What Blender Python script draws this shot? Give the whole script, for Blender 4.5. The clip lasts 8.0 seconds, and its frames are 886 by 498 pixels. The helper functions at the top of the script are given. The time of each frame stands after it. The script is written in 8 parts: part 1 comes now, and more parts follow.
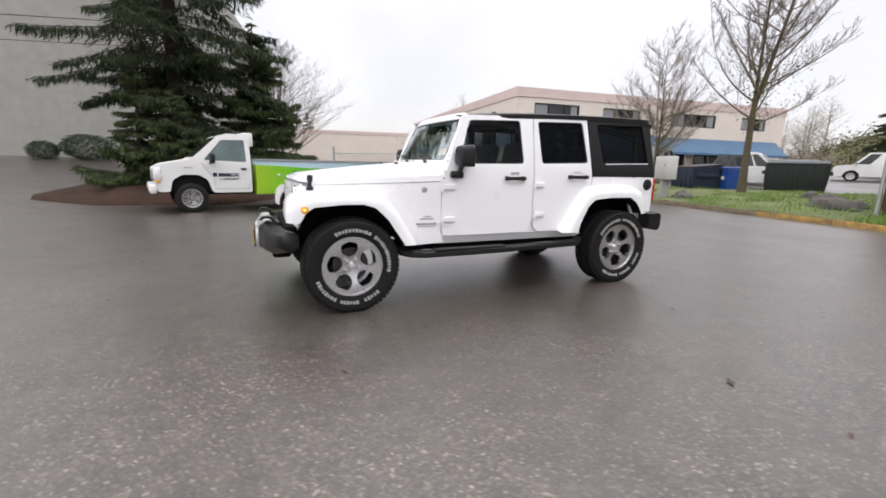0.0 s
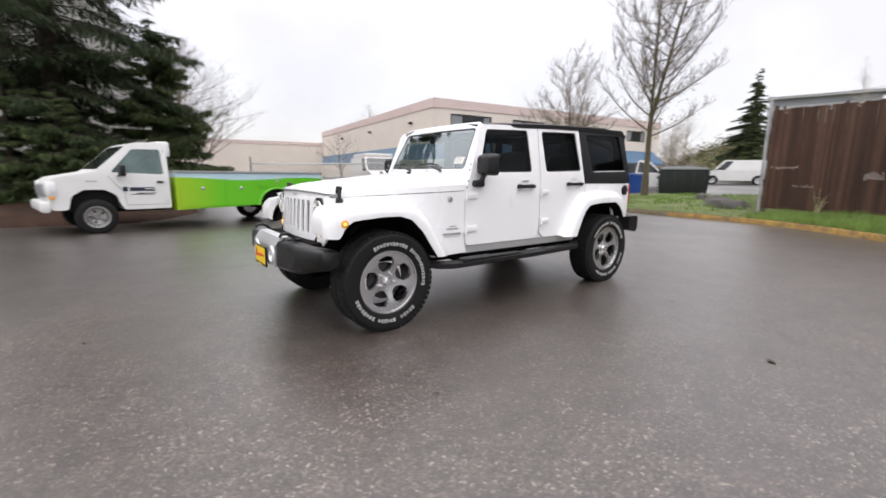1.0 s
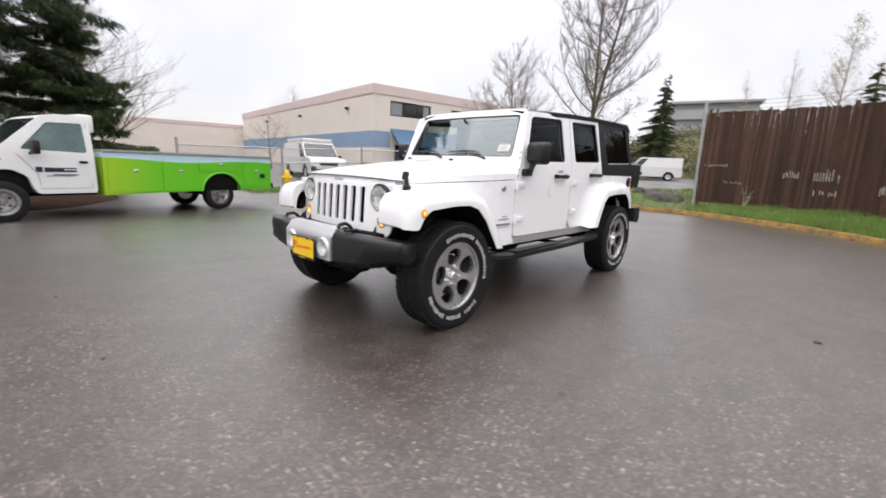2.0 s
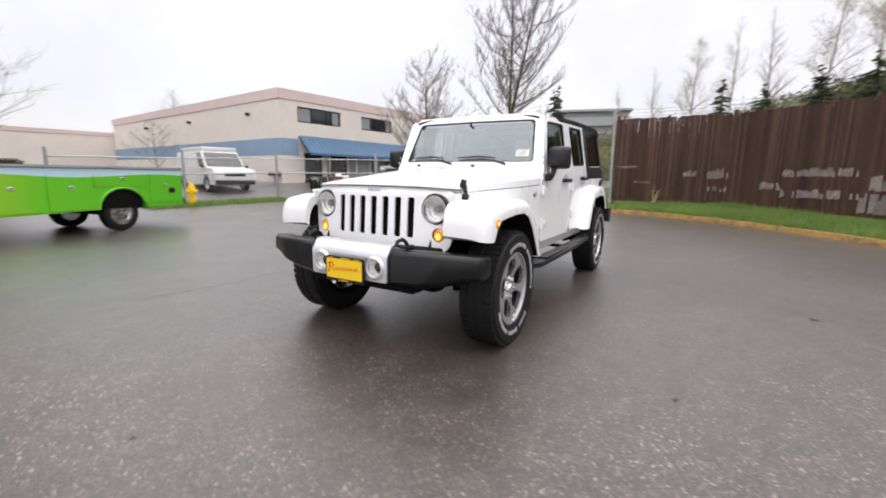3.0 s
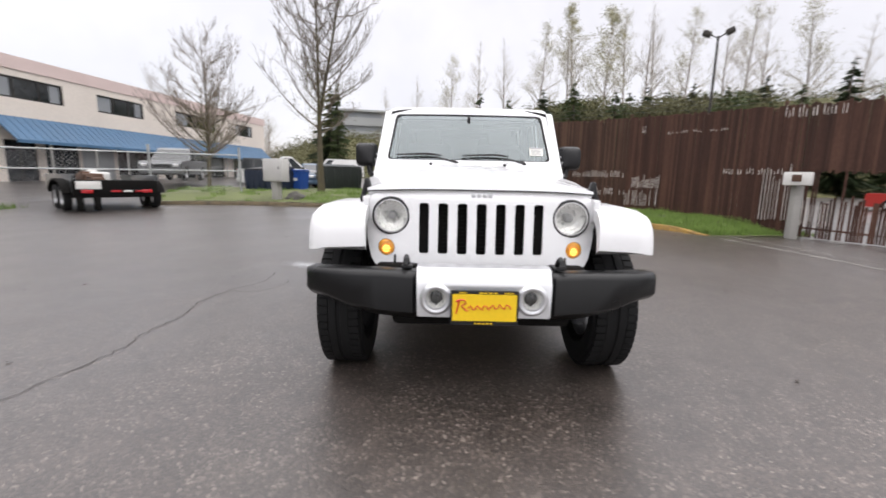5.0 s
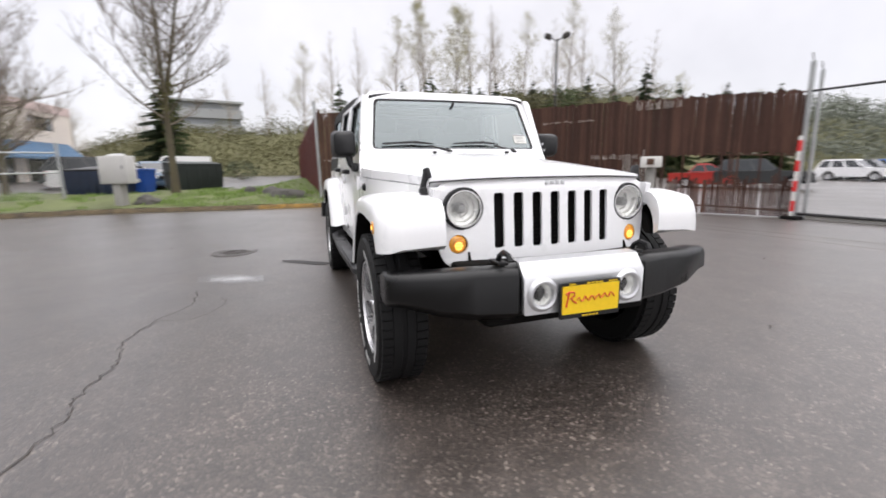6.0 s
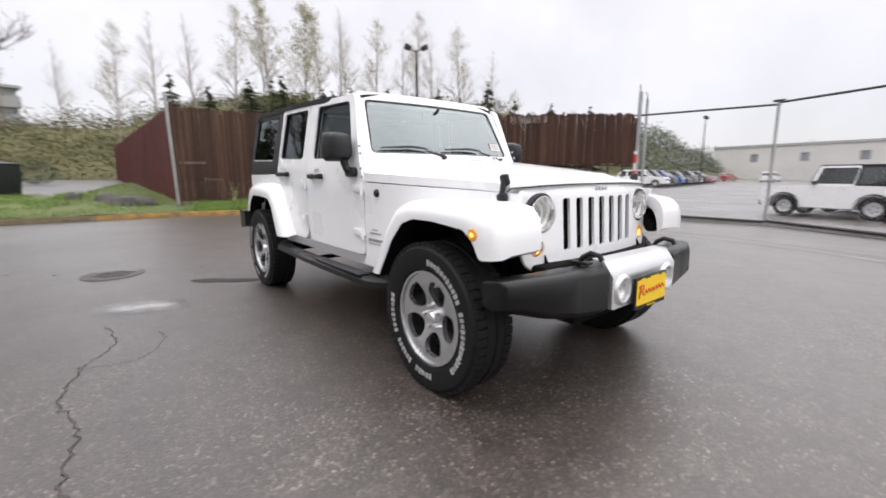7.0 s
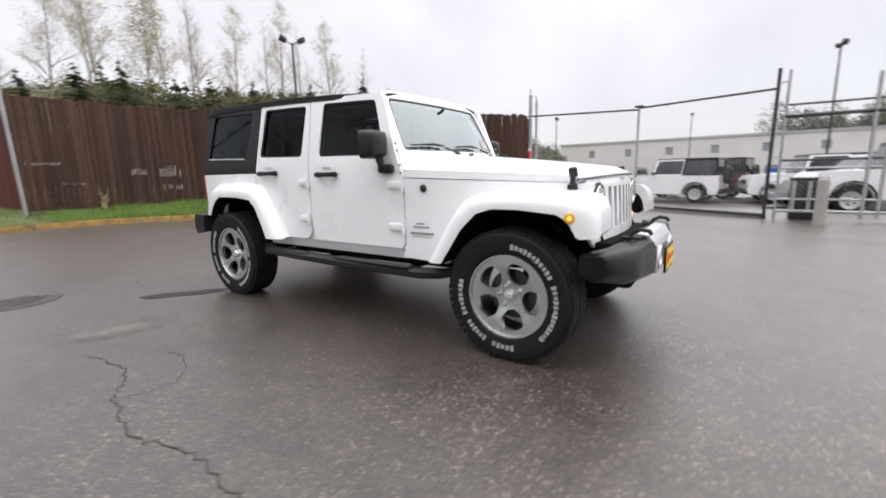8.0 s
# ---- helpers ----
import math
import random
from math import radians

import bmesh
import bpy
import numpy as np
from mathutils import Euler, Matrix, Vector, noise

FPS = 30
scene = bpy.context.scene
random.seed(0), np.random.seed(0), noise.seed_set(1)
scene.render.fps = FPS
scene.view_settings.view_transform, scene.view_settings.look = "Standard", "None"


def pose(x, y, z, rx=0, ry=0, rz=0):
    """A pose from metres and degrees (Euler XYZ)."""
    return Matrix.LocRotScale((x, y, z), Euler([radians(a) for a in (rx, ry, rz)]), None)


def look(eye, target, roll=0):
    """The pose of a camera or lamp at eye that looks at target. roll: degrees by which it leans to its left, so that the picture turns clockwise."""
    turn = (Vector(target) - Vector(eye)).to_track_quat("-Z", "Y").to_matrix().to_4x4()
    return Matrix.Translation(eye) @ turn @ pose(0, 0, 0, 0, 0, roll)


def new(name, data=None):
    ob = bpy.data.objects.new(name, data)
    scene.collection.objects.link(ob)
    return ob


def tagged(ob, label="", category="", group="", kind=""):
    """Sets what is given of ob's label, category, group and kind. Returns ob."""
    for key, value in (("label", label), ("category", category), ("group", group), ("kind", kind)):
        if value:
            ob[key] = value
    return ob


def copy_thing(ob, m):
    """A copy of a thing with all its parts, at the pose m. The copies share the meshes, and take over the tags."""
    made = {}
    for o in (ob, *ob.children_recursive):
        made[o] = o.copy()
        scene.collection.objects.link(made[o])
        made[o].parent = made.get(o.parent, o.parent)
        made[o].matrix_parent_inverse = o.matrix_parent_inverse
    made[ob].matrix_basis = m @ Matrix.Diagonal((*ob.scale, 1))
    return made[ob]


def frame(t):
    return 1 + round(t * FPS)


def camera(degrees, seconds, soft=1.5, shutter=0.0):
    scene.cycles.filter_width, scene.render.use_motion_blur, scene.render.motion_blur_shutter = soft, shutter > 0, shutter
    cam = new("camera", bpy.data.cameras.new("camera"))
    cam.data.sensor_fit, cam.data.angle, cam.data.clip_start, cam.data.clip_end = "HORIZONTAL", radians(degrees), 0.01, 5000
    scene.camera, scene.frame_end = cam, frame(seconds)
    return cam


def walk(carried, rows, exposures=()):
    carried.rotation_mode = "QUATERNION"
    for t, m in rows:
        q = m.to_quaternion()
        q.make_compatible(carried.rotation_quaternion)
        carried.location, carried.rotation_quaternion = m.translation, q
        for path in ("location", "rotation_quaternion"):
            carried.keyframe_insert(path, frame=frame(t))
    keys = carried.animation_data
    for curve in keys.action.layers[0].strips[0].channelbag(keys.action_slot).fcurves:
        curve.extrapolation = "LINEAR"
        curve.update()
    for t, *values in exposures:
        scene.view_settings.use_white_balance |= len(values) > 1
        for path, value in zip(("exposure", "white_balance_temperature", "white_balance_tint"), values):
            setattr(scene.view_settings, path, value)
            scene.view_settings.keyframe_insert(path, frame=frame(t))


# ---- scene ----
from mathutils.geometry import tessellate_polygon

cam = camera(92.1, 8.0, soft=1.7, shutter=0.5)
PATH = [
    (0, (2.202, 4.372, 1.268), (1.405, 2.58, 0.876), 1.4),
    (0.5, (2.638, 4.072, 1.239), (1.706, 2.34, 0.878), 1.1),
    (1, (3.092, 3.781, 1.246), (1.921, 2.196, 0.904), 0.7),
    (1.5, (3.458, 3.375, 1.184), (2.128, 1.923, 0.832), 1.8),
    (1.7, (3.593, 3.185, 1.197), (2.226, 1.771, 0.837), 2.6),
    (2.8, (4.181, 2.133, 1.173), (2.536, 1.059, 0.8), 0.0),
    (3, (4.238, 1.916, 1.17), (2.536, 0.923, 0.833), 0.8),
    (3.5, (4.338, 1.36, 1.175), (2.506, 0.631, 0.841), -0.2),
    (4, (4.315, 0.804, 1.175), (2.411, 0.28, 0.857), 0.9),
    (4.5, (4.285, 0.277, 1.187), (2.325, 0.042, 0.863), 1.3),
    (4.7, (4.229, 0.092, 1.167), (2.261, -0.048, 0.841), 1.0),
    (5.8, (3.874, -1.024, 1.149), (1.964, -0.542, 0.804), 0.3),
    (6, (3.763, -1.217, 1.132), (1.898, -0.588, 0.775), -0.9),
    (6.5, (3.53, -1.709, 1.153), (1.8, -0.754, 0.85), 0.8),
    (7, (3.22, -2.166, 1.145), (1.68, -0.937, 0.806), -0.3),
    (7.5, (2.909, -2.631, 1.159), (1.591, -1.168, 0.814), 1.5),
    (8, (2.555, -3.106, 1.144), (1.439, -1.485, 0.787), -1.4),
]
walk(cam, [(t, look(eye, target, roll)) for t, eye, target, roll in PATH])

# ---- overcast daylight ----
world = bpy.data.worlds.new("overcast_sky")
scene.world = world
world.use_nodes = True
wn, wl = world.node_tree.nodes, world.node_tree.links
wn.clear()


def wnode(kind, **values):
    n = wn.new(kind)
    for key, v in values.items():
        n.inputs[key].default_value = v
    return n


sky = wn.new("ShaderNodeTexSky")
sky.sky_type, sky.sun_disc = "NISHITA", False
sky.sun_elevation, sky.sun_rotation = radians(48), radians(200)
sky_bg = wnode("ShaderNodeBackground", Strength=0.02)
wl.new(sky.outputs[0], sky_bg.inputs["Color"])
# cloud deck: brighter overhead than at the horizon, with soft grey billows
geo = wn.new("ShaderNodeTexCoord")
sep = wn.new("ShaderNodeSeparateXYZ")
wl.new(geo.outputs["Generated"], sep.inputs[0])
deck = wn.new("ShaderNodeValToRGB")
deck.color_ramp.elements[0].position, deck.color_ramp.elements[0].color = 0.0, (0.645, 0.62, 0.65, 1)
deck.color_ramp.elements[1].position, deck.color_ramp.elements[1].color = 1.0, (2.72, 2.65, 2.70, 1)
low = deck.color_ramp.elements.new(0.45)
low.color = (0.845, 0.815, 0.845, 1)
wl.new(sep.outputs["Z"], deck.inputs[0])
billow = wnode("ShaderNodeTexNoise", Scale=2.2, Detail=5.0, Roughness=0.55)
wl.new(geo.outputs["Generated"], billow.inputs["Vector"])
tone = wn.new("ShaderNodeMapRange")
tone.inputs["From Min"].default_value, tone.inputs["From Max"].default_value = 0.3, 0.7
tone.inputs["To Min"].default_value, tone.inputs["To Max"].default_value = 0.86, 1.12
wl.new(billow.outputs[0], tone.inputs[0])
cloud = wn.new("ShaderNodeVectorMath")
cloud.operation = "SCALE"
wl.new(deck.outputs[0], cloud.inputs[0])
wl.new(tone.outputs[0], cloud.inputs["Scale"])
cloud_bg = wnode("ShaderNodeBackground", Strength=0.92)
wl.new(cloud.outputs[0], cloud_bg.inputs["Color"])
both = wn.new("ShaderNodeAddShader")
wl.new(sky_bg.outputs[0], both.inputs[0])
wl.new(cloud_bg.outputs[0], both.inputs[1])
wout = wn.new("ShaderNodeOutputWorld")
wl.new(both.outputs[0], wout.inputs["Surface"])

sun_data = bpy.data.lights.new("sun", "SUN")
sun_data.energy, sun_data.angle, sun_data.color = 0.8, radians(110), (1.0, 0.97, 0.93)
sun = new("sun", sun_data)
sun.matrix_world = look((6, 4, 12), (0, 0, 0))
scene.view_settings.exposure = 0.36


# ---- materials ----
def shader(name):
    m = bpy.data.materials.new(name)
    m.use_nodes = True
    nodes, links = m.node_tree.nodes, m.node_tree.links
    return m, nodes, links, nodes["Principled BSDF"]


def mat(name, color, rough=0.5, metal=0.0, vary=0.12, scale=3.0, grain=60.0, bump=0.0, coat=0.0, island=0.0, dirt=None, spec=0.5):
    """A surface with broad and fine variation, optional relief, and optional change from piece to piece."""
    m, nodes, links, bsdf = shader(name)
    coords = nodes.new("ShaderNodeTexCoord")
    broad, fine = nodes.new("ShaderNodeTexNoise"), nodes.new("ShaderNodeTexNoise")
    broad.inputs["Scale"].default_value, broad.inputs["Detail"].default_value = scale, 6.0
    fine.inputs["Scale"].default_value, fine.inputs["Detail"].default_value = grain, 3.0
    for n in (broad, fine):
        links.new(coords.outputs["Object"], n.inputs["Vector"])
    add = nodes.new("ShaderNodeMath")
    add.operation = "ADD"
    links.new(broad.outputs[0], add.inputs[0])
    links.new(fine.outputs[0], add.inputs[1])
    last = add
    if island:
        g = nodes.new("ShaderNodeNewGeometry")
        k = nodes.new("ShaderNodeMath")
        k.operation = "MULTIPLY_ADD"
        k.inputs[1].default_value = island
        links.new(g.outputs["Random Per Island"], k.inputs[0])
        links.new(add.outputs[0], k.inputs[2])
        last = k
    ramp = nodes.new("ShaderNodeValToRGB")
    lo, hi = [max(0.0, c * (1 - vary)) for c in color], [min(1.0, c * (1 + vary)) for c in color]
    if dirt:
        lo = list(dirt)
    span = nodes.new("ShaderNodeMapRange")
    span.inputs["From Min"].default_value, span.inputs["From Max"].default_value = 0.65, 1.35 + island
    links.new(last.outputs[0], span.inputs[0])
    ramp.color_ramp.elements[0].color, ramp.color_ramp.elements[1].color = (*lo, 1), (*hi, 1)
    links.new(span.outputs[0], ramp.inputs[0])
    links.new(ramp.outputs[0], bsdf.inputs["Base Color"])
    rr = nodes.new("ShaderNodeMapRange")
    rr.inputs["To Min"].default_value, rr.inputs["To Max"].default_value = max(0.02, rough * 0.85), min(1.0, rough * 1.15)
    links.new(broad.outputs[0], rr.inputs[0])
    links.new(rr.outputs[0], bsdf.inputs["Roughness"])
    bsdf.inputs["Metallic"].default_value = metal
    bsdf.inputs["Specular IOR Level"].default_value = spec
    bsdf.inputs["Coat Weight"].default_value, bsdf.inputs["Coat Roughness"].default_value = coat, 0.04
    if bump:
        b = nodes.new("ShaderNodeBump")
        b.inputs["Strength"].default_value, b.inputs["Distance"].default_value = min(1.0, bump), 0.01
        links.new(fine.outputs[0], b.inputs["Height"])
        links.new(b.outputs[0], bsdf.inputs["Normal"])
    return m


def glass_mat(name, tint, base=0.0, rough=0.01, sheen=(0.86, 0.95, 0.97), curve=5.0):
    """Thin glazing: tinted see-through, with a mirror sheen by Fresnel."""
    m, nodes, links, bsdf = shader(name)
    nodes.remove(bsdf)
    clear, gloss = nodes.new("ShaderNodeBsdfTransparent"), nodes.new("ShaderNodeBsdfGlossy")
    clear.inputs[0].default_value = (*tint, 1)
    gloss.inputs["Roughness"].default_value = rough
    gloss.inputs["Color"].default_value = (*sheen, 1)
    edge = nodes.new("ShaderNodeLayerWeight")
    edge.inputs[0].default_value = 0.5
    power = nodes.new("ShaderNodeMath")
    power.operation = "POWER"
    power.inputs[1].default_value = curve
    links.new(edge.outputs["Facing"], power.inputs[0])
    plus = nodes.new("ShaderNodeMath")
    plus.operation, plus.use_clamp = "MULTIPLY_ADD", True
    plus.inputs[1].default_value, plus.inputs[2].default_value = 0.9, 0.04 + base
    links.new(power.outputs[0], plus.inputs[0])
    mix = nodes.new("ShaderNodeMixShader")
    links.new(plus.outputs[0], mix.inputs[0])
    links.new(clear.outputs[0], mix.inputs[1])
    links.new(gloss.outputs[0], mix.inputs[2])
    links.new(mix.outputs[0], nodes["Material Output"].inputs[0])
    return m


def glow_mat(name, color, strength):
    """A small lit lamp bulb."""
    m, nodes, links, bsdf = shader(name)
    bsdf.inputs["Base Color"].default_value = (*color, 1)
    bsdf.inputs["Emission Color"].default_value = (*color, 1)
    bsdf.inputs["Emission Strength"].default_value = strength
    return m


def asphalt_mat():
    """Old wet asphalt: exposed chips, damp sheen, drier patches and pools."""
    m, nodes, links, bsdf = shader("wet_asphalt")
    coords = nodes.new("ShaderNodeTexCoord")

    def tex(kind, scale, **kw):
        n = nodes.new(kind)
        n.inputs["Scale"].default_value = scale
        for key, v in kw.items():
            n.inputs[key].default_value = v
        links.new(coords.outputs["Object"], n.inputs["Vector"])
        return n

    chips = tex("ShaderNodeTexVoronoi", 75.0)
    big = tex("ShaderNodeTexNoise", 0.35, Detail=6.0, Roughness=0.6)
    mid = tex("ShaderNodeTexNoise", 4.5, Detail=8.0, Roughness=0.72)
    fine = tex("ShaderNodeTexNoise", 130.0, Detail=3.0)
    sep = nodes.new("ShaderNodeSeparateColor")
    links.new(chips.outputs["Color"], sep.inputs[0])
    stone = nodes.new("ShaderNodeValToRGB")
    e = stone.color_ramp.elements
    e[0].position, e[0].color = 0.0, (0.033, 0.0262, 0.0232, 1)
    e[1].position, e[1].color = 1.0, (0.26, 0.222, 0.188, 1)
    for p, c in ((0.50, (0.0565, 0.045, 0.0388, 1)), (0.80, (0.088, 0.0695, 0.0585, 1)), (0.94, (0.134, 0.11, 0.095, 1))):
        n = e.new(p)
        n.color = c
    links.new(sep.outputs[0], stone.inputs[0])
    patch = nodes.new("ShaderNodeMapRange")
    patch.inputs["From Min"].default_value, patch.inputs["From Max"].default_value = 0.3, 0.7
    patch.inputs["To Min"].default_value, patch.inputs["To Max"].default_value = 0.56, 1.22
    links.new(mid.outputs[0], patch.inputs[0])
    scale = nodes.new("ShaderNodeVectorMath")
    scale.operation = "SCALE"
    # smoother, tar-filled stretches between the worn ones
    worn = nodes.new("ShaderNodeMapRange")
    worn.inputs["From Min"].default_value, worn.inputs["From Max"].default_value = 0.36, 0.62
    worn.inputs["To Min"].default_value, worn.inputs["To Max"].default_value = 0.42, 1.0
    wide = tex("ShaderNodeTexNoise", 0.8, Detail=6.0, Roughness=0.62)
    links.new(wide.outputs[0], worn.inputs[0])
    blend = nodes.new("ShaderNodeMix")
    blend.data_type = "RGBA"
    blend.inputs["A"].default_value = (0.0545, 0.0448, 0.0395, 1)
    links.new(worn.outputs[0], blend.inputs["Factor"])
    links.new(stone.outputs[0], blend.inputs["B"])
    links.new(blend.outputs["Result"], scale.inputs[0])
    links.new(patch.outputs[0], scale.inputs["Scale"])
    # darker towards negative y, with a wandering edge
    place = nodes.new("ShaderNodeSeparateXYZ")
    links.new(coords.outputs["Object"], place.inputs[0])
    edge = nodes.new("ShaderNodeMath")
    edge.operation = "MULTIPLY_ADD"
    edge.inputs[1].default_value = 2.4
    links.new(wide.outputs[0], edge.inputs[0])
    links.new(place.outputs["Y"], edge.inputs[2])
    side_tone = nodes.new("ShaderNodeMapRange")
    side_tone.inputs["From Min"].default_value, side_tone.inputs["From Max"].default_value = -1.6, 1.0
    side_tone.inputs["To Min"].default_value, side_tone.inputs["To Max"].default_value = 0.80, 1.08
    links.new(edge.outputs[0], side_tone.inputs[0])
    toned = nodes.new("ShaderNodeVectorMath")
    toned.operation = "SCALE"
    links.new(scale.outputs[0], toned.inputs[0])
    links.new(side_tone.outputs[0], toned.inputs["Scale"])
    links.new(toned.outputs[0], bsdf.inputs["Base Color"])
    wet = nodes.new("ShaderNodeMapRange")
    wet.inputs["From Min"].default_value, wet.inputs["From Max"].default_value = 0.35, 0.65
    wet.inputs["To Min"].default_value, wet.inputs["To Max"].default_value = 0.30, 0.50
    links.new(big.outputs[0], wet.inputs[0])
    links.new(wet.outputs[0], bsdf.inputs["Roughness"])
    bsdf.inputs["Specular IOR Level"].default_value = 0.45
    bsdf.inputs["Coat Weight"].default_value, bsdf.inputs["Coat Roughness"].default_value = 1.0, 0.39
    bsdf.inputs["Coat IOR"].default_value = 1.42
    h = nodes.new("ShaderNodeMath")
    h.operation = "MULTIPLY_ADD"
    h.inputs[1].default_value = -1.0
    links.new(chips.outputs["Distance"], h.inputs[0])
    links.new(fine.outputs[0], h.inputs[2])
    b = nodes.new("ShaderNodeBump")
    b.inputs["Strength"].default_value, b.inputs["Distance"].default_value = 0.42, 0.004
    links.new(h.outputs[0], b.inputs["Height"])
    links.new(b.outputs[0], bsdf.inputs["Normal"])
    return m


M = dict(
    asphalt=asphalt_mat(),
    white=mat("white_car_paint", (0.86, 0.86, 0.872), 0.28, vary=0.012, scale=1.5, coat=0.6),
    oldwhite=mat("work_truck_white_paint", (0.72, 0.72, 0.71), 0.4, vary=0.07, scale=2.0, coat=0.2),
    black=mat("textured_black_plastic", (0.008, 0.008, 0.009), 0.42, vary=0.2, grain=300, bump=0.2, spec=0.4),
    bumper=mat("satin_black_bumper", (0.007, 0.007, 0.0075), 0.28, vary=0.2, grain=300, bump=0.12, spec=0.36),
    hardtop=mat("black_hardtop", (0.010, 0.0105, 0.0115), 0.46, vary=0.15, grain=400, bump=0.15, spec=0.3),
    rubber=mat("tyre_rubber", (0.009, 0.009, 0.0095), 0.66, vary=0.25, scale=8, grain=90, bump=0.2, spec=0.25),
    letter=mat("raised_white_tyre_lettering", (0.36, 0.36, 0.355), 0.65, vary=0.45, scale=25, grain=120),
    machined=mat("machined_alloy", (0.55, 0.55, 0.56), 0.26, 0.86, vary=0.08, grain=200),
    pocket=mat("dark_painted_alloy", (0.028, 0.028, 0.03), 0.45, 0.3),
    barrel=mat("grey_alloy_barrel", (0.05, 0.05, 0.052), 0.25, 0.6, vary=0.3, scale=20),
    alloy=mat("bright_alloy_wheel", (0.60, 0.60, 0.61), 0.35, 0.35, vary=0.1, scale=12),
    chrome=mat("chrome", (0.82, 0.82, 0.83), 0.10, 1.0, vary=0.03),
    silver=mat("satin_silver_trim", (0.66, 0.665, 0.68), 0.36, 0.7, vary=0.04),
    under=mat("dusty_underbody_black", (0.007, 0.0065, 0.006), 0.85, vary=0.4, grain=30, bump=0.3, spec=0.12),
    seat=mat("black_cloth", (0.03, 0.03, 0.032), 0.85, vary=0.2, grain=250, bump=0.2),
    amber=mat("amber_lens", (0.98, 0.40, 0.045), 0.18, vary=0.2, scale=30, coat=0.6),
    red=mat("red_lens", (0.45, 0.015, 0.02), 0.2, vary=0.1, coat=0.6),
    reflector=mat("bright_lamp_reflector", (0.93, 0.93, 0.92), 0.28, 0.4, vary=0.08, scale=25, grain=60, bump=0.15),
    lamp=mat("lamp_reflector", (0.86, 0.87, 0.88), 0.30, 0.35, vary=0.2, scale=40, grain=90),
    yellow=mat("yellow_plate", (0.87, 0.58, 0.015), 0.4, vary=0.06),
    redink=mat("red_script_print", (0.62, 0.06, 0.02), 0.45, vary=0.1),
    paper=mat("printed_paper", (0.78, 0.77, 0.72), 0.6, vary=0.05),
    glass=glass_mat("clear_tinted_glass", (0.80, 0.84, 0.82), -0.03),
    screen=glass_mat("windscreen_glass", (0.44, 0.51, 0.50), 0.11, curve=2.1),
    privacy=glass_mat("privacy_glass", (0.13, 0.135, 0.145), -0.032),
    lens=glass_mat("clear_lens", (0.96, 0.96, 0.95), 0.0, sheen=(1, 1, 1)),
    darkglass=mat("dark_car_glass", (0.02, 0.024, 0.027), 0.06, vary=0.2, coat=0.4),
    bulb=glow_mat("lit_amber_bulb", (1.0, 0.52, 0.09), 1.6),
    badge=mat("grey_badge", (0.34, 0.34, 0.35), 0.35, 0.4),
)


# ---- building helpers ----
def thing(name, label, category, group="", at=(0, 0, 0), rz=0.0, kind=""):
    ob = new(name)
    ob.empty_display_size = 0.2
    ob.matrix_world = pose(*at, 0, 0, rz)
    return tagged(ob, label, category, group, kind)


def finish(name, bm, material, angle=38):
    bmesh.ops.recalc_face_normals(bm, faces=bm.faces)
    me = bpy.data.meshes.new(name)
    bm.to_mesh(me)
    bm.free()
    me.materials.append(material)
    me.shade_smooth()
    me.set_sharp_from_angle(angle=radians(angle))
    return me


def part(name, bm, material, parent=None, label="", angle=38):
    """Links a bmesh as one mesh object under a thing or a part."""
    ob = new(name, finish(name, bm, material, angle))
    if parent:
        ob.parent = parent
    if label:
        ob["label"] = label
    return ob


def raw(name, verts, faces, material, parent=None, smooth=False):
    me = bpy.data.meshes.new(name)
    me.from_pydata(verts, [], faces)
    me.materials.append(material)
    if smooth:
        me.shade_smooth()
    ob = new(name, me)
    if parent:
        ob.parent = parent
    return ob


def BM():
    return bmesh.new()


def box(bm, c, s, bevel=0.0, m=None, seg=2):
    mm = Matrix.Translation(c) @ (m or Matrix()) @ Matrix.Diagonal((*s, 1))
    r = bmesh.ops.create_cube(bm, size=1.0, matrix=mm)
    if bevel:
        edges = list({e for v in r["verts"] for e in v.link_edges})
        bmesh.ops.bevel(bm, geom=edges, offset=bevel, segments=seg, profile=0.5, affect="EDGES")
    return bm


def loft(bm, rings, caps=True, closed=True, loop=False):
    vs = [[bm.verts.new(p) for p in ring] for ring in rings]
    n = len(vs[0])
    pairs = list(zip(vs, vs[1:])) + ([(vs[-1], vs[0])] if loop else [])
    for a, b in pairs:
        for i in range(n if closed else n - 1):
            j = (i + 1) % n
            bm.faces.new((a[i], a[j], b[j], b[i]))
    if caps and closed and not loop:
        bm.faces.new(vs[0][::-1])
        bm.faces.new(vs[-1])
    return bm


def tube(bm, pts, r, n=8, caps=True):
    pts = [Vector(p) for p in pts]
    rs = r if isinstance(r, (list, tuple)) else [r] * len(pts)
    rings = []
    for i, p in enumerate(pts):
        d = (pts[min(i + 1, len(pts) - 1)] - pts[max(i - 1, 0)]).normalized()
        a = d.cross(Vector((0, 0, 1)) if abs(d.z) < 0.95 else Vector((1, 0, 0))).normalized()
        b = d.cross(a)
        rings.append([p + (a * math.cos(2 * math.pi * k / n) + b * math.sin(2 * math.pi * k / n)) * rs[i] for k in range(n)])
    return loft(bm, rings, caps)


def lathe(bm, profile, m=None, n=32, loop=False):
    """Turns (radius, height) pairs round the z axis of m."""
    m = m or Matrix()
    rings = []
    for r, h in profile:
        rings.append([m @ Vector((r * math.cos(2 * math.pi * k / n), r * math.sin(2 * math.pi * k / n), h)) for k in range(n)])
    return loft(bm, rings, not loop, loop=loop)


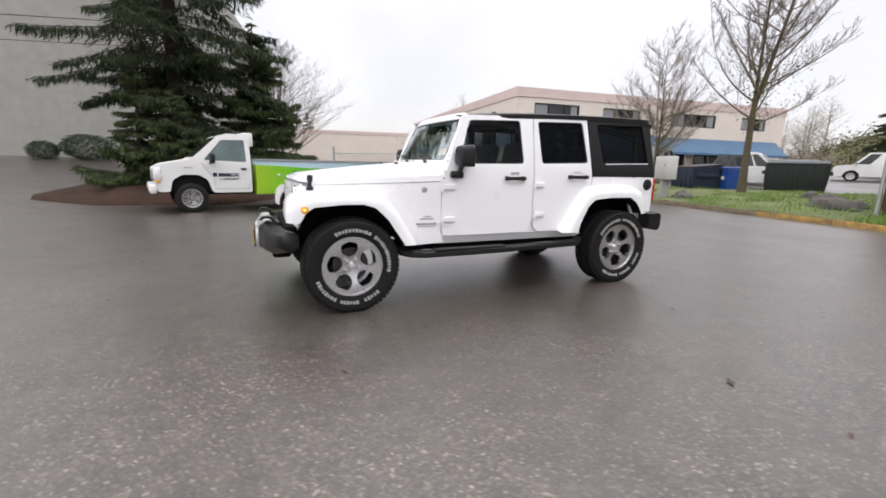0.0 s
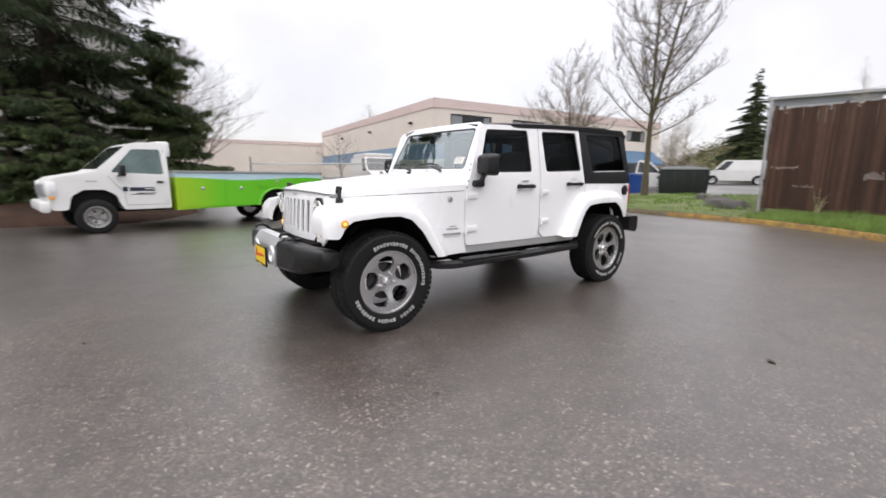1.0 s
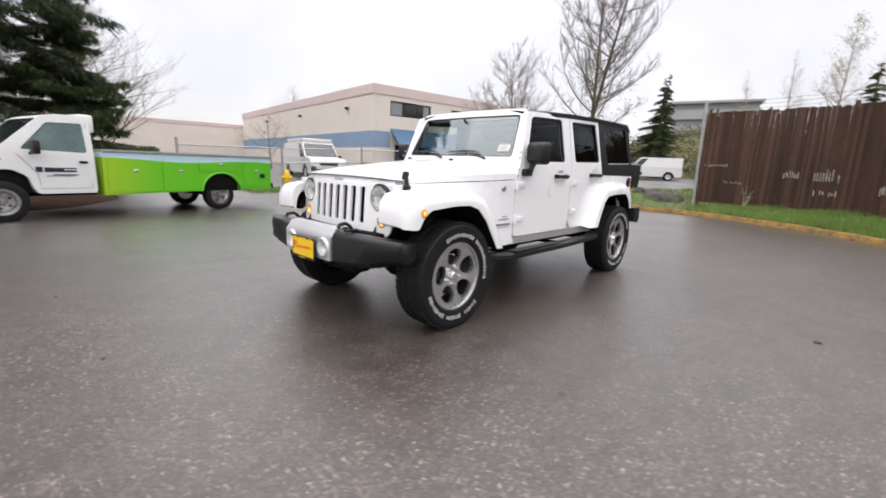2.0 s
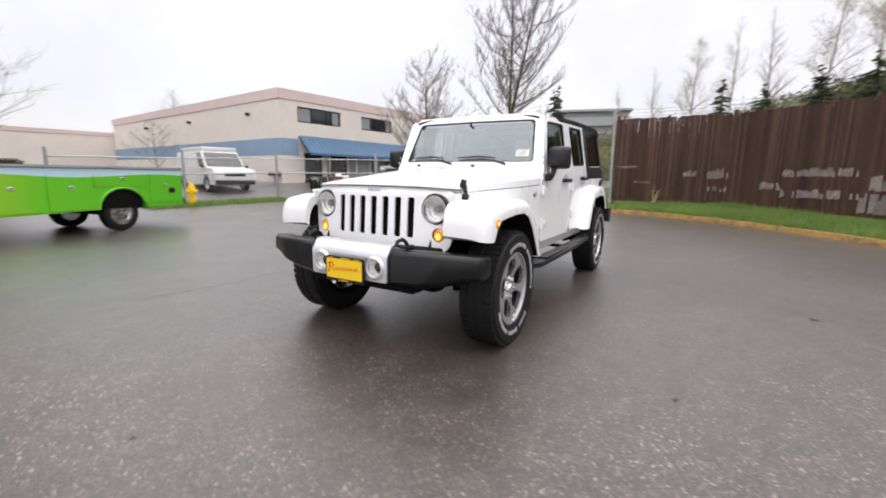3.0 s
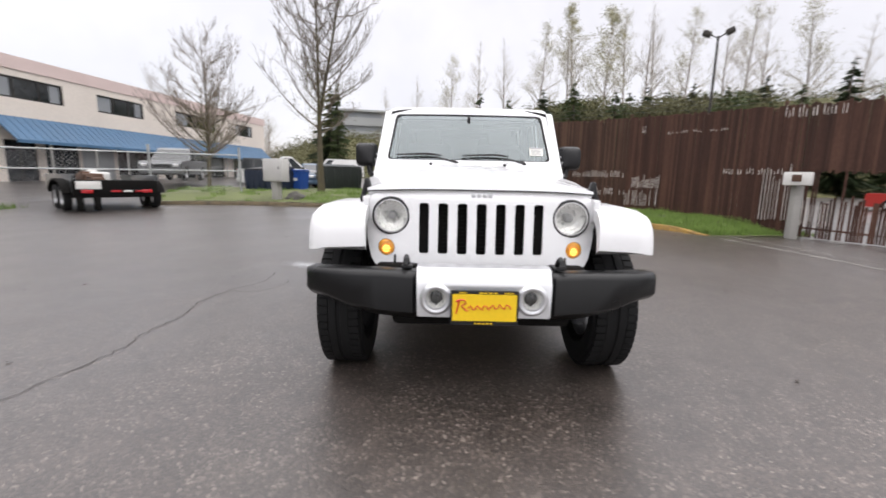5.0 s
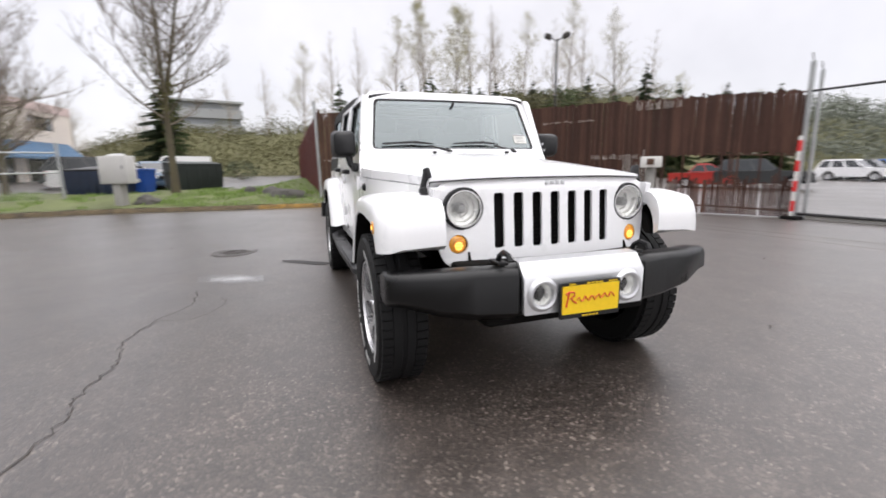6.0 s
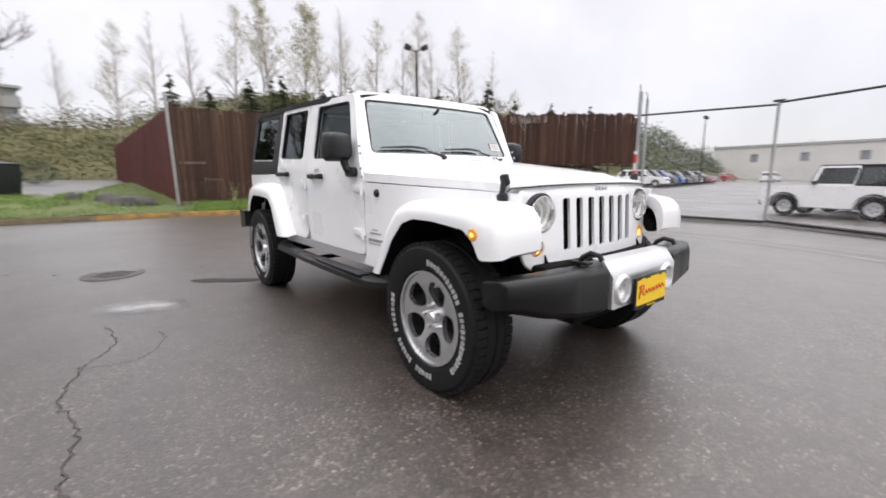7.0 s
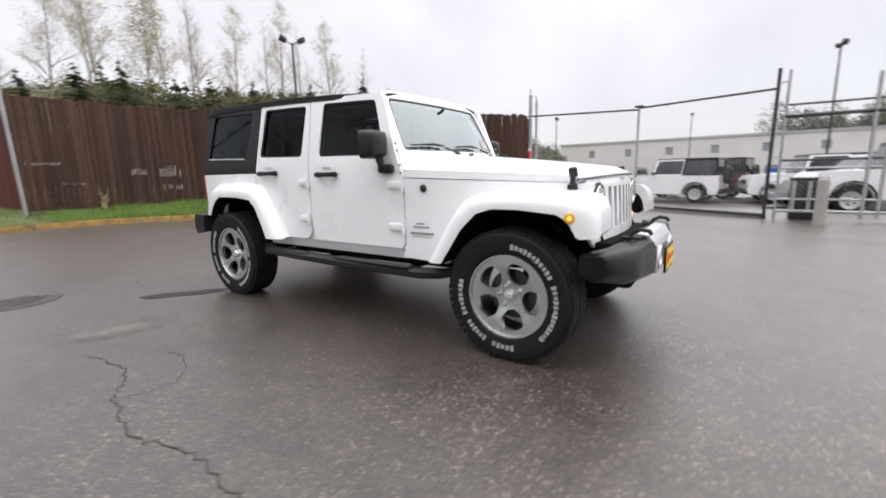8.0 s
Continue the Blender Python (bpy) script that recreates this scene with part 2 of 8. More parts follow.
def rp(points, r=0.03, n=4):
    """Rounds the corners of a polygon; r: one radius, or one for each corner."""
    out, k = [], len(points)
    for i, c in enumerate(points):
        c = Vector(c)
        a, b = Vector(points[i - 1]), Vector(points[(i + 1) % k])
        q = r[i] if isinstance(r, (list, tuple)) else r
        if q <= 0:
            out.append(c)
            continue
        p0 = c + (a - c).normalized() * min(q, (a - c).length * 0.49)
        p1 = c + (b - c).normalized() * min(q, (b - c).length * 0.49)
        for j in range(n + 1):
            t = j / n
            out.append(p0 * (1 - t) ** 2 + c * 2 * t * (1 - t) + p1 * t * t)
    return out


def circle(cx, cy, r, n=20):
    return [Vector((cx + r * math.cos(2 * math.pi * k / n), cy + r * math.sin(2 * math.pi * k / n))) for k in range(n)]


def plate(bm, outer, holes, fn, thick, cu=(), cv=()):
    """A flat shape with holes and thickness, laid onto a surface by fn(u, v, w)."""
    tmp = bmesh.new()
    loops = [[Vector((p[0], p[1], 0)) for p in lp] for lp in (outer, *holes)]
    flat = [tmp.verts.new(p) for lp in loops for p in lp]
    from_tris = tessellate_polygon(loops)
    for tri in from_tris:
        try:
            tmp.faces.new([flat[i] for i in tri])
        except ValueError:
            pass
    for axis, cuts in ((0, cu), (1, cv)):
        for c in cuts:
            co, no = [0, 0, 0], [0, 0, 0]
            co[axis], no[axis] = c, 1
            bmesh.ops.bisect_plane(tmp, geom=tmp.verts[:] + tmp.edges[:] + tmp.faces[:], plane_co=co, plane_no=no)
    if thick:
        r = bmesh.ops.extrude_face_region(tmp, geom=tmp.faces[:])
        for v in r["geom"]:
            if isinstance(v, bmesh.types.BMVert):
                v.co.z -= thick
    made = {v: bm.verts.new(fn(*v.co)) for v in tmp.verts}
    for f in tmp.faces:
        try:
            bm.faces.new([made[v] for v in f.verts])
        except ValueError:
            pass
    tmp.free()
    return bm


def lerp(a, b, t):
    return a + (b - a) * t


def smooth(a, b, x):
    t = max(0.0, min(1.0, (x - a) / (b - a)))
    return t * t * (3 - 2 * t)


AX_Y = Matrix.Rotation(radians(-90), 4, "X")   # local z onto +y
AX_X = Matrix.Rotation(radians(90), 4, "Y")    # local z onto +x


# ---- ground ----
def ground_z(x, y):
    """Height of the ground: a nearly level lot that rises gently to the kerb side and falls a little to the street side."""
    z = 0.022 * max(0.0, -2.0 - max(x, -45.0))
    z -= 0.017 * max(0.0, -y - 1.0) * smooth(-7, -1, x) * smooth(-16, -9, y)
    z += 1.15 * smooth(-16, -27, y) * smooth(-4, 5, x)
    z += 0.5 * smooth(-10, -25, y) * smooth(-3, -12, x)
    z -= 0.34 * smooth(9.7, 15.5, y)
    z -= 0.004 * max(0.0, y - 12)
    return z


def build_ground():
    xs = [-900, -500, -250, -140, -90, -65, -52] + [-45 + 1.0 * i for i in range(66)] + [24, 30, 45, 80, 160, 400, 900]
    ys = [-900, -500, -250, -140, -90, -65, -52] + [-42 + 1.0 * i for i in range(72)] + [34, 42, 60, 90, 160, 400, 900]
    verts = [(x, y, ground_z(x, y)) for y in ys for x in xs]
    n = len(xs)
    faces = [(j * n + i, j * n + i + 1, (j + 1) * n + i + 1, (j + 1) * n + i) for j in range(len(ys) - 1) for i in range(n - 1)]
    g = raw("ground", verts, faces, M["asphalt"], smooth=True)
    tagged(g, "worn wet grey asphalt of a car lot", "ground", kind="structure")


build_ground()


# ---- wheels ----
def tyre_bm(r, w, rim_r, lugs=56):
    """A tyre whose axle is y, outer face towards +y, with shoulder lugs and tread ribs."""
    bm = BM()
    h = w / 2
    prof = [(rim_r, h * 0.72), (rim_r + 0.012, h * 0.90), (lerp(rim_r, r, 0.45), h * 1.0), (lerp(rim_r, r, 0.78), h * 0.97), (r - 0.022, h * 0.86), (r - 0.010, h * 0.76)]
    tread = [(r - 0.010, h * 0.45), (r - 0.002, h * 0.42), (r - 0.002, h * 0.10), (r - 0.010, h * 0.07)]
    half = prof + tread
    full = half + [(a, -b) for a, b in half[::-1]]
    lathe(bm, full, AX_Y, 48, loop=True)
    return bm


def lug_bm(r, w, lugs=56):
    bm, h = BM(), w / 2
    for k in range(lugs):
        a = 2 * math.pi * (k + 0.5) / lugs
        for s in (1, -1):
            q = Matrix.Rotation(a + (0.5 if s < 0 else 0) * 2 * math.pi / lugs, 4, "Y")
            c = q @ Vector((0, s * h * 0.66, r - 0.012))
            box(bm, c, (2 * math.pi * r / lugs * 0.78, h * 0.42, 0.022), 0, q.to_3x3().to_4x4())
    return bm


def arc_blocks(bm, r0, r1, y, a0, a1, count, gap=0.28, jag=0.0):
    """Raised blocks along an arc, standing for lettering."""
    step = (a1 - a0) / count
    for k in range(count):
        b0, b1 = a0 + step * (k + gap / 2), a0 + step * (k + 1 - gap / 2)
        j = jag * ((k * 7) % 3 - 1)
        ring = []
        for yy in (y, y - 0.006):
            ring.append([Vector((math.cos(b) * q, yy, math.sin(b) * q)) for b, q in ((b0, r0 + j), (b1, r0), (b1, r1), (b0, r1 - j))])
        loft(bm, ring)


def jeep_wheel(at, side, spin):
    """Five-spoke alloy wheel; its outer face looks to +y times side."""
    turn = Matrix.Rotation(radians(spin), 4, "Y") @ (Matrix() if side > 0 else Matrix.Rotation(math.pi, 4, "Z"))
    hub = new("wheel")
    hub.matrix_basis = Matrix.Translation(at) @ turn
    tyre = part("tyre", tyre_bm(0.407, 0.255, 0.256), M["rubber"], hub, "black all-terrain tyre with raised white letters")
    tread = part("tread", lug_bm(0.407, 0.255), M["rubber"], tyre)
    tread["kind"] = "stuff"
    bm = BM()
    for a0, a1, count in ((70, 128, 11), (134, 200, 13), (234, 262, 5), (270, 300, 6), (306, 350, 8)):
        arc_blocks(bm, 0.297, 0.324, 0.129, radians(a0), radians(a1), count, 0.30, 0.004)
    lt = part("sidewall_lettering", bm, M["letter"], tyre, "raised white lettering")
    lt["kind"] = "stuff"
    bm = BM()
    holes = []
    for k in range(5):
        a = 2 * math.pi * k / 5 + math.pi / 2
        pts = [(-0.024, 0.084), (0.024, 0.084), (0.070, 0.128), (0.068, 0.196), (0.0, 0.216), (-0.068, 0.196), (-0.070, 0.128)]
        ca, sa = math.cos(a - math.pi / 2), math.sin(a - math.pi / 2)
        holes.append([(u * ca - v * sa, u * sa + v * ca) for u, v in rp(pts, 0.02, 2)])
    dish = lambda u, v, w: Vector((u, 0.098 + w - 0.035 * smooth(0.20, 0.03, math.hypot(u, v)), v))
    grid = [0.04 * k for k in range(-5, 6)]
    plate(bm, circle(0, 0, 0.244, 48), holes, dish, 0.030, cu=grid, cv=grid)
    lathe(bm, [(0.240, 0.085), (0.244, 0.110), (0.256, 0.110), (0.260, 0.09), (0.248, 0.075)], AX_Y, 48, loop=True)
    rim = part("rim", bm, M["machined"], hub, "five-spoke machined grey alloy rim")
    bm = BM()
    lathe(bm, [(0.240, 0.088), (0.226, 0.02), (0.220, -0.09), (0.228, -0.09), (0.236, 0.02), (0.248, 0.088)], AX_Y, 32, loop=True)
    lathe(bm, [(0.0, 0.022), (0.150, 0.022), (0.150, 0.0), (0.0, 0.0)], AX_Y, 32)
    part("rim_barrel", bm, M["barrel"], rim)
    bm = BM()
    lathe(bm, [(0.0, 0.092), (0.026, 0.090), (0.034, 0.080), (0.036, 0.055), (0.0, 0.055)], AX_Y, 20)
    part("centre_cap", bm, M["chrome"], rim)
    for k in range(5):
        a = 2 * math.pi * k / 5 - math.pi / 2
        bm = BM()
        lathe(bm, [(0.0, 0.094), (0.009, 0.092), (0.0105, 0.06), (0.0, 0.06)], Matrix.Translation((0.0635 * math.cos(a), 0, 0.0635 * math.sin(a))) @ AX_Y, 8)
        part("lug_nut", bm, M["chrome"], rim)
    return hub


# ---- the white four-door off-roader ----
def side_y(z):
    return 0.775 if z < 1.2 else 0.775 - (z - 1.2) * 0.15


def pane(name, poly, fn, material, parent, thick=0.0, label=""):
    bm = BM()
    plate(bm, poly, [], fn, thick)
    return part(name, bm, material, parent, label)


def flare(tops, arches, inner, s):
    bm = BM()
    rings = []
    for (tx, tz), (ax, az) in zip(tops, arches):
        mid = lambda k: (lerp(tx, ax, k), lerp(tz, az, k))
        row = [(inner, (tx, tz + 0.02)), (0.80, (tx, tz + 0.012)), (0.858, (tx, tz)), (0.890, mid(0.22)), (0.904, mid(0.6)), (0.902, (ax, az)), (0.887, (ax, az)), (0.877, mid(0.8)), (inner, mid(0.35))]
        rings.append([Vector((p[0], s * y, p[1])) for y, p in row])
    loft(bm, rings)
    return bm


def flare_liner(tops, arches, inner, s):
    bm = BM()
    rings = []
    for (tx, tz), (ax, az) in zip(tops, arches):
        row = [(0.896, lerp(ax, tx, -0.04), lerp(az, tz, -0.04)), (inner + 0.01, lerp(ax, tx, -0.04), lerp(az, tz, -0.04)), (inner + 0.01, lerp(ax, tx, 0.3), lerp(az, tz, 0.3)), (0.896, lerp(ax, tx, 0.02), lerp(az, tz, 0.02))]
        rings.append([Vector((x, s * y, z)) for y, x, z in row])
    return loft(bm, rings)


def build_jeep():
    car = thing("car", "white four-door off-road car with black hardtop on wet asphalt", "car")
    # lower body shell: floor box, cowl sides, rockers, rear quarters
    bm = BM()
    box(bm, (0.0, 0, 0.76), (1.80, 1.50, 0.46), 0.02)
    box(bm, (-1.42, 0, 0.80), (1.15, 0.86, 0.40), 0.02)
    body = part("body", bm, M["white"], car, "white painted steel body")
    for s in (1, -1):
        S = lambda x, z, w, s=s: Vector((x, s * (side_y(z) + w), z))
        # cowl side in front of the door
        bm = BM()
        P = lambda x, z, w, s=s: Vector((x, s * (lerp(0.775, 0.625, smooth(0.75, 1.85, x)) + w), z))
        plate(bm, rp([(0.635, 1.105), (0.635, 0.62), (0.60, 0.545), (0.98, 0.53), (1.10, 0.72), (1.20, 0.93), (1.86, 0.93), (1.89, 1.055)], 0.01, 2), [], P, 0.03, cu=[0.8 + 0.1 * i for i in range(11)])
        part("cowl_side", bm, M["white"], body)
        bm = BM()
        plate(bm, rp([(0.60, 0.60), (-0.98, 0.60), (-0.98, 0.535), (0.64, 0.535)], 0.01, 2), [], lambda x, z, w, s=s: Vector((x, s * (0.765 + w), z)), 0.03)
        part("rocker_panel", bm, M["silver"], body)
        bm = BM()
        plate(bm, rp([(-1.13, 1.165), (-1.13, 1.04), (-0.90, 0.98), (-0.74, 0.60), (-1.0, 0.56), (-1.08, 0.92), (-1.66, 0.95), (-1.80, 0.62), (-2.03, 0.62), (-2.035, 1.165)], 0.012, 2), [], S, 0.03)
        part("rear_quarter", bm, M["white"], body)
        # doors
        door = rp([(0.625, 1.12), (0.625, 0.62), (0.56, 0.605), (-0.31, 0.605), (-0.372, 0.66), (-0.372, 1.752), (0.405, 1.712), (0.545, 1.30)], [0.02, 0.09, 0.02, 0.02, 0.08, 0.02, 0.05, 0.03], 4)
        win = rp([(0.335, 1.672), (-0.225, 1.698), (-0.262, 1.285), (0.455, 1.272)], 0.035)
        bm = BM()
        plate(bm, door, [win], S, 0.045, cv=(1.2,))
        d = part("front_door", bm, M["white"], car)
        pane("door_glass", rp([(0.35, 1.69), (-0.24, 1.71), (-0.275, 1.27), (0.47, 1.26)], 0.03), lambda x, z, w, s=s: S(x, z, w - 0.028, s), M["glass"], d)
        bm = BM()
        for zz in (win,):
            loft(bm, [[S(p[0], p[1], -0.012) for p in win], [S(lerp(0.07, p[0], 0.965), lerp(1.49, p[1], 0.955), -0.012) for p in win], [S(lerp(0.07, p[0], 0.965), lerp(1.49, p[1], 0.955), -0.034) for p in win], [S(p[0], p[1], -0.034) for p in win]], loop=True)
        part("window_seal", bm, M["black"], d)
        for hx, hz in ((0.565, 1.06), (0.565, 0.76)):
            bm = BM()
            box(bm, (hx, s * 0.784, hz), (0.15, 0.022, 0.052), 0.008)
            tube(bm, [(hx + 0.062, s * 0.793, hz - 0.045), (hx + 0.062, s * 0.793, hz + 0.045)], 0.012)
            part("hinge", bm, M["white"], d)
        rdoor = rp([(-0.384, 1.757), (-0.384, 0.66), (-0.46, 0.605), (-0.735, 0.605), (-0.90, 0.99), (-1.12, 1.045), (-1.12, 1.17), (-1.055, 1.785)], [0.02, 0.08, 0.02, 0.02, 0.03, 0.02, 0.01, 0.03], 4)
        rwin = rp([(-0.432, 1.70), (-1.00, 1.722), (-1.072, 1.308), (-0.475, 1.29)], 0.035)
        bm = BM()
        plate(bm, rdoor, [rwin], S, 0.045, cv=(1.2,))
        d2 = part("rear_door", bm, M["white"], car)
        pane("door_glass", rp([(-0.42, 1.715), (-1.01, 1.735), (-1.085, 1.295), (-0.465, 1.275)], 0.03), lambda x, z, w, s=s: S(x, z, w - 0.028, s), M["privacy"], d2)
        bm = BM()
        loft(bm, [[S(p[0], p[1], -0.012) for p in rwin], [S(lerp(-0.745, p[0], 0.955), lerp(1.505, p[1], 0.95), -0.012) for p in rwin], [S(lerp(-0.745, p[0], 0.955), lerp(1.505, p[1], 0.95), -0.034) for p in rwin], [S(p[0], p[1], -0.034) for p in rwin]], loop=True)
        part("window_seal", bm, M["black"], d2)
        for hx, hz in ((-0.425, 1.08), (-0.44, 0.78)):
            bm = BM()
            box(bm, (hx - 0.01, s * 0.784, hz), (0.13, 0.022, 0.05), 0.008)
            tube(bm, [(hx + 0.045, s * 0.793, hz - 0.043), (hx + 0.045, s * 0.793, hz + 0.043)], 0.012)
            part("hinge", bm, M["white"], d2)
        for dd, x0, x1, z in ((d, -0.035, -0.26, 1.143), (d2, -0.80, -1.045, 1.163)):
            bm = BM()
            box(bm, ((x0 + x1) / 2, s * 0.812, z), (abs(x1 - x0), 0.022, 0.034), 0.010)
            for xe in (x0 - 0.02, x1 + 0.025):
                box(bm, (xe, s * 0.793, z), (0.045, 0.045, 0.042), 0.012)
            part("door_handle", bm, M["black"], dd, "black door handle")
            bm = BM()
            plate(bm, rp([(lerp(x0, x1, 0.25), z + 0.04), (lerp(x0, x1, 0.75), z + 0.04), (lerp(x0, x1, 0.7), z + 0.06), (lerp(x0, x1, 0.3), z + 0.06)], 0.012), [], lambda x, zz, w, s=s: S(x, zz, w + 0.003, s), 0.003)
            part("handle_recess", bm, M["silver"], dd)
        # flares
        T = [(1.985, 0.786), (1.986, 0.85), (1.978, 0.905), (1.96, 0.947), (1.925, 0.980), (1.80, 1.004), (1.50, 1.012), (1.27, 1.0), (1.18, 0.965), (1.08, 0.86), (0.89, 0.555)]
        A = [(1.895, 0.778), (1.880, 0.788), (1.868, 0.805), (1.852, 0.835), (1.830, 0.868), (1.77, 0.903), (1.55, 0.922), (1.38, 0.922), (1.275, 0.89), (1.17, 0.79), (1.015, 0.56)]
        part("front_wheel_flare", flare(T, A, 0.60, s), M["white"], car, "white front wheel flare", 50)
        part("flare_liner", flare_liner(T, A, 0.60, s), M["under"], car, "black inner flare edge")
        T = [(-0.70, 0.595), (-0.86, 0.84), (-0.96, 0.985), (-1.05, 1.045), (-1.30, 1.066), (-1.62, 1.068), (-1.76, 1.02), (-1.825, 0.92), (-1.86, 0.775)]
        A = [(-0.87, 0.595), (-0.94, 0.75), (-1.0, 0.865), (-1.08, 0.932), (-1.30, 0.952), (-1.58, 0.952), (-1.67, 0.90), (-1.725, 0.84), (-1.765, 0.77)]
        part("rear_wheel_flare", flare(T, A, 0.745, s), M["white"], car, "white rear wheel flare", 50)
        part("flare_liner", flare_liner(T, A, 0.745, s), M["under"], car, "black inner flare edge")
        for ax, zz in ((1.44, 0.60), (-1.40, 0.62)):
            bm = BM()
            arch = [(ax + 0.50 * math.cos(a), zz + 0.38 * math.sin(a)) for a in [math.pi * k / 12 for k in range(13)]]
            over = [(ax + 0.435 * math.cos(a), zz + 0.345 * math.sin(a)) for a in [math.pi * (0.20 + 0.80 * k / 12) for k in range(13)]] if ax > 0 else arch
            loft(bm, [[Vector((x, s * y, z)) for x, z in over] for y in (0.45, 0.88)], closed=False)
            plate(bm, arch, [], lambda x, z, w, s=s: Vector((x, s * (0.46 + w), z)), 0.01)
            part("wheel_housing", bm, M["under"], car, "black wheel housing liner")
        bm = BM()
        lathe(bm, [(0.0, 0.020), (0.026, 0.018), (0.034, 0.008), (0.036, -0.01), (0.0, -0.01)], Matrix.Translation((1.845, s * 0.890, 0.887)) @ Matrix.Rotation(radians(-90 * s), 4, "X"), 16)
        marker = part("side_marker_lamp", bm, M["amber"], car, "orange side marker lamp")
        bm = BM()
        lathe(bm, [(0.0, 0.0225), (0.008, 0.022), (0.011, 0.019), (0.0, 0.016)], Matrix.Translation((1.845, s * 0.890, 0.887)) @ Matrix.Rotation(radians(-90 * s), 4, "X"), 12)
        part("bulb", bm, M["bulb"], marker, "lit amber bulb")
        # side step
        bm = BM()
        rings = []
        for x, z, y in ((1.02, 0.47, 0.74), (0.93, 0.455, 0.80), (0.80, 0.455, 0.86), (0.10, 0.46, 0.875), (-0.30, 0.465, 0.875), (-0.92, 0.475, 0.86), (-1.02, 0.50, 0.78)):
            rings.append([Vector((x, s * (y + a), z + b)) for a, b in ((-0.085, -0.016), (0.0, -0.030), (0.026, -0.014), (0.026, 0.020), (0.0, 0.034), (-0.085, 0.030))])
        loft(bm, rings)
        step = part("side_step", bm, M["black"], car, "black tubular side step")
        for x0, x1 in ((0.72, -0.02), (-0.38, -0.86)):
            bm = BM()
            box(bm, ((x0 + x1) / 2, s * 0.845, 0.498), (x0 - x1, 0.085, 0.012), 0.004)
            part("step_pad", bm, M["pocket"], step, "ribbed dark grey step pad")
        for x in (0.62, -0.25, -0.85):
            bm = BM()
            box(bm, (x, s * 0.68, 0.46), (0.05, 0.26, 0.03), 0.006)
            part("step_bracket", bm, M["under"], step)
        # door mirror
        bm = BM()
        rings = []
        for k, (dx, sy, sz) in enumerate(((0.075, 0.10, 0.12), (0.055, 0.15, 0.165), (-0.01, 0.175, 0.195), (-0.065, 0.178, 0.195), (-0.07, 0.165, 0.18))):
            rr = rp([(-sy / 2, -sz / 2), (sy / 2, -sz / 2), (sy / 2, sz / 2), (-sy / 2, sz / 2)], 0.04, 3)
            rings.append([Vector((0.45 + dx, s * (0.862 + p[0]), 1.342 + p[1])) for p in rr])
        loft(bm, rings)
        mirror = part("door_mirror", bm, M["black"], car, "black door mirror")
        bm = BM()
        tube(bm, [(0.46, s * 0.83, 1.25), (0.475, s * 0.825, 1.20), (0.485, s * 0.80, 1.175)], [0.028, 0.024, 0.03])
        box(bm, (0.49, s * 0.795, 1.172), (0.13, 0.05, 0.065), 0.02)
        part("mirror_arm", bm, M["black"], mirror)
        bm = BM()
        plate(bm, rp([(-0.07, -0.08), (0.07, -0.08), (0.07, 0.08), (-0.07, 0.08)], 0.03), [], lambda u, v, w, s=s: Vector((0.379 - w, s * (0.862 + u), 1.342 + v)), 0.003)
        part("mirror_glass", bm, M["chrome"], mirror)
        # hood latch, screen hinge bolts, badges
        bm = BM()
        q = Matrix.Rotation(radians(-6), 4, "Y")
        q = q @ Matrix.Rotation(radians(-14 * s), 4, "X")
        box(bm, (1.766, s * 0.618, 1.122), (0.050, 0.030, 0.060), 0.012, q)
        box(bm, (1.772, s * 0.640, 1.035), (0.056, 0.034, 0.050), 0.012, q)
        tube(bm, [(1.772, s * 0.650, 1.03), (1.770, s * 0.636, 1.08), (1.766, s * 0.622, 1.14)], 0.015)
        part("hood_latch", bm, M["black"], car, "black rubber hood latch")
        for x, z in ((0.555, 1.345), (0.575, 1.295), (0.60, 1.195), (0.61, 1.14)):
            bm = BM()
            lathe(bm, [(0.0, 0.006), (0.009, 0.004), (0.010, -0.004), (0.0, -0.004)], Matrix.Translation((x, s * (side_y(z) + 0.003), z)) @ Matrix.Rotation(radians(-90 * s), 4, "X"), 8)
            part("hinge_bolt", bm, M["badge"], car)
        for x0, x1, z0, z1, y in ((0.875, 0.675, 0.716, 0.734, 0.775), (0.84, 0.70, 0.766, 0.776, 0.775), (0.80, 0.73, 0.79, 0.798, 0.775), (0.86, 0.69, 0.700, 0.704, 0.775)):
            bm = BM()
            n = 9 if z1 - z0 > 0.012 else 6
            for k in range(n):
                a, b = lerp(x0, x1, (k + 0.1) / n), lerp(x0, x1, (k + 0.85) / n)
                box(bm, ((a + b) / 2, s * (lerp(0.775, 0.625, smooth(0.75, 1.85, (a + b) / 2)) + 0.002), (z0 + z1) / 2), (abs(a - b), 0.005, z1 - z0))
            badge = part("badge_lettering", bm, M["badge"], car, "grey badge")
            badge["kind"] = "stuff"
        bm = BM()
        lathe(bm, [(0.0, 0.016), (0.018, 0.014), (0.026, 0.004), (0.027, -0.006), (0.0, -0.006)], Matrix.Translation((0.80, s * 0.776, 1.035)) @ Matrix.Rotation(radians(-90 * s), 4, "X"), 16)
        part("round_badge" if s > 0 else "antenna_base", bm, M["badge"] if s > 0 else M["black"], car)
        # tail lamp
        bm = BM()
        box(bm, (-2.05, s * 0.715, 1.03), (0.05, 0.12, 0.25), 0.012)
        part("tail_lamp", bm, M["red"], car, "red tail lamp")
        # side frame rail
        bm = BM()
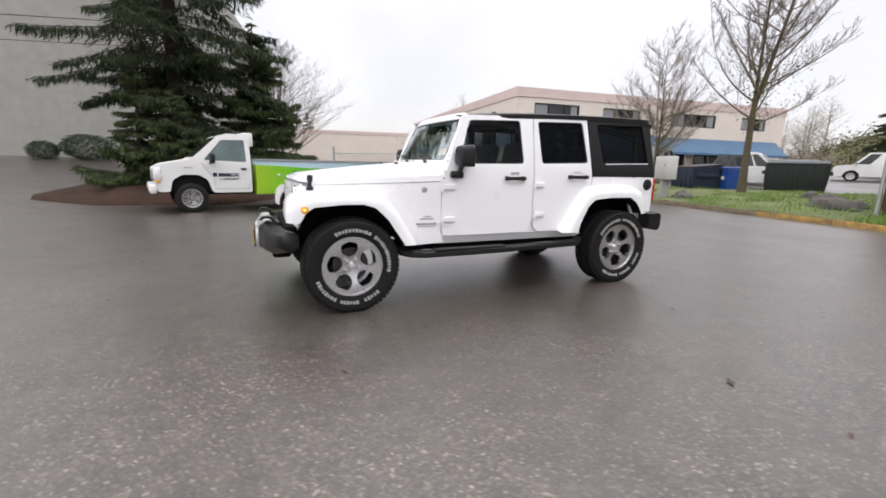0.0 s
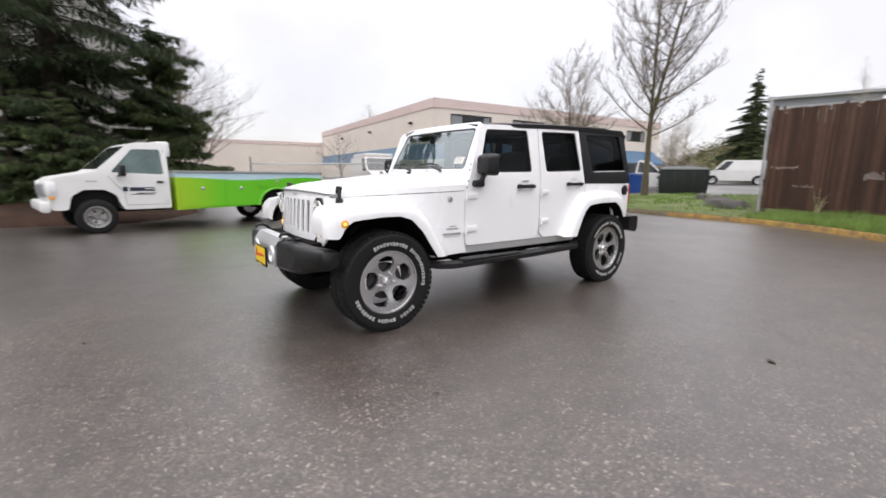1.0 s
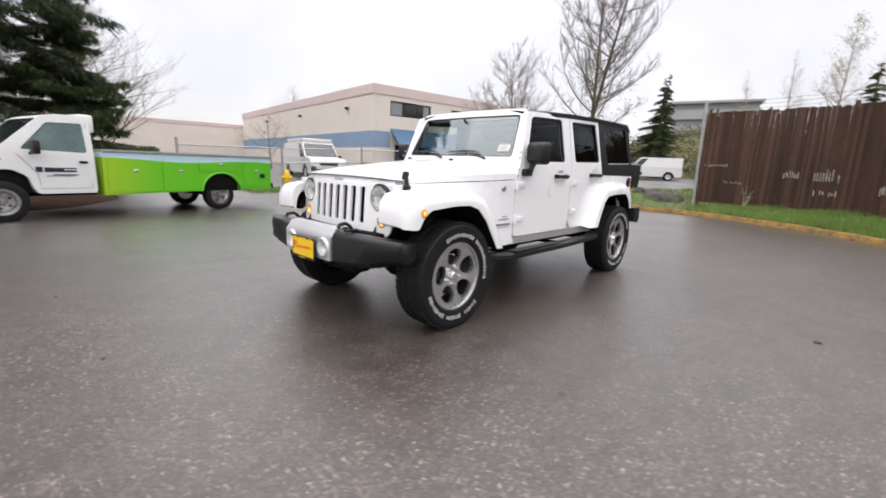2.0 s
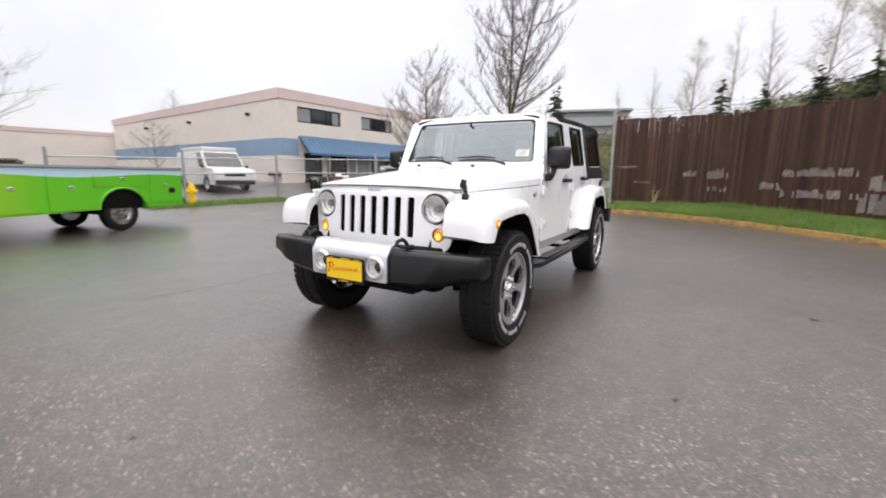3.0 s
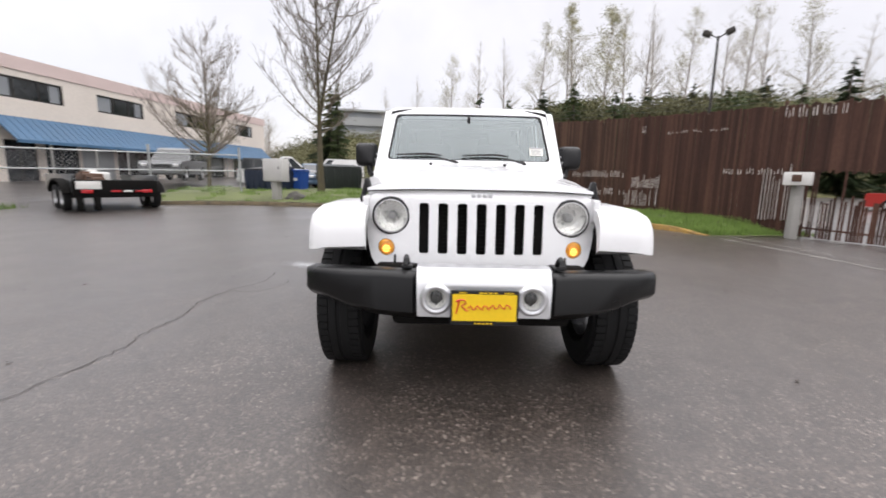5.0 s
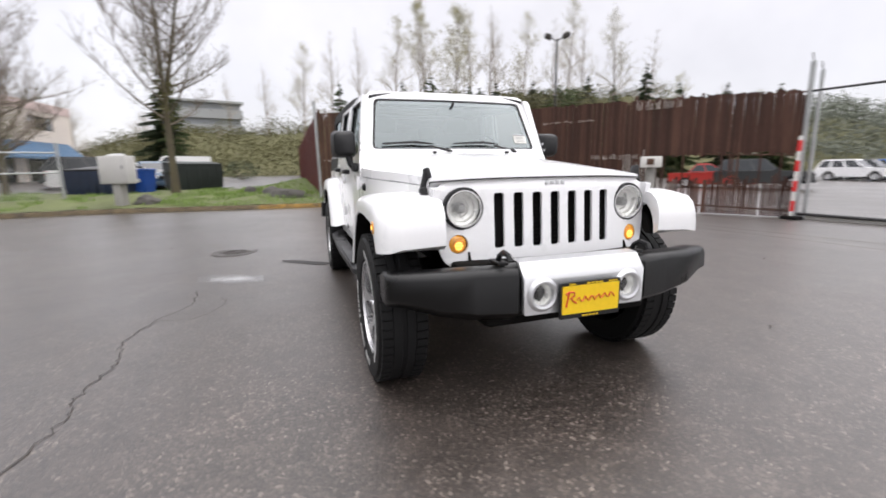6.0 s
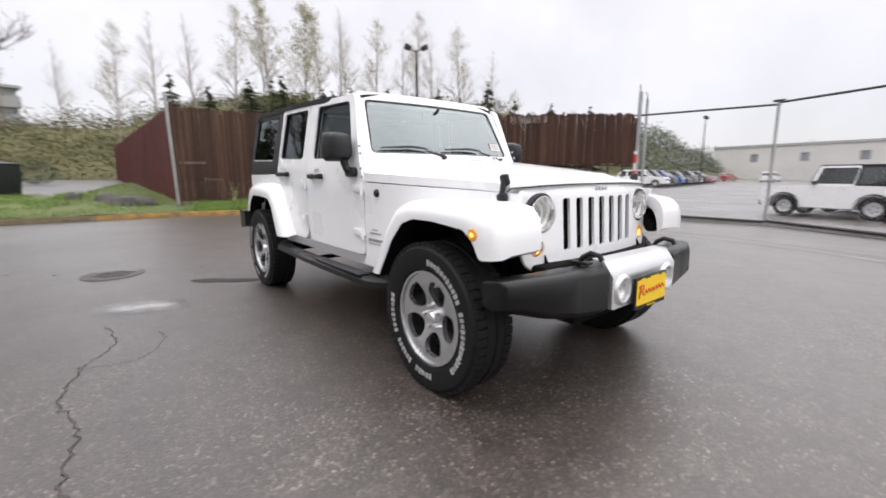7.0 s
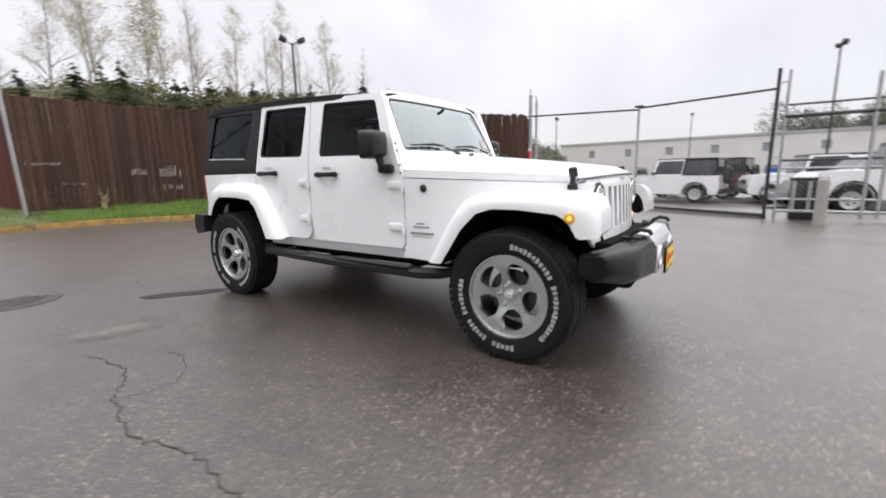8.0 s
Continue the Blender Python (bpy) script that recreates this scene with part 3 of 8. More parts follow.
        tube(bm, [(2.02, s * 0.42, 0.55), (1.2, s * 0.42, 0.52), (0.9, s * 0.44, 0.47), (-1.0, s * 0.44, 0.47), (-1.3, s * 0.42, 0.58), (-2.0, s * 0.42, 0.58)], 0.055, 6)
        part("frame_rail", bm, M["under"], car)
    bm = BM()
    lathe(bm, [(0.0, 0.012), (0.045, 0.012), (0.062, 0.004), (0.064, -0.01), (0.0, -0.01)], Matrix.Translation((-1.945, 0.778, 1.085)) @ AX_Y, 24)
    for k in range(6):
        a = math.pi * k / 3
        box(bm, (-1.945 + 0.05 * math.cos(a), 0.791, 1.085 + 0.05 * math.sin(a)), (0.010, 0.008, 0.010), 0.002)
    part("fuel_filler_cap", bm, M["black"], car, "black fuel filler door")

    # hood: crowned sheet from the grille to the windscreen
    bm = BM()
    rings = []
    for i in range(15):
        f = i / 14
        x = lerp(1.898, 0.645, f)
        half = lerp(0.772, 0.628, smooth(0.7, 1.9, x))
        edge = lerp(1.062, 1.112, f)
        crown = lerp(1.125, 1.268, f ** 0.85) if f > 0 else 1.116
        row = []
        for k in range(-10, 11):
            u = k / 10
            a = abs(u)
            if a > 0.94:
                y, z = half, edge
            else:
                y = half * (a / 0.9) * 0.985 if a < 0.9 else half * 0.995
                z = lerp(edge + 0.035, crown, (1 - (a / 0.95) ** 3.2)) + (0.012 * smooth(0.42, 0.36, a) if 0.05 < f else 0)
            nose = (0.085 * a ** 2.4 + 0.075 * smooth(0.80, 1.0, a)) * (1 - f) ** 2
            y -= 0.022 * smooth(0.82, 1.0, a) * (1 - f) ** 3
            row.append(Vector((x - nose - 0.02 * a * a * f, math.copysign(y, u) if k else 0, z)))
        if i == 0:
            rings.append([p + Vector((-0.03, 0, -0.05)) for p in row])
            rings.append([p + Vector((0.004, 0, -0.014)) for p in row])
        rings.append(row)
    loft(bm, rings, closed=False)
    hood = part("hood", bm, M["white"], car, "white engine hood", 30)
    bm = BM()
    tube(bm, [p + Vector((0.0045, 0, -0.004)) for p in rings[1]], 0.0042, 6)
    part("hood_seam", bm, M["black"], hood, "dark gap along the hood edge")
    for y in (0.25, -0.30):
        bm = BM()
        box(bm, (0.90, y, 1.262), (0.035, 0.022, 0.018), 0.005)
        part("washer_nozzle", bm, M["black"], hood)
    for y in (0.33, -0.33):
        bm = BM()
        tube(bm, [(0.72, y - 0.05, 1.272), (0.735, y - 0.03, 1.288), (0.735, y + 0.03, 1.288), (0.72, y + 0.05, 1.272)], 0.006)
        part("hood_loop", bm, M["silver"], hood)

    # grille with seven slots
    def G(u, v, w):
        return Vector((1.938 - 0.075 * (abs(u) / 0.62) ** 2.2 - 0.03 * (v - 0.67) / 0.44 - 0.02 * smooth(1.04, 1.11, v) + w, u, v))

    outer = rp([(-0.575, 0.668), (0.575, 0.668), (0.622, 0.90), (0.612, 1.078), (0.0, 1.112), (-0.612, 1.078), (-0.622, 0.90)], [0.09, 0.09, 0.12, 0.09, 0.3, 0.09, 0.12], 6)
    slots = [rp([(c - 0.026, 0.762), (c + 0.026, 0.762), (c + 0.026, 1.028), (c - 0.026, 1.028)], 0.014, 3) for c in [0.1005 * k for k in range(-3, 4)]]
    eyes = [circle(s * 0.476, 0.957, 0.098, 28) for s in (1, -1)]
    blink = [circle(s * 0.503, 0.788, 0.046, 18) for s in (1, -1)]
    bm = BM()
    plate(bm, outer, slots + eyes + blink, G, 0.016, cu=[-0.55 + 0.1 * k for k in range(12)])
    grille = part("grille", bm, M["white"], car, "white seven-slot grille")
    bm = BM()
    plate(bm, rp([(-0.37, 0.72), (0.37, 0.72), (0.37, 1.06), (-0.37, 1.06)], 0.02), [], lambda u, v, w: G(u, v, w - 0.026), 0.01)
    for k in range(16):
        box(bm, (1.910 - 0.0014 * k, 0, 0.74 + 0.02 * k), (0.008, 0.40, 0.004))
    part("radiator_screen", bm, M["under"], grille)
    bm = BM()
    for k in range(4):
        box(bm, (1.909, -0.045 + 0.03 * k, 1.072), (0.006, 0.02, 0.02), 0.002)
    part("maker_badge", bm, M["silver"], grille)
    for s in (1, -1):
        place = Matrix.Translation((1.862, s * 0.476, 0.957)) @ AX_X
        bm = BM()
        lathe(bm, [(0.0, -0.070), (0.022, -0.068), (0.024, -0.052), (0.044, -0.046), (0.046, -0.030), (0.064, -0.022), (0.068, -0.006), (0.078, 0.0), (0.082, 0.014), (0.086, 0.014), (0.09, -0.08), (0.0, -0.085)], place, 28)
        head = part("headlamp", bm, M["reflector"], car, "round clear headlamp with chrome reflector")
        bm = BM()
        lathe(bm, [(0.080, 0.012), (0.083, 0.030), (0.089, 0.030), (0.091, 0.010)], place, 28, loop=True)
        part("headlamp_ring", bm, M["chrome"], head)
        bm = BM()
        lathe(bm, [(0.0895, 0.014), (0.099, 0.022), (0.102, 0.020), (0.100, -0.03), (0.0895, -0.03)], place, 28, loop=True)
        part("headlamp_gap", bm, M["pocket"], head)
        bm = BM()
        lathe(bm, [(0.0, 0.004), (0.018, 0.002), (0.024, -0.012), (0.026, -0.06), (0.0, -0.06)], place, 14)
        part("bulb_shield", bm, M["badge"], head, "grey bulb shield")
        bm = BM()
        lathe(bm, [(0.0, 0.044), (0.04, 0.041), (0.07, 0.033), (0.084, 0.022)], place, 28)
        part("headlamp_lens", bm, M["lens"], head)
        bm = BM()
        lathe(bm, [(0.0, 0.012), (0.02, 0.011), (0.036, 0.007), (0.044, -0.002), (0.044, -0.03), (0.0, -0.03)], Matrix.Translation((1.872, s * 0.503, 0.788)) @ AX_X, 20)
        turn = part("turn_signal", bm, M["amber"], car, "round orange turn signal")
        bm = BM()
        for k in range(-2, 3):
            box(bm, (1.885 - 0.001 * k * k, s * 0.503, 0.788 + 0.014 * k), (0.006, 0.06 - 0.006 * k * k, 0.003))
        part("lens_rib", bm, M["amber"], turn)
        bm = BM()
        lathe(bm, [(0.0, 0.0150), (0.014, 0.0145), (0.021, 0.0125), (0.0, 0.009)], Matrix.Translation((1.872, s * 0.503, 0.780)) @ AX_X, 14)
        part("bulb", bm, M["bulb"], turn, "lit amber bulb")

    # front bumper
    bm = BM()
    rings = []
    for y in (-0.890, -0.874, -0.80, -0.66, -0.52, -0.505, -0.34, -0.32, 0.32, 0.34, 0.505, 0.52, 0.66, 0.80, 0.874, 0.890):
        a = abs(y)
        xf = 2.185 - 0.03 * smooth(0.3, 0.6, a) - 0.11 * smooth(0.58, 0.92, a) - (0.012 if 0.503 < a < 0.53 else 0)
        if a < 0.33:
            xf -= 0.03
        zb, zt = lerp(0.465, 0.548, smooth(0.45, 0.90, a)), 0.716 - 0.010 * smooth(0.6, 0.9, a)
        back = xf - 0.15
        pull = 0.02 if a > 0.88 else 0.0
        rings.append([Vector(p) for p in ((back, y, zb + 0.04), (xf - 0.09 - pull, y, zb + pull), (xf - 0.03 - pull, y, zb + 0.03), (xf - pull, y, zb + 0.055), (xf - 0.004 - pull, y, zt - 0.032), (xf - 0.014 - pull, y, zt - 0.010), (xf - 0.036 - pull, y, zt - pull * 0.5), (back, y, zt - 0.01 - pull))])
    loft(bm, rings)
    bump = part("front_bumper", bm, M["bumper"], car, "black front bumper with silver centre", 48)
    bm = BM()
    F = lambda u, v, w: Vector((2.190 - 0.16 * max(0.0, v - 0.665) * 4.5 + w, u, min(v, 0.735 + (v - 0.735) * 0.1)))
    plate(bm, rp([(-0.318, 0.505), (0.318, 0.505), (0.322, 0.80), (-0.322, 0.80)], 0.012, 2), [circle(s * 0.228, 0.593, 0.062, 24) for s in (1, -1)], F, 0.02, cv=(0.665, 0.70, 0.735))
    plateau = part("bumper_centre", bm, M["silver"], bump, "silver bumper centre panel")
    for s in (1, -1):
        place = Matrix.Translation((2.168, s * 0.228, 0.593)) @ AX_X
        bm = BM()
        lathe(bm, [(0.0, -0.03), (0.03, -0.02), (0.046, 0.012), (0.05, 0.016), (0.05, -0.04), (0.0, -0.04)], place, 24)
        fog = part("fog_lamp", bm, M["reflector"], bump, "round clear fog lamp")
        bm = BM()
        lathe(bm, [(0.047, 0.010), (0.052, 0.032), (0.062, 0.036), (0.074, 0.030), (0.078, 0.022), (0.066, 0.010)], place, 28, loop=True)
        part("fog_lamp_ring", bm, M["silver"], fog, "broad silver bezel")
        bm = BM()
        lathe(bm, [(0.0, 0.004), (0.012, 0.002), (0.016, -0.01), (0.016, -0.03), (0.0, -0.03)], place, 12)
        box(bm, place @ Vector((0, 0, -0.008)), (0.004, 0.012, 0.085))
        part("bulb_shield", bm, M["pocket"], fog)
        bm = BM()
        lathe(bm, [(0.0, 0.024), (0.03, 0.021), (0.047, 0.014)], place, 24)
        part("fog_lamp_lens", bm, M["lens"], fog)
        bm = BM()
        tube(bm, [(2.03, s * 0.375, 0.70), (2.06, s * 0.375, 0.755), (2.10, s * 0.375, 0.778), (2.15, s * 0.375, 0.770), (2.16, s * 0.375, 0.748)], 0.013)
        box(bm, (2.05, s * 0.375, 0.725), (0.10, 0.05, 0.016), 0.004)
        part("tow_hook", bm, M["black"], bump, "black tow hook")
    bm = BM()
    L = lambda u, v, w: Vector((2.222 + w, u, v))
    plate(bm, rp([(-0.160, 0.478), (0.160, 0.478), (0.160, 0.644), (-0.160, 0.644)], 0.008, 2), [], L, 0.012)
    lp = part("licence_plate", bm, M["black"], bump, "yellow dealer plate in a black frame")
    bm = BM()
    plate(bm, rp([(-0.150, 0.500), (0.150, 0.500), (0.150, 0.628), (-0.150, 0.628)], 0.005, 2), [], lambda u, v, w: L(u, v, w + 0.004), 0.004)
    plate_face = part("plate_face", bm, M["yellow"], lp, "yellow plate face")
    bm = BM()
    # a capital with a long tail of joined loops
    stroke = [(-0.135, 0.592), (-0.118, 0.603), (-0.092, 0.600), (-0.088, 0.585), (-0.108, 0.572), (-0.092, 0.556), (-0.078, 0.548)]
    tube(bm, [(2.2275, u, v) for u, v in stroke], 0.0042, 5)
    tube(bm, [(2.2275, -0.118, 0.600), (2.2275, -0.124, 0.570), (2.2275, -0.132, 0.535)], 0.0042, 5)
    tail = [(-0.076 + 0.0105 * k, 0.562 + 0.0006 * k + 0.0125 * math.sin(k * 1.9) * (1.0 if k % 5 else 1.7)) for k in range(20)]
    tube(bm, [(2.2275, u, v) for u, v in tail], 0.0034, 5)
    part("script_swash", bm, M["redink"], plate_face, "red handwritten-style stroke")
    bm = BM()
    for u0, u1, v in ((-0.12, -0.085, 0.636), (-0.03, 0.06, 0.636), (0.09, 0.135, 0.636)):
        for k in range(4):
            box(bm, (2.2285, lerp(u0, u1, (k + 0.5) / 4), v), (0.002, (u1 - u0) / 4 * 0.7, 0.006))
    for k in range(5):
        box(bm, (2.2285, -0.04 + 0.018 * k, 0.4885), (0.002, 0.011, 0.007))
    fp = part("frame_print", bm, M["yellow"], lp)
    fp["kind"] = "stuff"
    # black valance behind the bumper, air dam
    bm = BM()
    box(bm, (1.93, 0, 0.66), (0.10, 1.10, 0.10), 0.02)
    box(bm, (2.0, 0, 0.46), (0.16, 0.9, 0.08), 0.03)
    part("air_dam", bm, M["under"], bump)
    # rear bumper
    bm = BM()
    rings = []
    for y in (-0.93, -0.90, -0.7, 0.7, 0.90, 0.93):
        xb = -2.14 + 0.10 * smooth(0.75, 0.95, abs(y))
        rings.append([Vector((x, y, z)) for x, z in ((-1.86, 0.60), (xb + 0.04, 0.575), (xb, 0.62), (xb, 0.74), (xb + 0.03, 0.775), (-1.86, 0.77))])
    loft(bm, rings)
    part("rear_bumper", bm, M["black"], car, "black rear bumper")

    # windscreen frame and glass
    def W(u, v, w):
        x = 0.632 - (v - 1.27) * 0.51 - 0.055 * (u / 0.7) ** 2
        return Vector((x + w * 0.88, u, v + w * 0.45))

    bm = BM()
    fr = rp([(-0.768, 1.105), (0.768, 1.105), (0.665, 1.745), (-0.665, 1.745)], [0.02, 0.02, 0.06, 0.06], 5)
    gl = rp([(-0.672, 1.302), (0.672, 1.302), (0.614, 1.690), (-0.614, 1.690)], 0.04, 4)
    cuts = [-0.6 + 0.12 * k for k in range(11)]
    plate(bm, fr, [gl], W, 0.07, cu=cuts)
    ws = part("windscreen_frame", bm, M["white"], car, "white windscreen frame")
    bm = BM()
    plate(bm, rp([(-0.685, 1.288), (0.685, 1.288), (0.625, 1.704), (-0.625, 1.704)], 0.03), [], lambda u, v, w: W(u, v, w - 0.012), 0.0, cu=cuts)
    part("windscreen_glass", bm, M["screen"], ws, "clear windscreen")
    bm = BM()
    band = lambda lp, k: [(p[0] * k[0], lerp(1.495, p[1], k[1])) for p in lp]
    plate(bm, gl, [band(gl, (0.972, 0.94))], lambda u, v, w: W(u, v, w - 0.010), 0.002, cu=cuts)
    part("windscreen_frit", bm, M["black"], ws)
    bm = BM()
    plate(bm, rp([(0.50, 1.355), (0.615, 1.355), (0.615, 1.425), (0.50, 1.425)], 0.004, 1), [], lambda u, v, w: W(u, v, w - 0.006), 0.002)
    sticker = part("window_sticker", bm, M["paper"], ws, "white paper window sticker")
    bm = BM()
    for k in range(4):
        plate(bm, [(0.515, 1.366 + 0.011 * k), (0.60 - 0.015 * (k % 2), 1.366 + 0.011 * k), (0.60 - 0.015 * (k % 2), 1.370 + 0.011 * k), (0.515, 1.370 + 0.011 * k)], [], lambda u, v, w: W(u, v, w - 0.003), 0.001)
    part("sticker_print", bm, M["badge"], sticker)
    bm = BM()
    plate(bm, [(0.502, 1.412), (0.613, 1.412), (0.613, 1.424), (0.502, 1.424)], [], lambda u, v, w: W(u, v, w - 0.003), 0.001)
    part("sticker_header", bm, M["badge"], sticker)
    for y0, y1 in ((-0.10, -0.60), (0.44, -0.06)):
        bm = BM()
        tube(bm, [(0.66, y0, 1.285), (0.655, lerp(y0, y1, 0.35), 1.325)], [0.012, 0.007], 6)
        tube(bm, [W(y0 - 0.12, 1.335, 0.012), W(lerp(y0, y1, 0.5), 1.345, 0.016), W(y1, 1.335, 0.012)], [0.006, 0.011, 0.006], 6)
        lathe(bm, [(0, 0.02), (0.014, 0.018), (0.018, 0.0), (0, 0.0)], Matrix.Translation((0.665, y0, 1.272)), 10)
        part("wiper", bm, M["black"], car, "black wiper arm and blade")

    # hardtop
    bm = BM()
    rings = []
    for i in range(13):
        f = i / 12
        x = lerp(0.372, -2.0, f)
        zc = lerp(1.742, 1.838, smooth(0, 1, f ** 0.45)) - (0.05 if i == 12 else 0)
        half = lerp(0.668, 0.702, smooth(0, 0.2, f))
        row = []
        for k in range(-8, 9):
            u = k / 8
            row.append(Vector((x, u * half, zc - 0.026 * abs(u) ** 6 - 0.010 * u * u)))
        low = [Vector((x, -half, zc - 0.10)), Vector((x, half, zc - 0.10))]
        rings.append(row + [Vector((x, half - 0.002, zc - 0.078)), Vector((x, half - 0.06, zc - 0.06)), Vector((x, -half + 0.06, zc - 0.06)), Vector((x, -half + 0.002, zc - 0.078))])
    loft(bm, rings)
    top = part("hardtop", bm, M["hardtop"], car, "black hardtop roof", 45)
    for s in (1, -1):
        S = lambda x, z, w, s=s: Vector((x, s * (side_y(z) + w), z))
        q = rp([(-1.19, 1.715), (-1.855, 1.735), (-1.95, 1.318), (-1.285, 1.300)], 0.035)
        bm = BM()
        plate(bm, rp([(-1.065, 1.79), (-1.14, 1.172), (-2.045, 1.172), (-1.965, 1.81)], [0.02, 0.01, 0.02, 0.05]), [q], S, 0.04, cv=(1.2,))
        sp = part("hardtop_side", bm, M["hardtop"], top)
        pane("quarter_glass", rp([(-1.18, 1.725), (-1.865, 1.745), (-1.965, 1.305), (-1.275, 1.290)], 0.035), lambda x, z, w, s=s: S(x, z, w - 0.014, s), M["privacy"], sp, label="dark privacy glass")
        bm = BM()
        tube(bm, [S(-1.31, 1.302, 0.0), S(-1.94, 1.319, 0.0)], 0.006, 6)
        part("glass_trim", bm, M["silver"], sp)
    bm = BM()
    R = lambda u, v, w: Vector((-2.045 + 0.125 * (v - 1.17) - w, u, v))
    plate(bm, rp([(-0.76, 1.172), (0.76, 1.172), (0.69, 1.80), (-0.69, 1.80)], 0.03), [rp([(-0.58, 1.28), (0.58, 1.28), (0.54, 1.70), (-0.54, 1.70)], 0.05)], R, 0.04)
    rear = part("hardtop_rear", bm, M["hardtop"], top)
    pane("rear_glass", rp([(-0.59, 1.27), (0.59, 1.27), (0.55, 1.71), (-0.55, 1.71)], 0.05), lambda u, v, w: R(u, v, w - 0.01), M["privacy"], rear)
    bm = BM()
    plate(bm, [(-0.76, 0.62), (0.76, 0.62), (0.775, 1.165), (-0.775, 1.165)], [], lambda u, v, w: Vector((-2.035 - w, u, v)), 0.03)
    part("tailgate", bm, M["white"], car)

    # cabin
    bm = BM()
    box(bm, (-0.55, 0, 0.99), (2.9, 1.44, 0.03))
    box(bm, (0.41, 0, 1.12), (0.24, 1.28, 0.27), 0.05)
    box(bm, (0.26, 0.38, 1.19), (0.14, 0.34, 0.14), 0.04)
    part("dashboard", bm, M["seat"], car, "black dashboard and cabin floor")
    bm = BM()
    ring = [Matrix.Translation((0.13, 0.38, 1.27)) @ Matrix.Rotation(radians(-65), 4, "Y") @ Vector((0.18 * math.cos(2 * math.pi * k / 20), 0.18 * math.sin(2 * math.pi * k / 20), 0)) for k in range(21)]
    tube(bm, ring, 0.014, 6)
    tube(bm, [(0.28, 0.38, 1.20), (0.13, 0.38, 1.27)], 0.02, 6)
    tube(bm, [ring[0], (0.13, 0.38, 1.27), ring[10]], 0.012, 6)
    part("steering_wheel", bm, M["seat"], car)
    for x, y, rear_seat in ((-0.12, 0.37, 0), (-0.12, -0.37, 0), (-1.0, 0.34, 1), (-1.0, -0.34, 1)):
        bm = BM()
        box(bm, (x - 0.02, y, 1.06), (0.50, 0.50, 0.14), 0.05)
        box(bm, (x - 0.30, y, 1.28), (0.14, 0.48, 0.46), 0.05, Matrix.Rotation(radians(-12), 4, "Y"))
        seat = part("car_seat", bm, M["seat"], car, "black cloth car seat")
        bm = BM()
        box(bm, (x - 0.37, y, 1.585), (0.09, 0.25, 0.16), 0.04)
        tube(bm, [(x - 0.36, y - 0.06, 1.46), (x - 0.37, y - 0.06, 1.54)], 0.008, 6)
        tube(bm, [(x - 0.36, y + 0.06, 1.46), (x - 0.37, y + 0.06, 1.54)], 0.008, 6)
        part("headrest", bm, M["seat"], seat)
    bm = BM()
    for y in (0.60, -0.60):
        tube(bm, [(0.36, y, 1.66), (-0.30, y, 1.70), (-1.2, y, 1.71), (-1.85, y, 1.60), (-1.95, y, 1.0)], 0.035)
        tube(bm, [(-0.36, y, 1.70), (-0.36, y * 1.06, 1.0)], 0.035)
    tube(bm, [(-0.36, 0.60, 1.70), (-0.36, -0.60, 1.70)], 0.035)
    tube(bm, [(-1.25, 0.60, 1.71), (-1.25, -0.60, 1.71)], 0.035)
    part("roll_cage", bm, M["seat"], car)
    bm = BM()
    box(bm, (0.40, 0.0, 1.60), (0.03, 0.24, 0.065), 0.015)
    tube(bm, [(0.42, 0, 1.63), (0.46, 0, 1.66)], 0.012, 6)
    part("rear_view_mirror", bm, M["black"], car)

    # running gear
    for x in (1.4735, -1.4735):
        bm = BM()
        tube(bm, [(x, 0.72, 0.40), (x, -0.72, 0.40)], 0.04, 10)
        d = 0.22 if x > 0 else 0.0
        bmesh.ops.create_icosphere(bm, subdivisions=2, radius=0.13, matrix=Matrix.Translation((x, d, 0.40)))
        for y in (0.45, -0.45):
            tube(bm, [(x - 0.02, y, 0.42), (x - 0.04, y, 0.70)], 0.055, 10)
            tube(bm, [(x + 0.12, y * 1.1, 0.36), (x + 0.16, y * 1.05, 0.75)], 0.03, 8)
        part("axle", bm, M["under"], car)
    bm = BM()
    tube(bm, [(1.62, 0.70, 0.40), (1.66, 0.3, 0.42), (1.66, -0.5, 0.44), (1.62, -0.70, 0.40)], 0.018, 6)
    part("steering_link", bm, M["under"], car)
    bm = BM()
    box(bm, (-0.3, -0.1, 0.45), (1.5, 0.5, 0.16), 0.04)
    box(bm, (-1.85, 0.25, 0.52), (0.30, 0.6, 0.16), 0.05)
    box(bm, (0.6, 0, 0.46), (0.12, 0.9, 0.07), 0.02)
    tube(bm, [(0.9, -0.3, 0.46), (-1.1, -0.35, 0.44), (-1.9, -0.45, 0.48)], 0.03, 8)
    part("skid_plate", bm, M["under"], car)
    for x, s, spin in ((1.4735, 1, 8), (-1.4735, 1, 40), (1.4735, -1, 25), (-1.4735, -1, 52)):
        w = jeep_wheel((x, s * 0.775, 0.400), s, spin)
        w.parent = car
    return car


jeep = build_jeep()


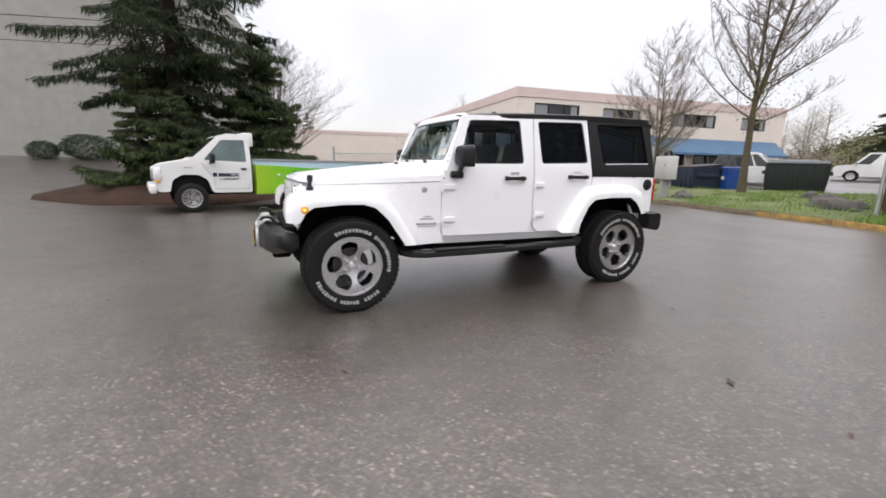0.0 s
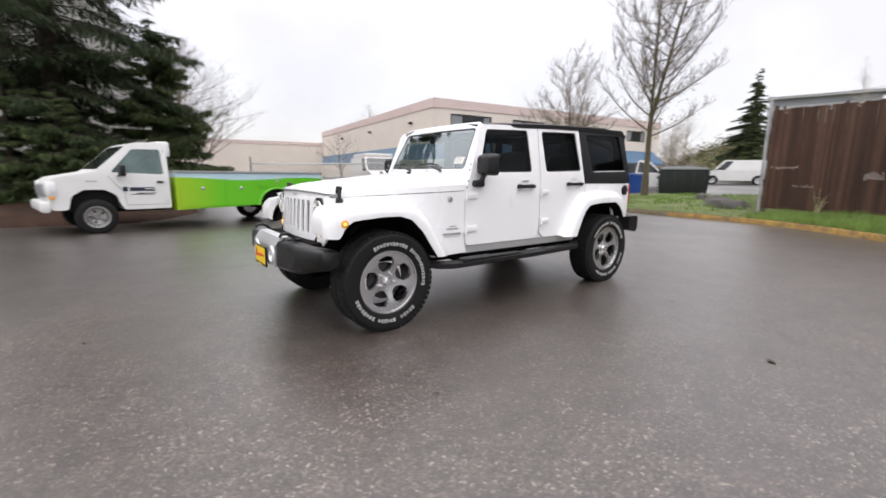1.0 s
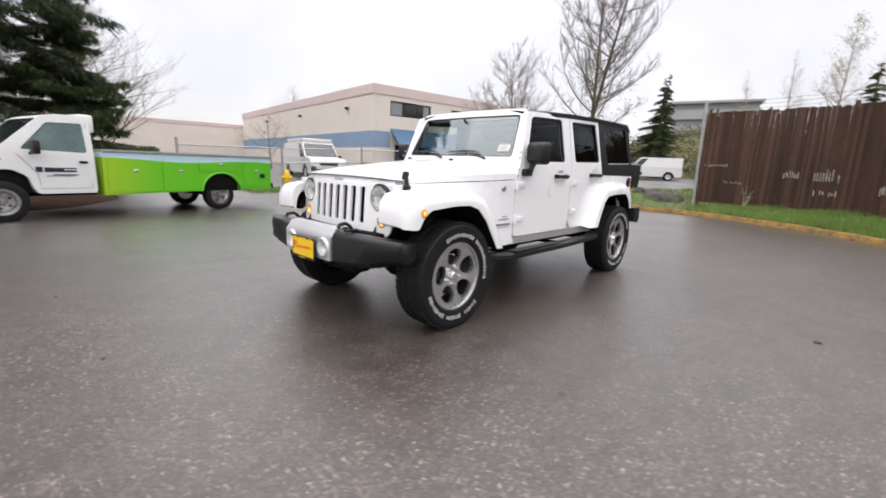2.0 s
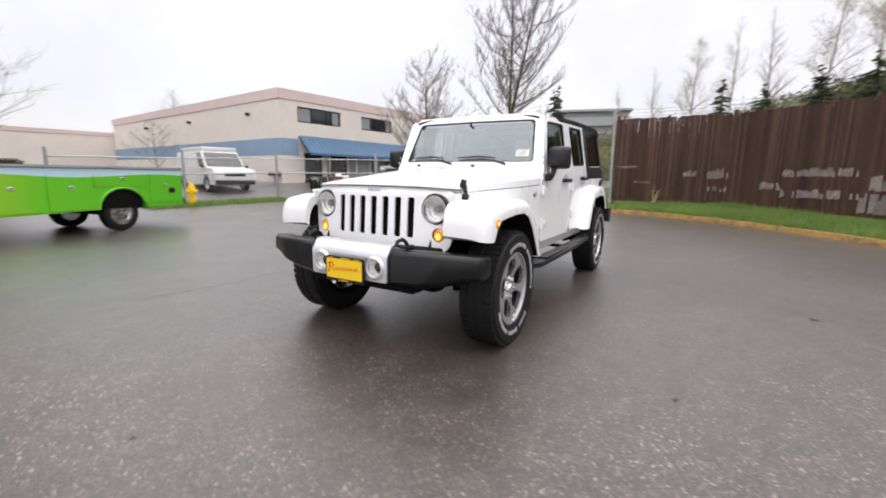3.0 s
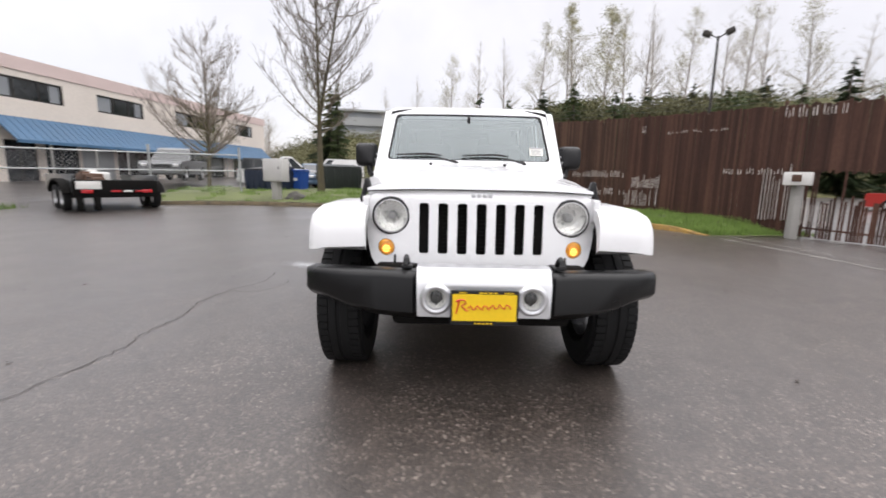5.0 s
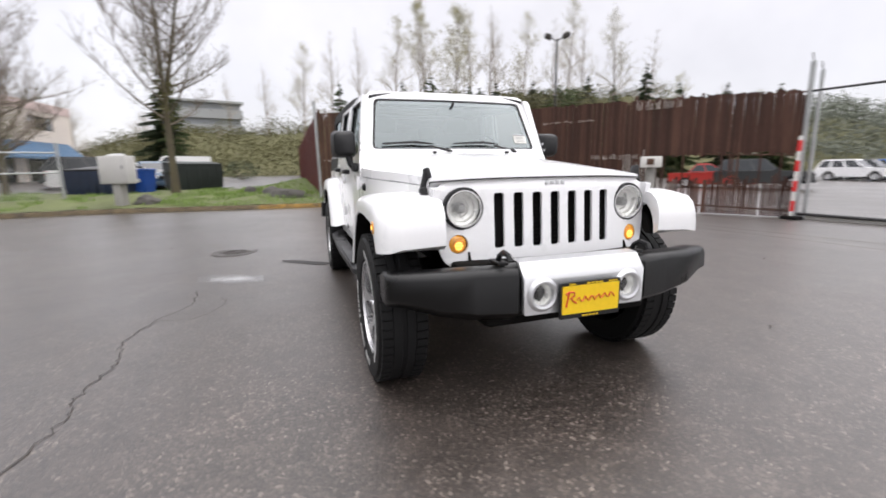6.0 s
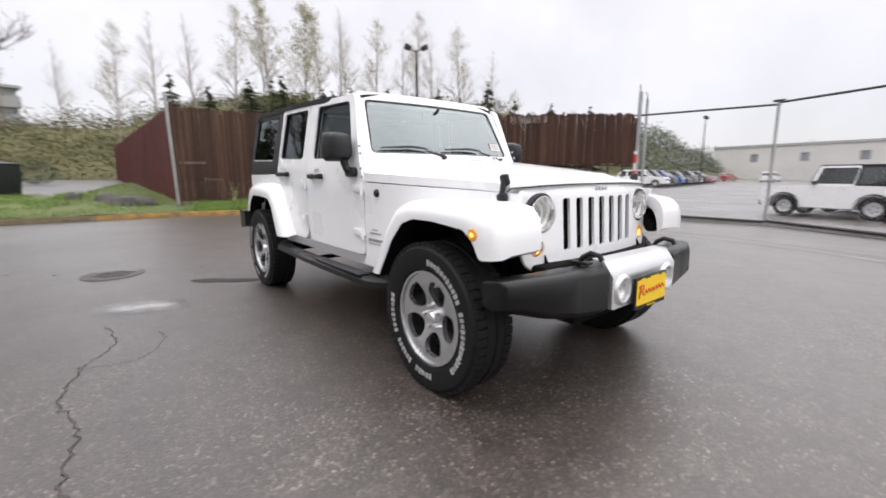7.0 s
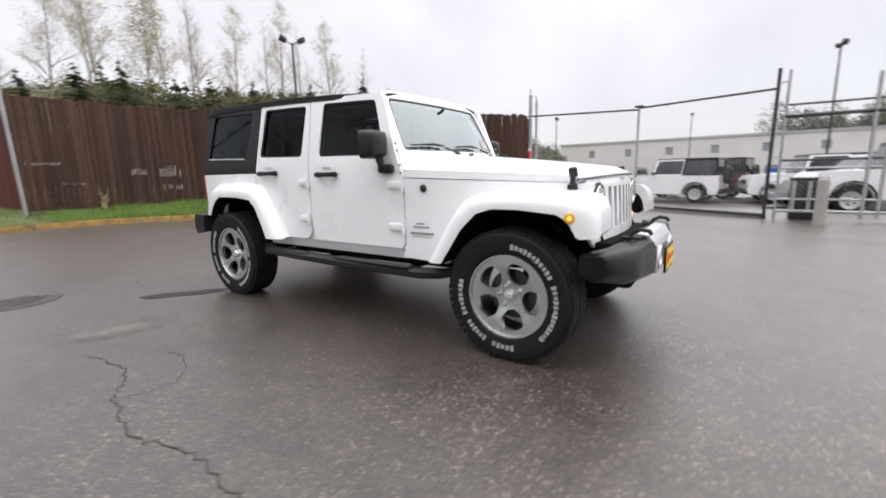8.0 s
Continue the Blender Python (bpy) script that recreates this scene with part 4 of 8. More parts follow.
# ---- plants ----
M.update(
    bark=mat("grey_brown_bark", (0.17, 0.14, 0.11), 0.9, vary=0.35, scale=6, grain=50, bump=0.5),
    mossbark=mat("mossy_bark", (0.088, 0.076, 0.042), 0.95, vary=0.4, scale=3, grain=40, bump=0.6, dirt=(0.065, 0.052, 0.038)),
    darktwig=mat("dark_bare_twigs", (0.095, 0.075, 0.058), 0.9, vary=0.3, scale=3),
    twig=mat("pale_bare_twigs", (0.24, 0.20, 0.165), 0.9, vary=0.3, scale=2),
    needle=mat("dark_spruce_needles", (0.030, 0.044, 0.019), 0.8, vary=0.6, scale=0.8, island=0.5, spec=0.2),
    sprucebark=mat("dark_spruce_bark", (0.038, 0.031, 0.024), 0.95, vary=0.4, scale=5, grain=40, bump=0.4, spec=0.2),
    cedar=mat("mid_green_conifer", (0.058, 0.080, 0.030), 0.8, vary=0.55, scale=1.0, island=0.5, spec=0.2),
    moss=mat("olive_moss_on_twigs", (0.15, 0.145, 0.055), 0.95, vary=0.4, scale=3, island=0.5, spec=0.1),
    bush=mat("clipped_hedge_leaves", (0.035, 0.055, 0.022), 0.7, vary=0.5, scale=2, island=0.5),
    budleaf=mat("fresh_spring_leaves", (0.33, 0.31, 0.16), 0.8, vary=0.3, scale=1, island=0.5),
    # twig colour paled to paint in the haze over distant trees
    hazetwig=mat("haze_paled_twigs", (0.44, 0.405, 0.36), 0.95, vary=0.2, scale=1),
    brush=mat("hillside_brush", (0.118, 0.114, 0.058), 0.95, vary=0.4, scale=0.12, island=0.3, spec=0.15),
    grass=mat("grass_blades", (0.165, 0.255, 0.052), 0.75, vary=0.45, scale=0.8, island=0.6),
    turf=mat("grass_soil", (0.105, 0.122, 0.045), 0.95, vary=0.4, scale=1.5, grain=25, bump=0.4),
    mulch=mat("bark_mulch", (0.040, 0.022, 0.015), 0.95, vary=0.6, scale=2, grain=18, bump=1.0, spec=0.2),
)


def limb(V, F, pts, rads, n=5):
    """Adds a tapering tube to the vertex and face lists."""
    base = len(V)
    for i, p in enumerate(pts):
        d = (pts[min(i + 1, len(pts) - 1)] - pts[max(i - 1, 0)]).normalized()
        a = d.cross(Vector((0, 0, 1)) if abs(d.z) < 0.9 else Vector((1, 0, 0))).normalized()
        b = d.cross(a)
        for k in range(n):
            t = 2 * math.pi * k / n
            V.append(p + (a * math.cos(t) + b * math.sin(t)) * rads[i])
    for i in range(len(pts) - 1):
        for k in range(n):
            F.append((base + i * n + k, base + i * n + (k + 1) % n, base + (i + 1) * n + (k + 1) % n, base + (i + 1) * n + k))


def grow(V, F, tips, rng, p, d, length, r, level, spread, up, kids, n=5):
    """A branch that bends and carries smaller ones."""
    steps = 4 if level > 1 else 3
    pts, rads = [p.copy()], [r]
    for i in range(steps):
        d = (d + Vector((rng.uniform(-1, 1), rng.uniform(-1, 1), rng.uniform(-0.6, 1) * up)) * 0.16).normalized()
        pts.append(pts[-1] + d * length / steps)
        rads.append(r * (1 - 0.72 * (i + 1) / steps))
    limb(V, F, pts, rads, n if level > 1 else 3)
    if level == 0:
        tips.append(pts[-1])
        tips.append(pts[1])
        return
    for k in range(kids[level - 1]):
        f = rng.uniform(0.25, 1.0)
        i = min(steps - 1, int(f * steps))
        q = pts[i].lerp(pts[i + 1], f * steps - i)
        side = Vector((rng.uniform(-1, 1), rng.uniform(-1, 1), rng.uniform(-0.2, 0.5))).normalized()
        nd = (d * (1 - spread) + side * spread + Vector((0, 0, 0.25 * up))).normalized()
        grow(V, F, tips, rng, q, nd, length * (rng.uniform(0.42, 0.68) if level > 1 else rng.uniform(0.2, 0.45)), max(0.004, rads[i] * 0.5), level - 1, spread, up, kids, n)


def leaf_cards(V, F, rng, centres, per, reach, size):
    for c in centres:
        for _ in range(per):
            o = c + Vector((rng.gauss(0, reach), rng.gauss(0, reach), rng.gauss(0, reach)))
            a = Vector((rng.uniform(-1, 1), rng.uniform(-1, 1), rng.uniform(-1, 1))).normalized() * size * rng.uniform(0.6, 1.3)
            b = a.cross(Vector((rng.uniform(-1, 1), rng.uniform(-1, 1), rng.uniform(-1, 1)))).normalized() * size * 0.45
            i = len(V)
            V.extend((o - a, o + b, o + a, o - b))
            F.append((i, i + 1, i + 2, i + 3))


def bare_tree(label, at, seed, trunk_h, height, r, spread, limbs, kids, bark, twig, leaves=None, levels=3, group="", stems=1, limb_len=0.42, lean=0.0, name="tree", thin=0.55, rise=(0.35, 0.95)):
    rng = random.Random(seed)
    tree = thing(name, label, "tree", group, at)
    V, F, cv, cf, tips = [], [], [], [], []
    for st in range(stems):
        off = Vector((rng.uniform(-0.12, 0.12), rng.uniform(-0.12, 0.12), 0)) if st else Vector((0, 0, 0))
        d = Vector((rng.uniform(-0.06, 0.06) + lean, rng.uniform(-0.06, 0.06), 1))
        pts, rads = [], []
        for i in range(9):
            f = i / 8
            pts.append(off + Vector((d.x * height * f + 0.10 * math.sin(3 * f + seed), d.y * height * f + 0.10 * math.sin(4 * f + seed * 2), height * f - 0.25 * (i == 0))))
            rads.append(max(0.012, r * (1 - f) ** 0.85 * (1.25 if i == 0 else 1)))
        limb(V, F, pts, rads, 8)
        for k in range(limbs):
            f = lerp(trunk_h / height, 0.97, (k + rng.random()) / limbs)
            i = min(7, int(f * 8))
            q = pts[i].lerp(pts[i + 1], f * 8 - i)
            a = rng.uniform(0, 2 * math.pi)
            nd = Vector((math.cos(a) * spread, math.sin(a) * spread, rng.uniform(*rise)))
            ln = height * limb_len * (1.05 - f) * rng.uniform(0.75, 1.2) + 0.4
            grow(cv, cf, tips, rng, q, nd.normalized(), ln, rads[i] * thin, levels - 1, 0.55, 0.55, kids)
    raw("trunk", V, F, bark, tree, True)
    raw("crown", cv, cf, twig, tree, True)["kind"] = "stuff"
    if leaves:
        lv, lf = [], []
        leaf_cards(lv, lf, rng, tips, leaves[1], leaves[2], leaves[3])
        raw("foliage", lv, lf, leaves[0], tree)["kind"] = "stuff"
    return tree


def arching_tree(label, at, seed, r, height, stems, reach, twigs, bark, twig, low=2.4, rise=(0.1, 0.8), bunch=1.0, fork=0.0):
    """Upright stems with long limbs that leave flat and sweep upwards, feathered with fine twigs."""
    rng = random.Random(seed)
    tree = thing("tree", label, "tree", "", at)
    V, F, cv, cf, mossy = [], [], [], [], []
    turn = 0.0
    for (ox, oy), z0, (lx, ly), tall, limbs in stems:
        top = height * tall
        pts, rads = [], []
        for i in range(11):
            f = i / 10
            z = lerp(z0 if z0 > 1 else -0.2, top, f)
            bend = 1 if z0 < 1 else f ** 0.7
            pts.append(Vector((ox * bend + lx * (z - z0) + 0.05 * math.sin(5 * f + seed), oy * bend + ly * (z - z0) + 0.05 * math.sin(4 * f + 2 * seed), z)))
            rads.append(max(0.010, r * (1.0 if z0 < 1 else 0.62) * (0.66 if fork and z > fork and z0 < 1 else 1) * (1 - f) ** 1.15 * (1.35 if i == 0 and z0 < 1 else 1)))
        limb(V, F, pts, rads, 9)
        for k in range(limbs):
            z = lerp(max(low, z0 + 0.3), top * 0.97, ((k + rng.random()) / limbs) ** bunch)
            f = (z - pts[0].z) / (top - pts[0].z)
            i = min(9, int(f * 10))
            q = pts[i].lerp(pts[i + 1], f * 10 - i)
            turn += 2.4 + rng.uniform(-0.5, 0.5)
            g = (z - low) / (top - low)
            ln = reach * lerp(1.0, 0.30, g) * rng.uniform(0.55, 1.12)
            e, curl, swing = rng.uniform(*rise), rng.uniform(0.25, 0.85), rng.uniform(-0.5, 0.5)
            path, dirs = [q], []
            for j in range(8):
                h = j / 7
                az, el = turn + swing * h, min(1.45, e + curl * h)
                d = Vector((math.cos(az) * math.cos(el), math.sin(az) * math.cos(el), math.sin(el)))
                dirs.append(d)
                path.append(path[-1] + d * ln / 8)
            if z < low + 1.5:
                mossy.extend(path[0].lerp(path[5], rng.random() ** 1.5) + Vector((rng.uniform(-0.2, 0.2), rng.uniform(-0.2, 0.2), rng.uniform(-0.1, 0.3))) for _ in range(46))
            w0 = min(rads[i] * 0.5, 0.007 + 0.0095 * ln)
            limb(cv, cf, path, [max(0.004, w0 * (1 - j / 8.6)) for j in range(9)], 5)
            for j in range(int(twigs * ln / 1.6) + 4):
                h = rng.uniform(0.10, 1.0)
                m = min(7, int(h * 8))
                p = path[m].lerp(path[m + 1], h * 8 - m)
                d = (dirs[m] + Vector((rng.uniform(-1, 1), rng.uniform(-1, 1), rng.uniform(-0.25, 0.9))) * 0.95).normalized()
                tl = (0.25 + 0.75 * rng.random()) * (0.45 + 0.25 * ln) * (1.15 - 0.6 * h)
                mid = p + d * tl * 0.5
                end = mid + (d + Vector((0, 0, 0.45))).normalized() * tl * 0.5
                limb(cv, cf, [p, mid, end], [0.0085, 0.006, 0.003], 3)
                for _ in range(4):
                    c = p.lerp(end, rng.uniform(0.25, 1.0))
                    e2 = (d + Vector((rng.uniform(-1, 1), rng.uniform(-1, 1), rng.uniform(-0.2, 1.0)))).normalized()
                    limb(cv, cf, [c, c + e2 * tl * rng.uniform(0.2, 0.5)], [0.0055, 0.003], 3)
    raw("trunk", V, F, bark, tree, True)
    raw("crown", cv, cf, twig, tree, True)["kind"] = "stuff"
    V, F = [], []
    leaf_cards(V, F, rng, mossy, 3, 0.16, 0.035)
    ob = raw("moss", V, F, M["moss"], tree)
    ob["kind"], ob["label"] = "stuff", "olive moss on the lower twigs"
    return tree


def conifer(label, at, seed, height, radius, mats, group="", dense=1.0, droop=0.35, bare=0.05, name="conifer", fine=False):
    """A trunk with whorls of drooping boughs, each feathered with needle sprays."""
    rng = random.Random(seed)
    tree = thing(name, label, "tree", group, at)
    V, F = [], []
    limb(V, F, [Vector((0, 0, -0.3)), Vector((0.03, 0, height * 0.5)), Vector((0, 0.02, height))], [radius * 0.055 + 0.05, radius * 0.035 + 0.02, 0.012], 8)
    cv, cf = [], []
    tiers = int(height * 2.6 * dense)
    for t in range(tiers):
        f = (t + rng.random()) / tiers
        z = height * lerp(bare, 0.985, f)
        reach = radius * (1 - f) ** (1.0 if name == "fir" else 0.72) * rng.uniform(0.72, 1.12) + 0.08
        if fine and height > 8:
            reach *= lerp(0.5, 1.0, smooth(0.0, 0.26, f))
        for b in range(rng.randint(4, 6)):
            a = rng.uniform(0, 2 * math.pi)
            ln = reach * (rng.uniform(0.48, 1.08) if fine and height > 6 else rng.uniform(0.65, 1.1))
            out = Vector((math.cos(a), math.sin(a), 0))
            p0, steps = Vector((0, 0, min(height * 0.99, max(0.1, z + rng.uniform(-0.9, 0.9) * height / tiers)))), max(3, int(ln * 2.2))
            lift = 0.10 + (rng.uniform(-0.30, 0.34) if fine else 0.0)
            pts = []
            for i in range(steps + 1):
                g = i / steps
                pts.append(p0 + out * ln * g + Vector((0, 0, ln * (lift * g - droop * g * g + 0.16 * g ** 4))))
            limb(V, F, pts, [max(0.005, (0.02 if fine else 0.035) * ln / 3 * (1 - i / (steps + 1))) for i in range(steps + 1)], 3)
            side = Vector((-out.y, out.x, 0))
            count = int((26 if fine else 26) * ln * dense) + 6
            sway = rng.uniform(-0.25, 0.25)
            for k in range(count):
                g = (k + rng.random()) / count
                g = 0.12 + 0.88 * g
                i = min(steps - 1, int(g * steps))
                q = pts[i].lerp(pts[i + 1], g * steps - i)
                w = ln * 0.20 * (1.15 - g) * rng.uniform(0.6, 1.25) + 0.10
                s = 1 if k % 2 else -1
                tip = q + side * s * w * rng.uniform(0.7, 1.3) + out * w * rng.uniform(0.4, 0.9) + Vector((0, 0, -w * rng.uniform(0.1, 0.75)))
                mid = q.lerp(tip, 0.5)
                th = 0.022 + 0.045 * w
                if fine:
                    # a side twig hung with short sprays
                    limb(V, F, [q, tip], [0.006, 0.003], 3)
                    small = min(1.0, 0.3 + ln * 0.45)
                    for j in range(8):
                        p = q.lerp(tip, (j + rng.random()) / 8)
                        fall = Vector((rng.uniform(-0.12, 0.12), rng.uniform(-0.12, 0.12), -rng.uniform(0.10, 0.34)))
                        if j > 4:
                            fall = (tip - q) * 0.35 + Vector((rng.uniform(-0.1, 0.1), rng.uniform(-0.1, 0.1), rng.uniform(-0.16, 0.06)))
                        fall *= small
                        e = Vector((rng.uniform(-1, 1), rng.uniform(-1, 1), rng.uniform(-0.4, 0.4))).normalized() * rng.uniform(0.011, 0.030)
                        i0 = len(cv)
                        cv.extend((p, p + fall * 0.45 + e, p + fall, p + fall * 0.45 - e))
                        cf.append((i0, i0 + 1, i0 + 2, i0 + 3))
                    continue
                i0 = len(cv)
                cv.extend((q, mid + out * th + Vector((0, 0, th * 0.5)), tip, mid - out * th - Vector((0, 0, th * 0.6))))
                cf.append((i0, i0 + 1, i0 + 2, i0 + 3))
                if k % 3:
                    hang = q + Vector((rng.uniform(-0.08, 0.08), rng.uniform(-0.08, 0.08), -w * rng.uniform(0.5, 1.1)))
                    i0 = len(cv)
                    cv.extend((q + side * th, hang, q - side * th, q + Vector((0, 0, th))))
                    cf.append((i0, i0 + 1, i0 + 2, i0 + 3))
    raw("trunk", V, F, mats[0], tree, True)
    raw("crown", cv, cf, mats[1], tree)["kind"] = "stuff"
    return tree


def shrub(label, at, seed, sx, sy, sz, material, count=900, size=0.07, name="shrub", rz=0.0, group=""):
    rng = random.Random(seed)
    ob = thing(name, label, "shrub", group, at, rz)
    V, F, sv, sf = [], [], [], []
    for k in range(10):
        a = rng.uniform(0, 6.28)
        limb(sv, sf, [Vector((0, 0, -0.05)), Vector((math.cos(a) * sx * 0.3, math.sin(a) * sy * 0.3, sz * rng.uniform(0.5, 0.85)))], [0.02, 0.006], 4)
    raw("stem", sv, sf, M["bark"], ob, True)["kind"] = "stuff"
    for k in range(count):
        u = Vector((rng.gauss(0, 1), rng.gauss(0, 1), rng.gauss(0, 1))).normalized() * rng.uniform(0.72, 1.03)
        lump = 1 + 0.16 * noise.noise(Vector((u.x * 2 + seed, u.y * 2, u.z * 2)))
        c = Vector((u.x * sx / 2 * lump, u.y * sy / 2 * lump, sz * 0.5 + u.z * sz / 2 * lump))
        if c.z < 0.02:
            c.z = abs(c.z) * 0.3 + 0.02
        leaf_cards(V, F, rng, [c], 1, 0.02, size)
    raw("foliage", V, F, material, ob)["kind"] = "stuff"
    return ob


# ---- other vehicles ----
M.update(
    blue=mat("blue_car_paint", (0.02, 0.12, 0.42), 0.3, vary=0.05, coat=0.5),
    redpaint=mat("red_car_paint", (0.35, 0.025, 0.02), 0.3, vary=0.05, coat=0.5),
    greypaint=mat("grey_car_paint", (0.16, 0.165, 0.17), 0.32, vary=0.05, coat=0.5),
    darkpaint=mat("dark_car_paint", (0.022, 0.025, 0.026), 0.3, vary=0.1, coat=0.5),
    silverpaint=mat("silver_car_paint", (0.42, 0.43, 0.44), 0.32, 0.4, vary=0.05, coat=0.4),
    steel=mat("galvanised_steel", (0.40, 0.41, 0.41), 0.5, 0.55, vary=0.2, scale=4, grain=60),
    rust=mat("rusty_dark_steel", (0.10, 0.055, 0.035), 0.8, 0.1, vary=0.5, scale=3, bump=0.4),
)


def road_wheel(parent, x, y, r, w=0.22, rim=None, side=1):
    hub = new("wheel")
    hub.matrix_basis = Matrix.Translation((x, y, r)) @ (Matrix() if side > 0 else Matrix.Rotation(math.pi, 4, "Z"))
    hub.parent = parent
    bm, h, q = BM(), w / 2, r * 0.62
    lathe(bm, [(q, h * 0.7), (q * 1.06, h * 0.95), (lerp(q, r, 0.6), h), (r * 0.97, h * 0.8), (r, h * 0.5), (r, -h * 0.5), (r * 0.97, -h * 0.8), (q, -h * 0.8)], AX_Y, 28, loop=True)
    part("tyre", bm, M["rubber"], hub)
    bm = BM()
    lathe(bm, [(0.0, h * 0.62), (q * 0.22, h * 0.66), (q * 0.3, h * 0.35), (q * 0.72, h * 0.45), (q * 0.82, h * 0.72), (q * 1.02, h * 0.78), (q * 1.02, -h * 0.5), (0.0, -h * 0.5)], AX_Y, 24)
    rm = part("rim", bm, rim or M["silver"], hub)
    for k in range(5):
        a = 2 * math.pi * k / 5
        bm = BM()
        box(bm, (q * 0.52 * math.cos(a), h * 0.46, q * 0.52 * math.sin(a)), (q * 0.2, 0.02, q * 0.2), 0.01)
        part("rim_opening", bm, M["pocket"], rm)
    return hub


def road_car(label, at, rz, paint, kind, L=4.5, W=1.8, H=1.5, group="parked cars", name="car"):
    """A parked vehicle built from its side profile; the front looks to local +x."""
    car = thing(name, label, "van" if kind == "van" else "pickup" if kind == "pickup" else "car", group, at, rz)
    f, b, h = L / 2, -L / 2, H
    r = 0.36 if kind in ("van", "pickup", "suv", "jeep") else 0.32
    ax, bx = f - L * 0.19, b + L * 0.2
    belt = h * {"sedan": 0.64, "suv": 0.60, "van": 0.58, "pickup": 0.60, "jeep": 0.62}[kind]
    hood = h * {"sedan": 0.60, "suv": 0.58, "van": 0.56, "pickup": 0.58, "jeep": 0.60}[kind]
    g = 0.24 if kind == "sedan" else 0.34
    rear = belt if kind != "sedan" else belt * 0.98
    low = [(b, rear * 0.98), (b - 0.02, g + 0.15), (b + 0.05, g)]
    for cx in (bx, ax):
        low += [(cx - r * 1.22, g)] + [(cx + r * 1.2 * math.cos(a), g + 0.02 + r * 1.2 * math.sin(a)) for a in (2.7, 2.1, 1.57, 1.04, 0.44)] + [(cx + r * 1.22, g)]
    low += [(f - 0.06, g), (f + 0.02, g + 0.15), (f, hood * 0.84), (f - 0.12, hood * 0.97)]
    wb = {"sedan": 0.16, "suv": 0.18, "van": 0.31, "pickup": 0.15, "jeep": 0.14}[kind] * L
    low += [(wb + 0.25, belt), (wb, belt)]
    bm = BM()
    Y = lambda s: (lambda x, z, w: Vector((x, s * (W / 2 - 0.05 * abs(z - belt * 0.75) ** 2 + w), z)))
    for s in (1, -1):
        plate(bm, low, [], Y(s), 0.03)
    edge = [p for p in low]
    ring = lambda s: [Vector((x, s * (W / 2 - 0.05 * abs(z - belt * 0.75) ** 2 - 0.01), z)) for x, z in edge]
    loft(bm, [ring(1), ring(-1)], caps=False)
    part("body", bm, paint, car)
    cab = {"sedan": [(b + 0.22 * L, belt), (b + 0.32 * L, h), (wb - 0.20 * L, h), (wb, belt)],
           "suv": [(b + 0.02, belt), (b + 0.10 * L, h), (wb - 0.16 * L, h), (wb, belt)],
           "van": [(b + 0.01, belt), (b + 0.03, h - 0.02), (wb - 0.15 * L, h), (wb, belt)],
           "pickup": [(b + 0.40 * L, belt), (b + 0.42 * L, h), (wb - 0.14 * L, h), (wb, belt)],
           "jeep": [(b + 0.04, belt), (b + 0.08, h), (wb - 0.06 * L, h), (wb, belt)]}[kind]
    C = lambda s: (lambda x, z, w: Vector((x, s * (W / 2 - 0.03 - 0.22 * (z - belt) * (0.5 if kind in ("van", "jeep") else 1) + w), z)))
    bm = BM()
    for s in (1, -1):
        plate(bm, rp(cab, 0.06, 3), [], C(s), 0.02)
    cr = rp(cab, 0.06, 3)
    loft(bm, [[C(1)(p[0], p[1], -0.002) for p in cr], [C(-1)(p[0], p[1], -0.002) for p in cr]], caps=False)
    top = part("cabin", bm, M["hardtop"] if kind == "jeep" else paint, car)
    (x0, _), (x1, _), (x2, _), (x3, _) = cab
    zt, zb = h - 0.10, belt + 0.05
    def at_z(xa, xb, z):
        return lerp(xa, xb, (z - belt) / (h - belt))
    cuts = {"sedan": (0.5,), "suv": (0.30, 0.64), "van": (0.78,), "pickup": (0.45,), "jeep": (0.50,)}[kind]
    fr = [0.0, *cuts, 1.0]
    for s in (1, -1):
        for k in range(len(fr) - 1):
            if kind == "van" and k == 0:
                continue
            a, c = fr[k] + 0.03, fr[k + 1] - 0.03
            X = lambda q, z: lerp(at_z(x0, x1, z) + 0.05, at_z(x3, x2, z) - 0.07, q)
            pane("side_window", rp([(X(a, zb), zb), (X(c, zb), zb), (X(c, zt), zt), (X(a, zt), zt)], 0.03, 2), lambda x, z, w, s=s: C(s)(x, z, w + 0.006), M["darkglass"], top, 0.01)
        if kind == "jeep":
            D = lambda x, z, w, s=s: C(s)(x, z, w + 0.004)
            pane("door_frame", rp([(X(0.52, belt), belt - 0.02), (X(1.02, belt), belt - 0.02), (X(1.02, h - 0.04), h - 0.04), (X(0.52, h - 0.04), h - 0.04)], 0.03, 2), D, paint, top, 0.006)
    inset = 0.10
    for nm, xa, xb, sg in (("windscreen", x3, x2, 1), ("rear_window", x0, x1, -1)):
        if kind == "van" and sg < 0:
            continue
        n = Vector((h - belt, 0, xa - xb)).normalized() if sg > 0 else Vector((-(h - belt), 0, xb - xa)).normalized()
        Q = lambda u, v, w, xa=xa, xb=xb, n=n: Vector((at_z(xa, xb, v), u * (1 - 0.22 * (v - belt) / W), v)) + n * (w + 0.006)
        hw = W / 2 - inset
        pane(nm, rp([(-hw, zb), (hw, zb), (hw, zt), (-hw, zt)], 0.05, 2), Q, M["darkglass"], top, 0.01)
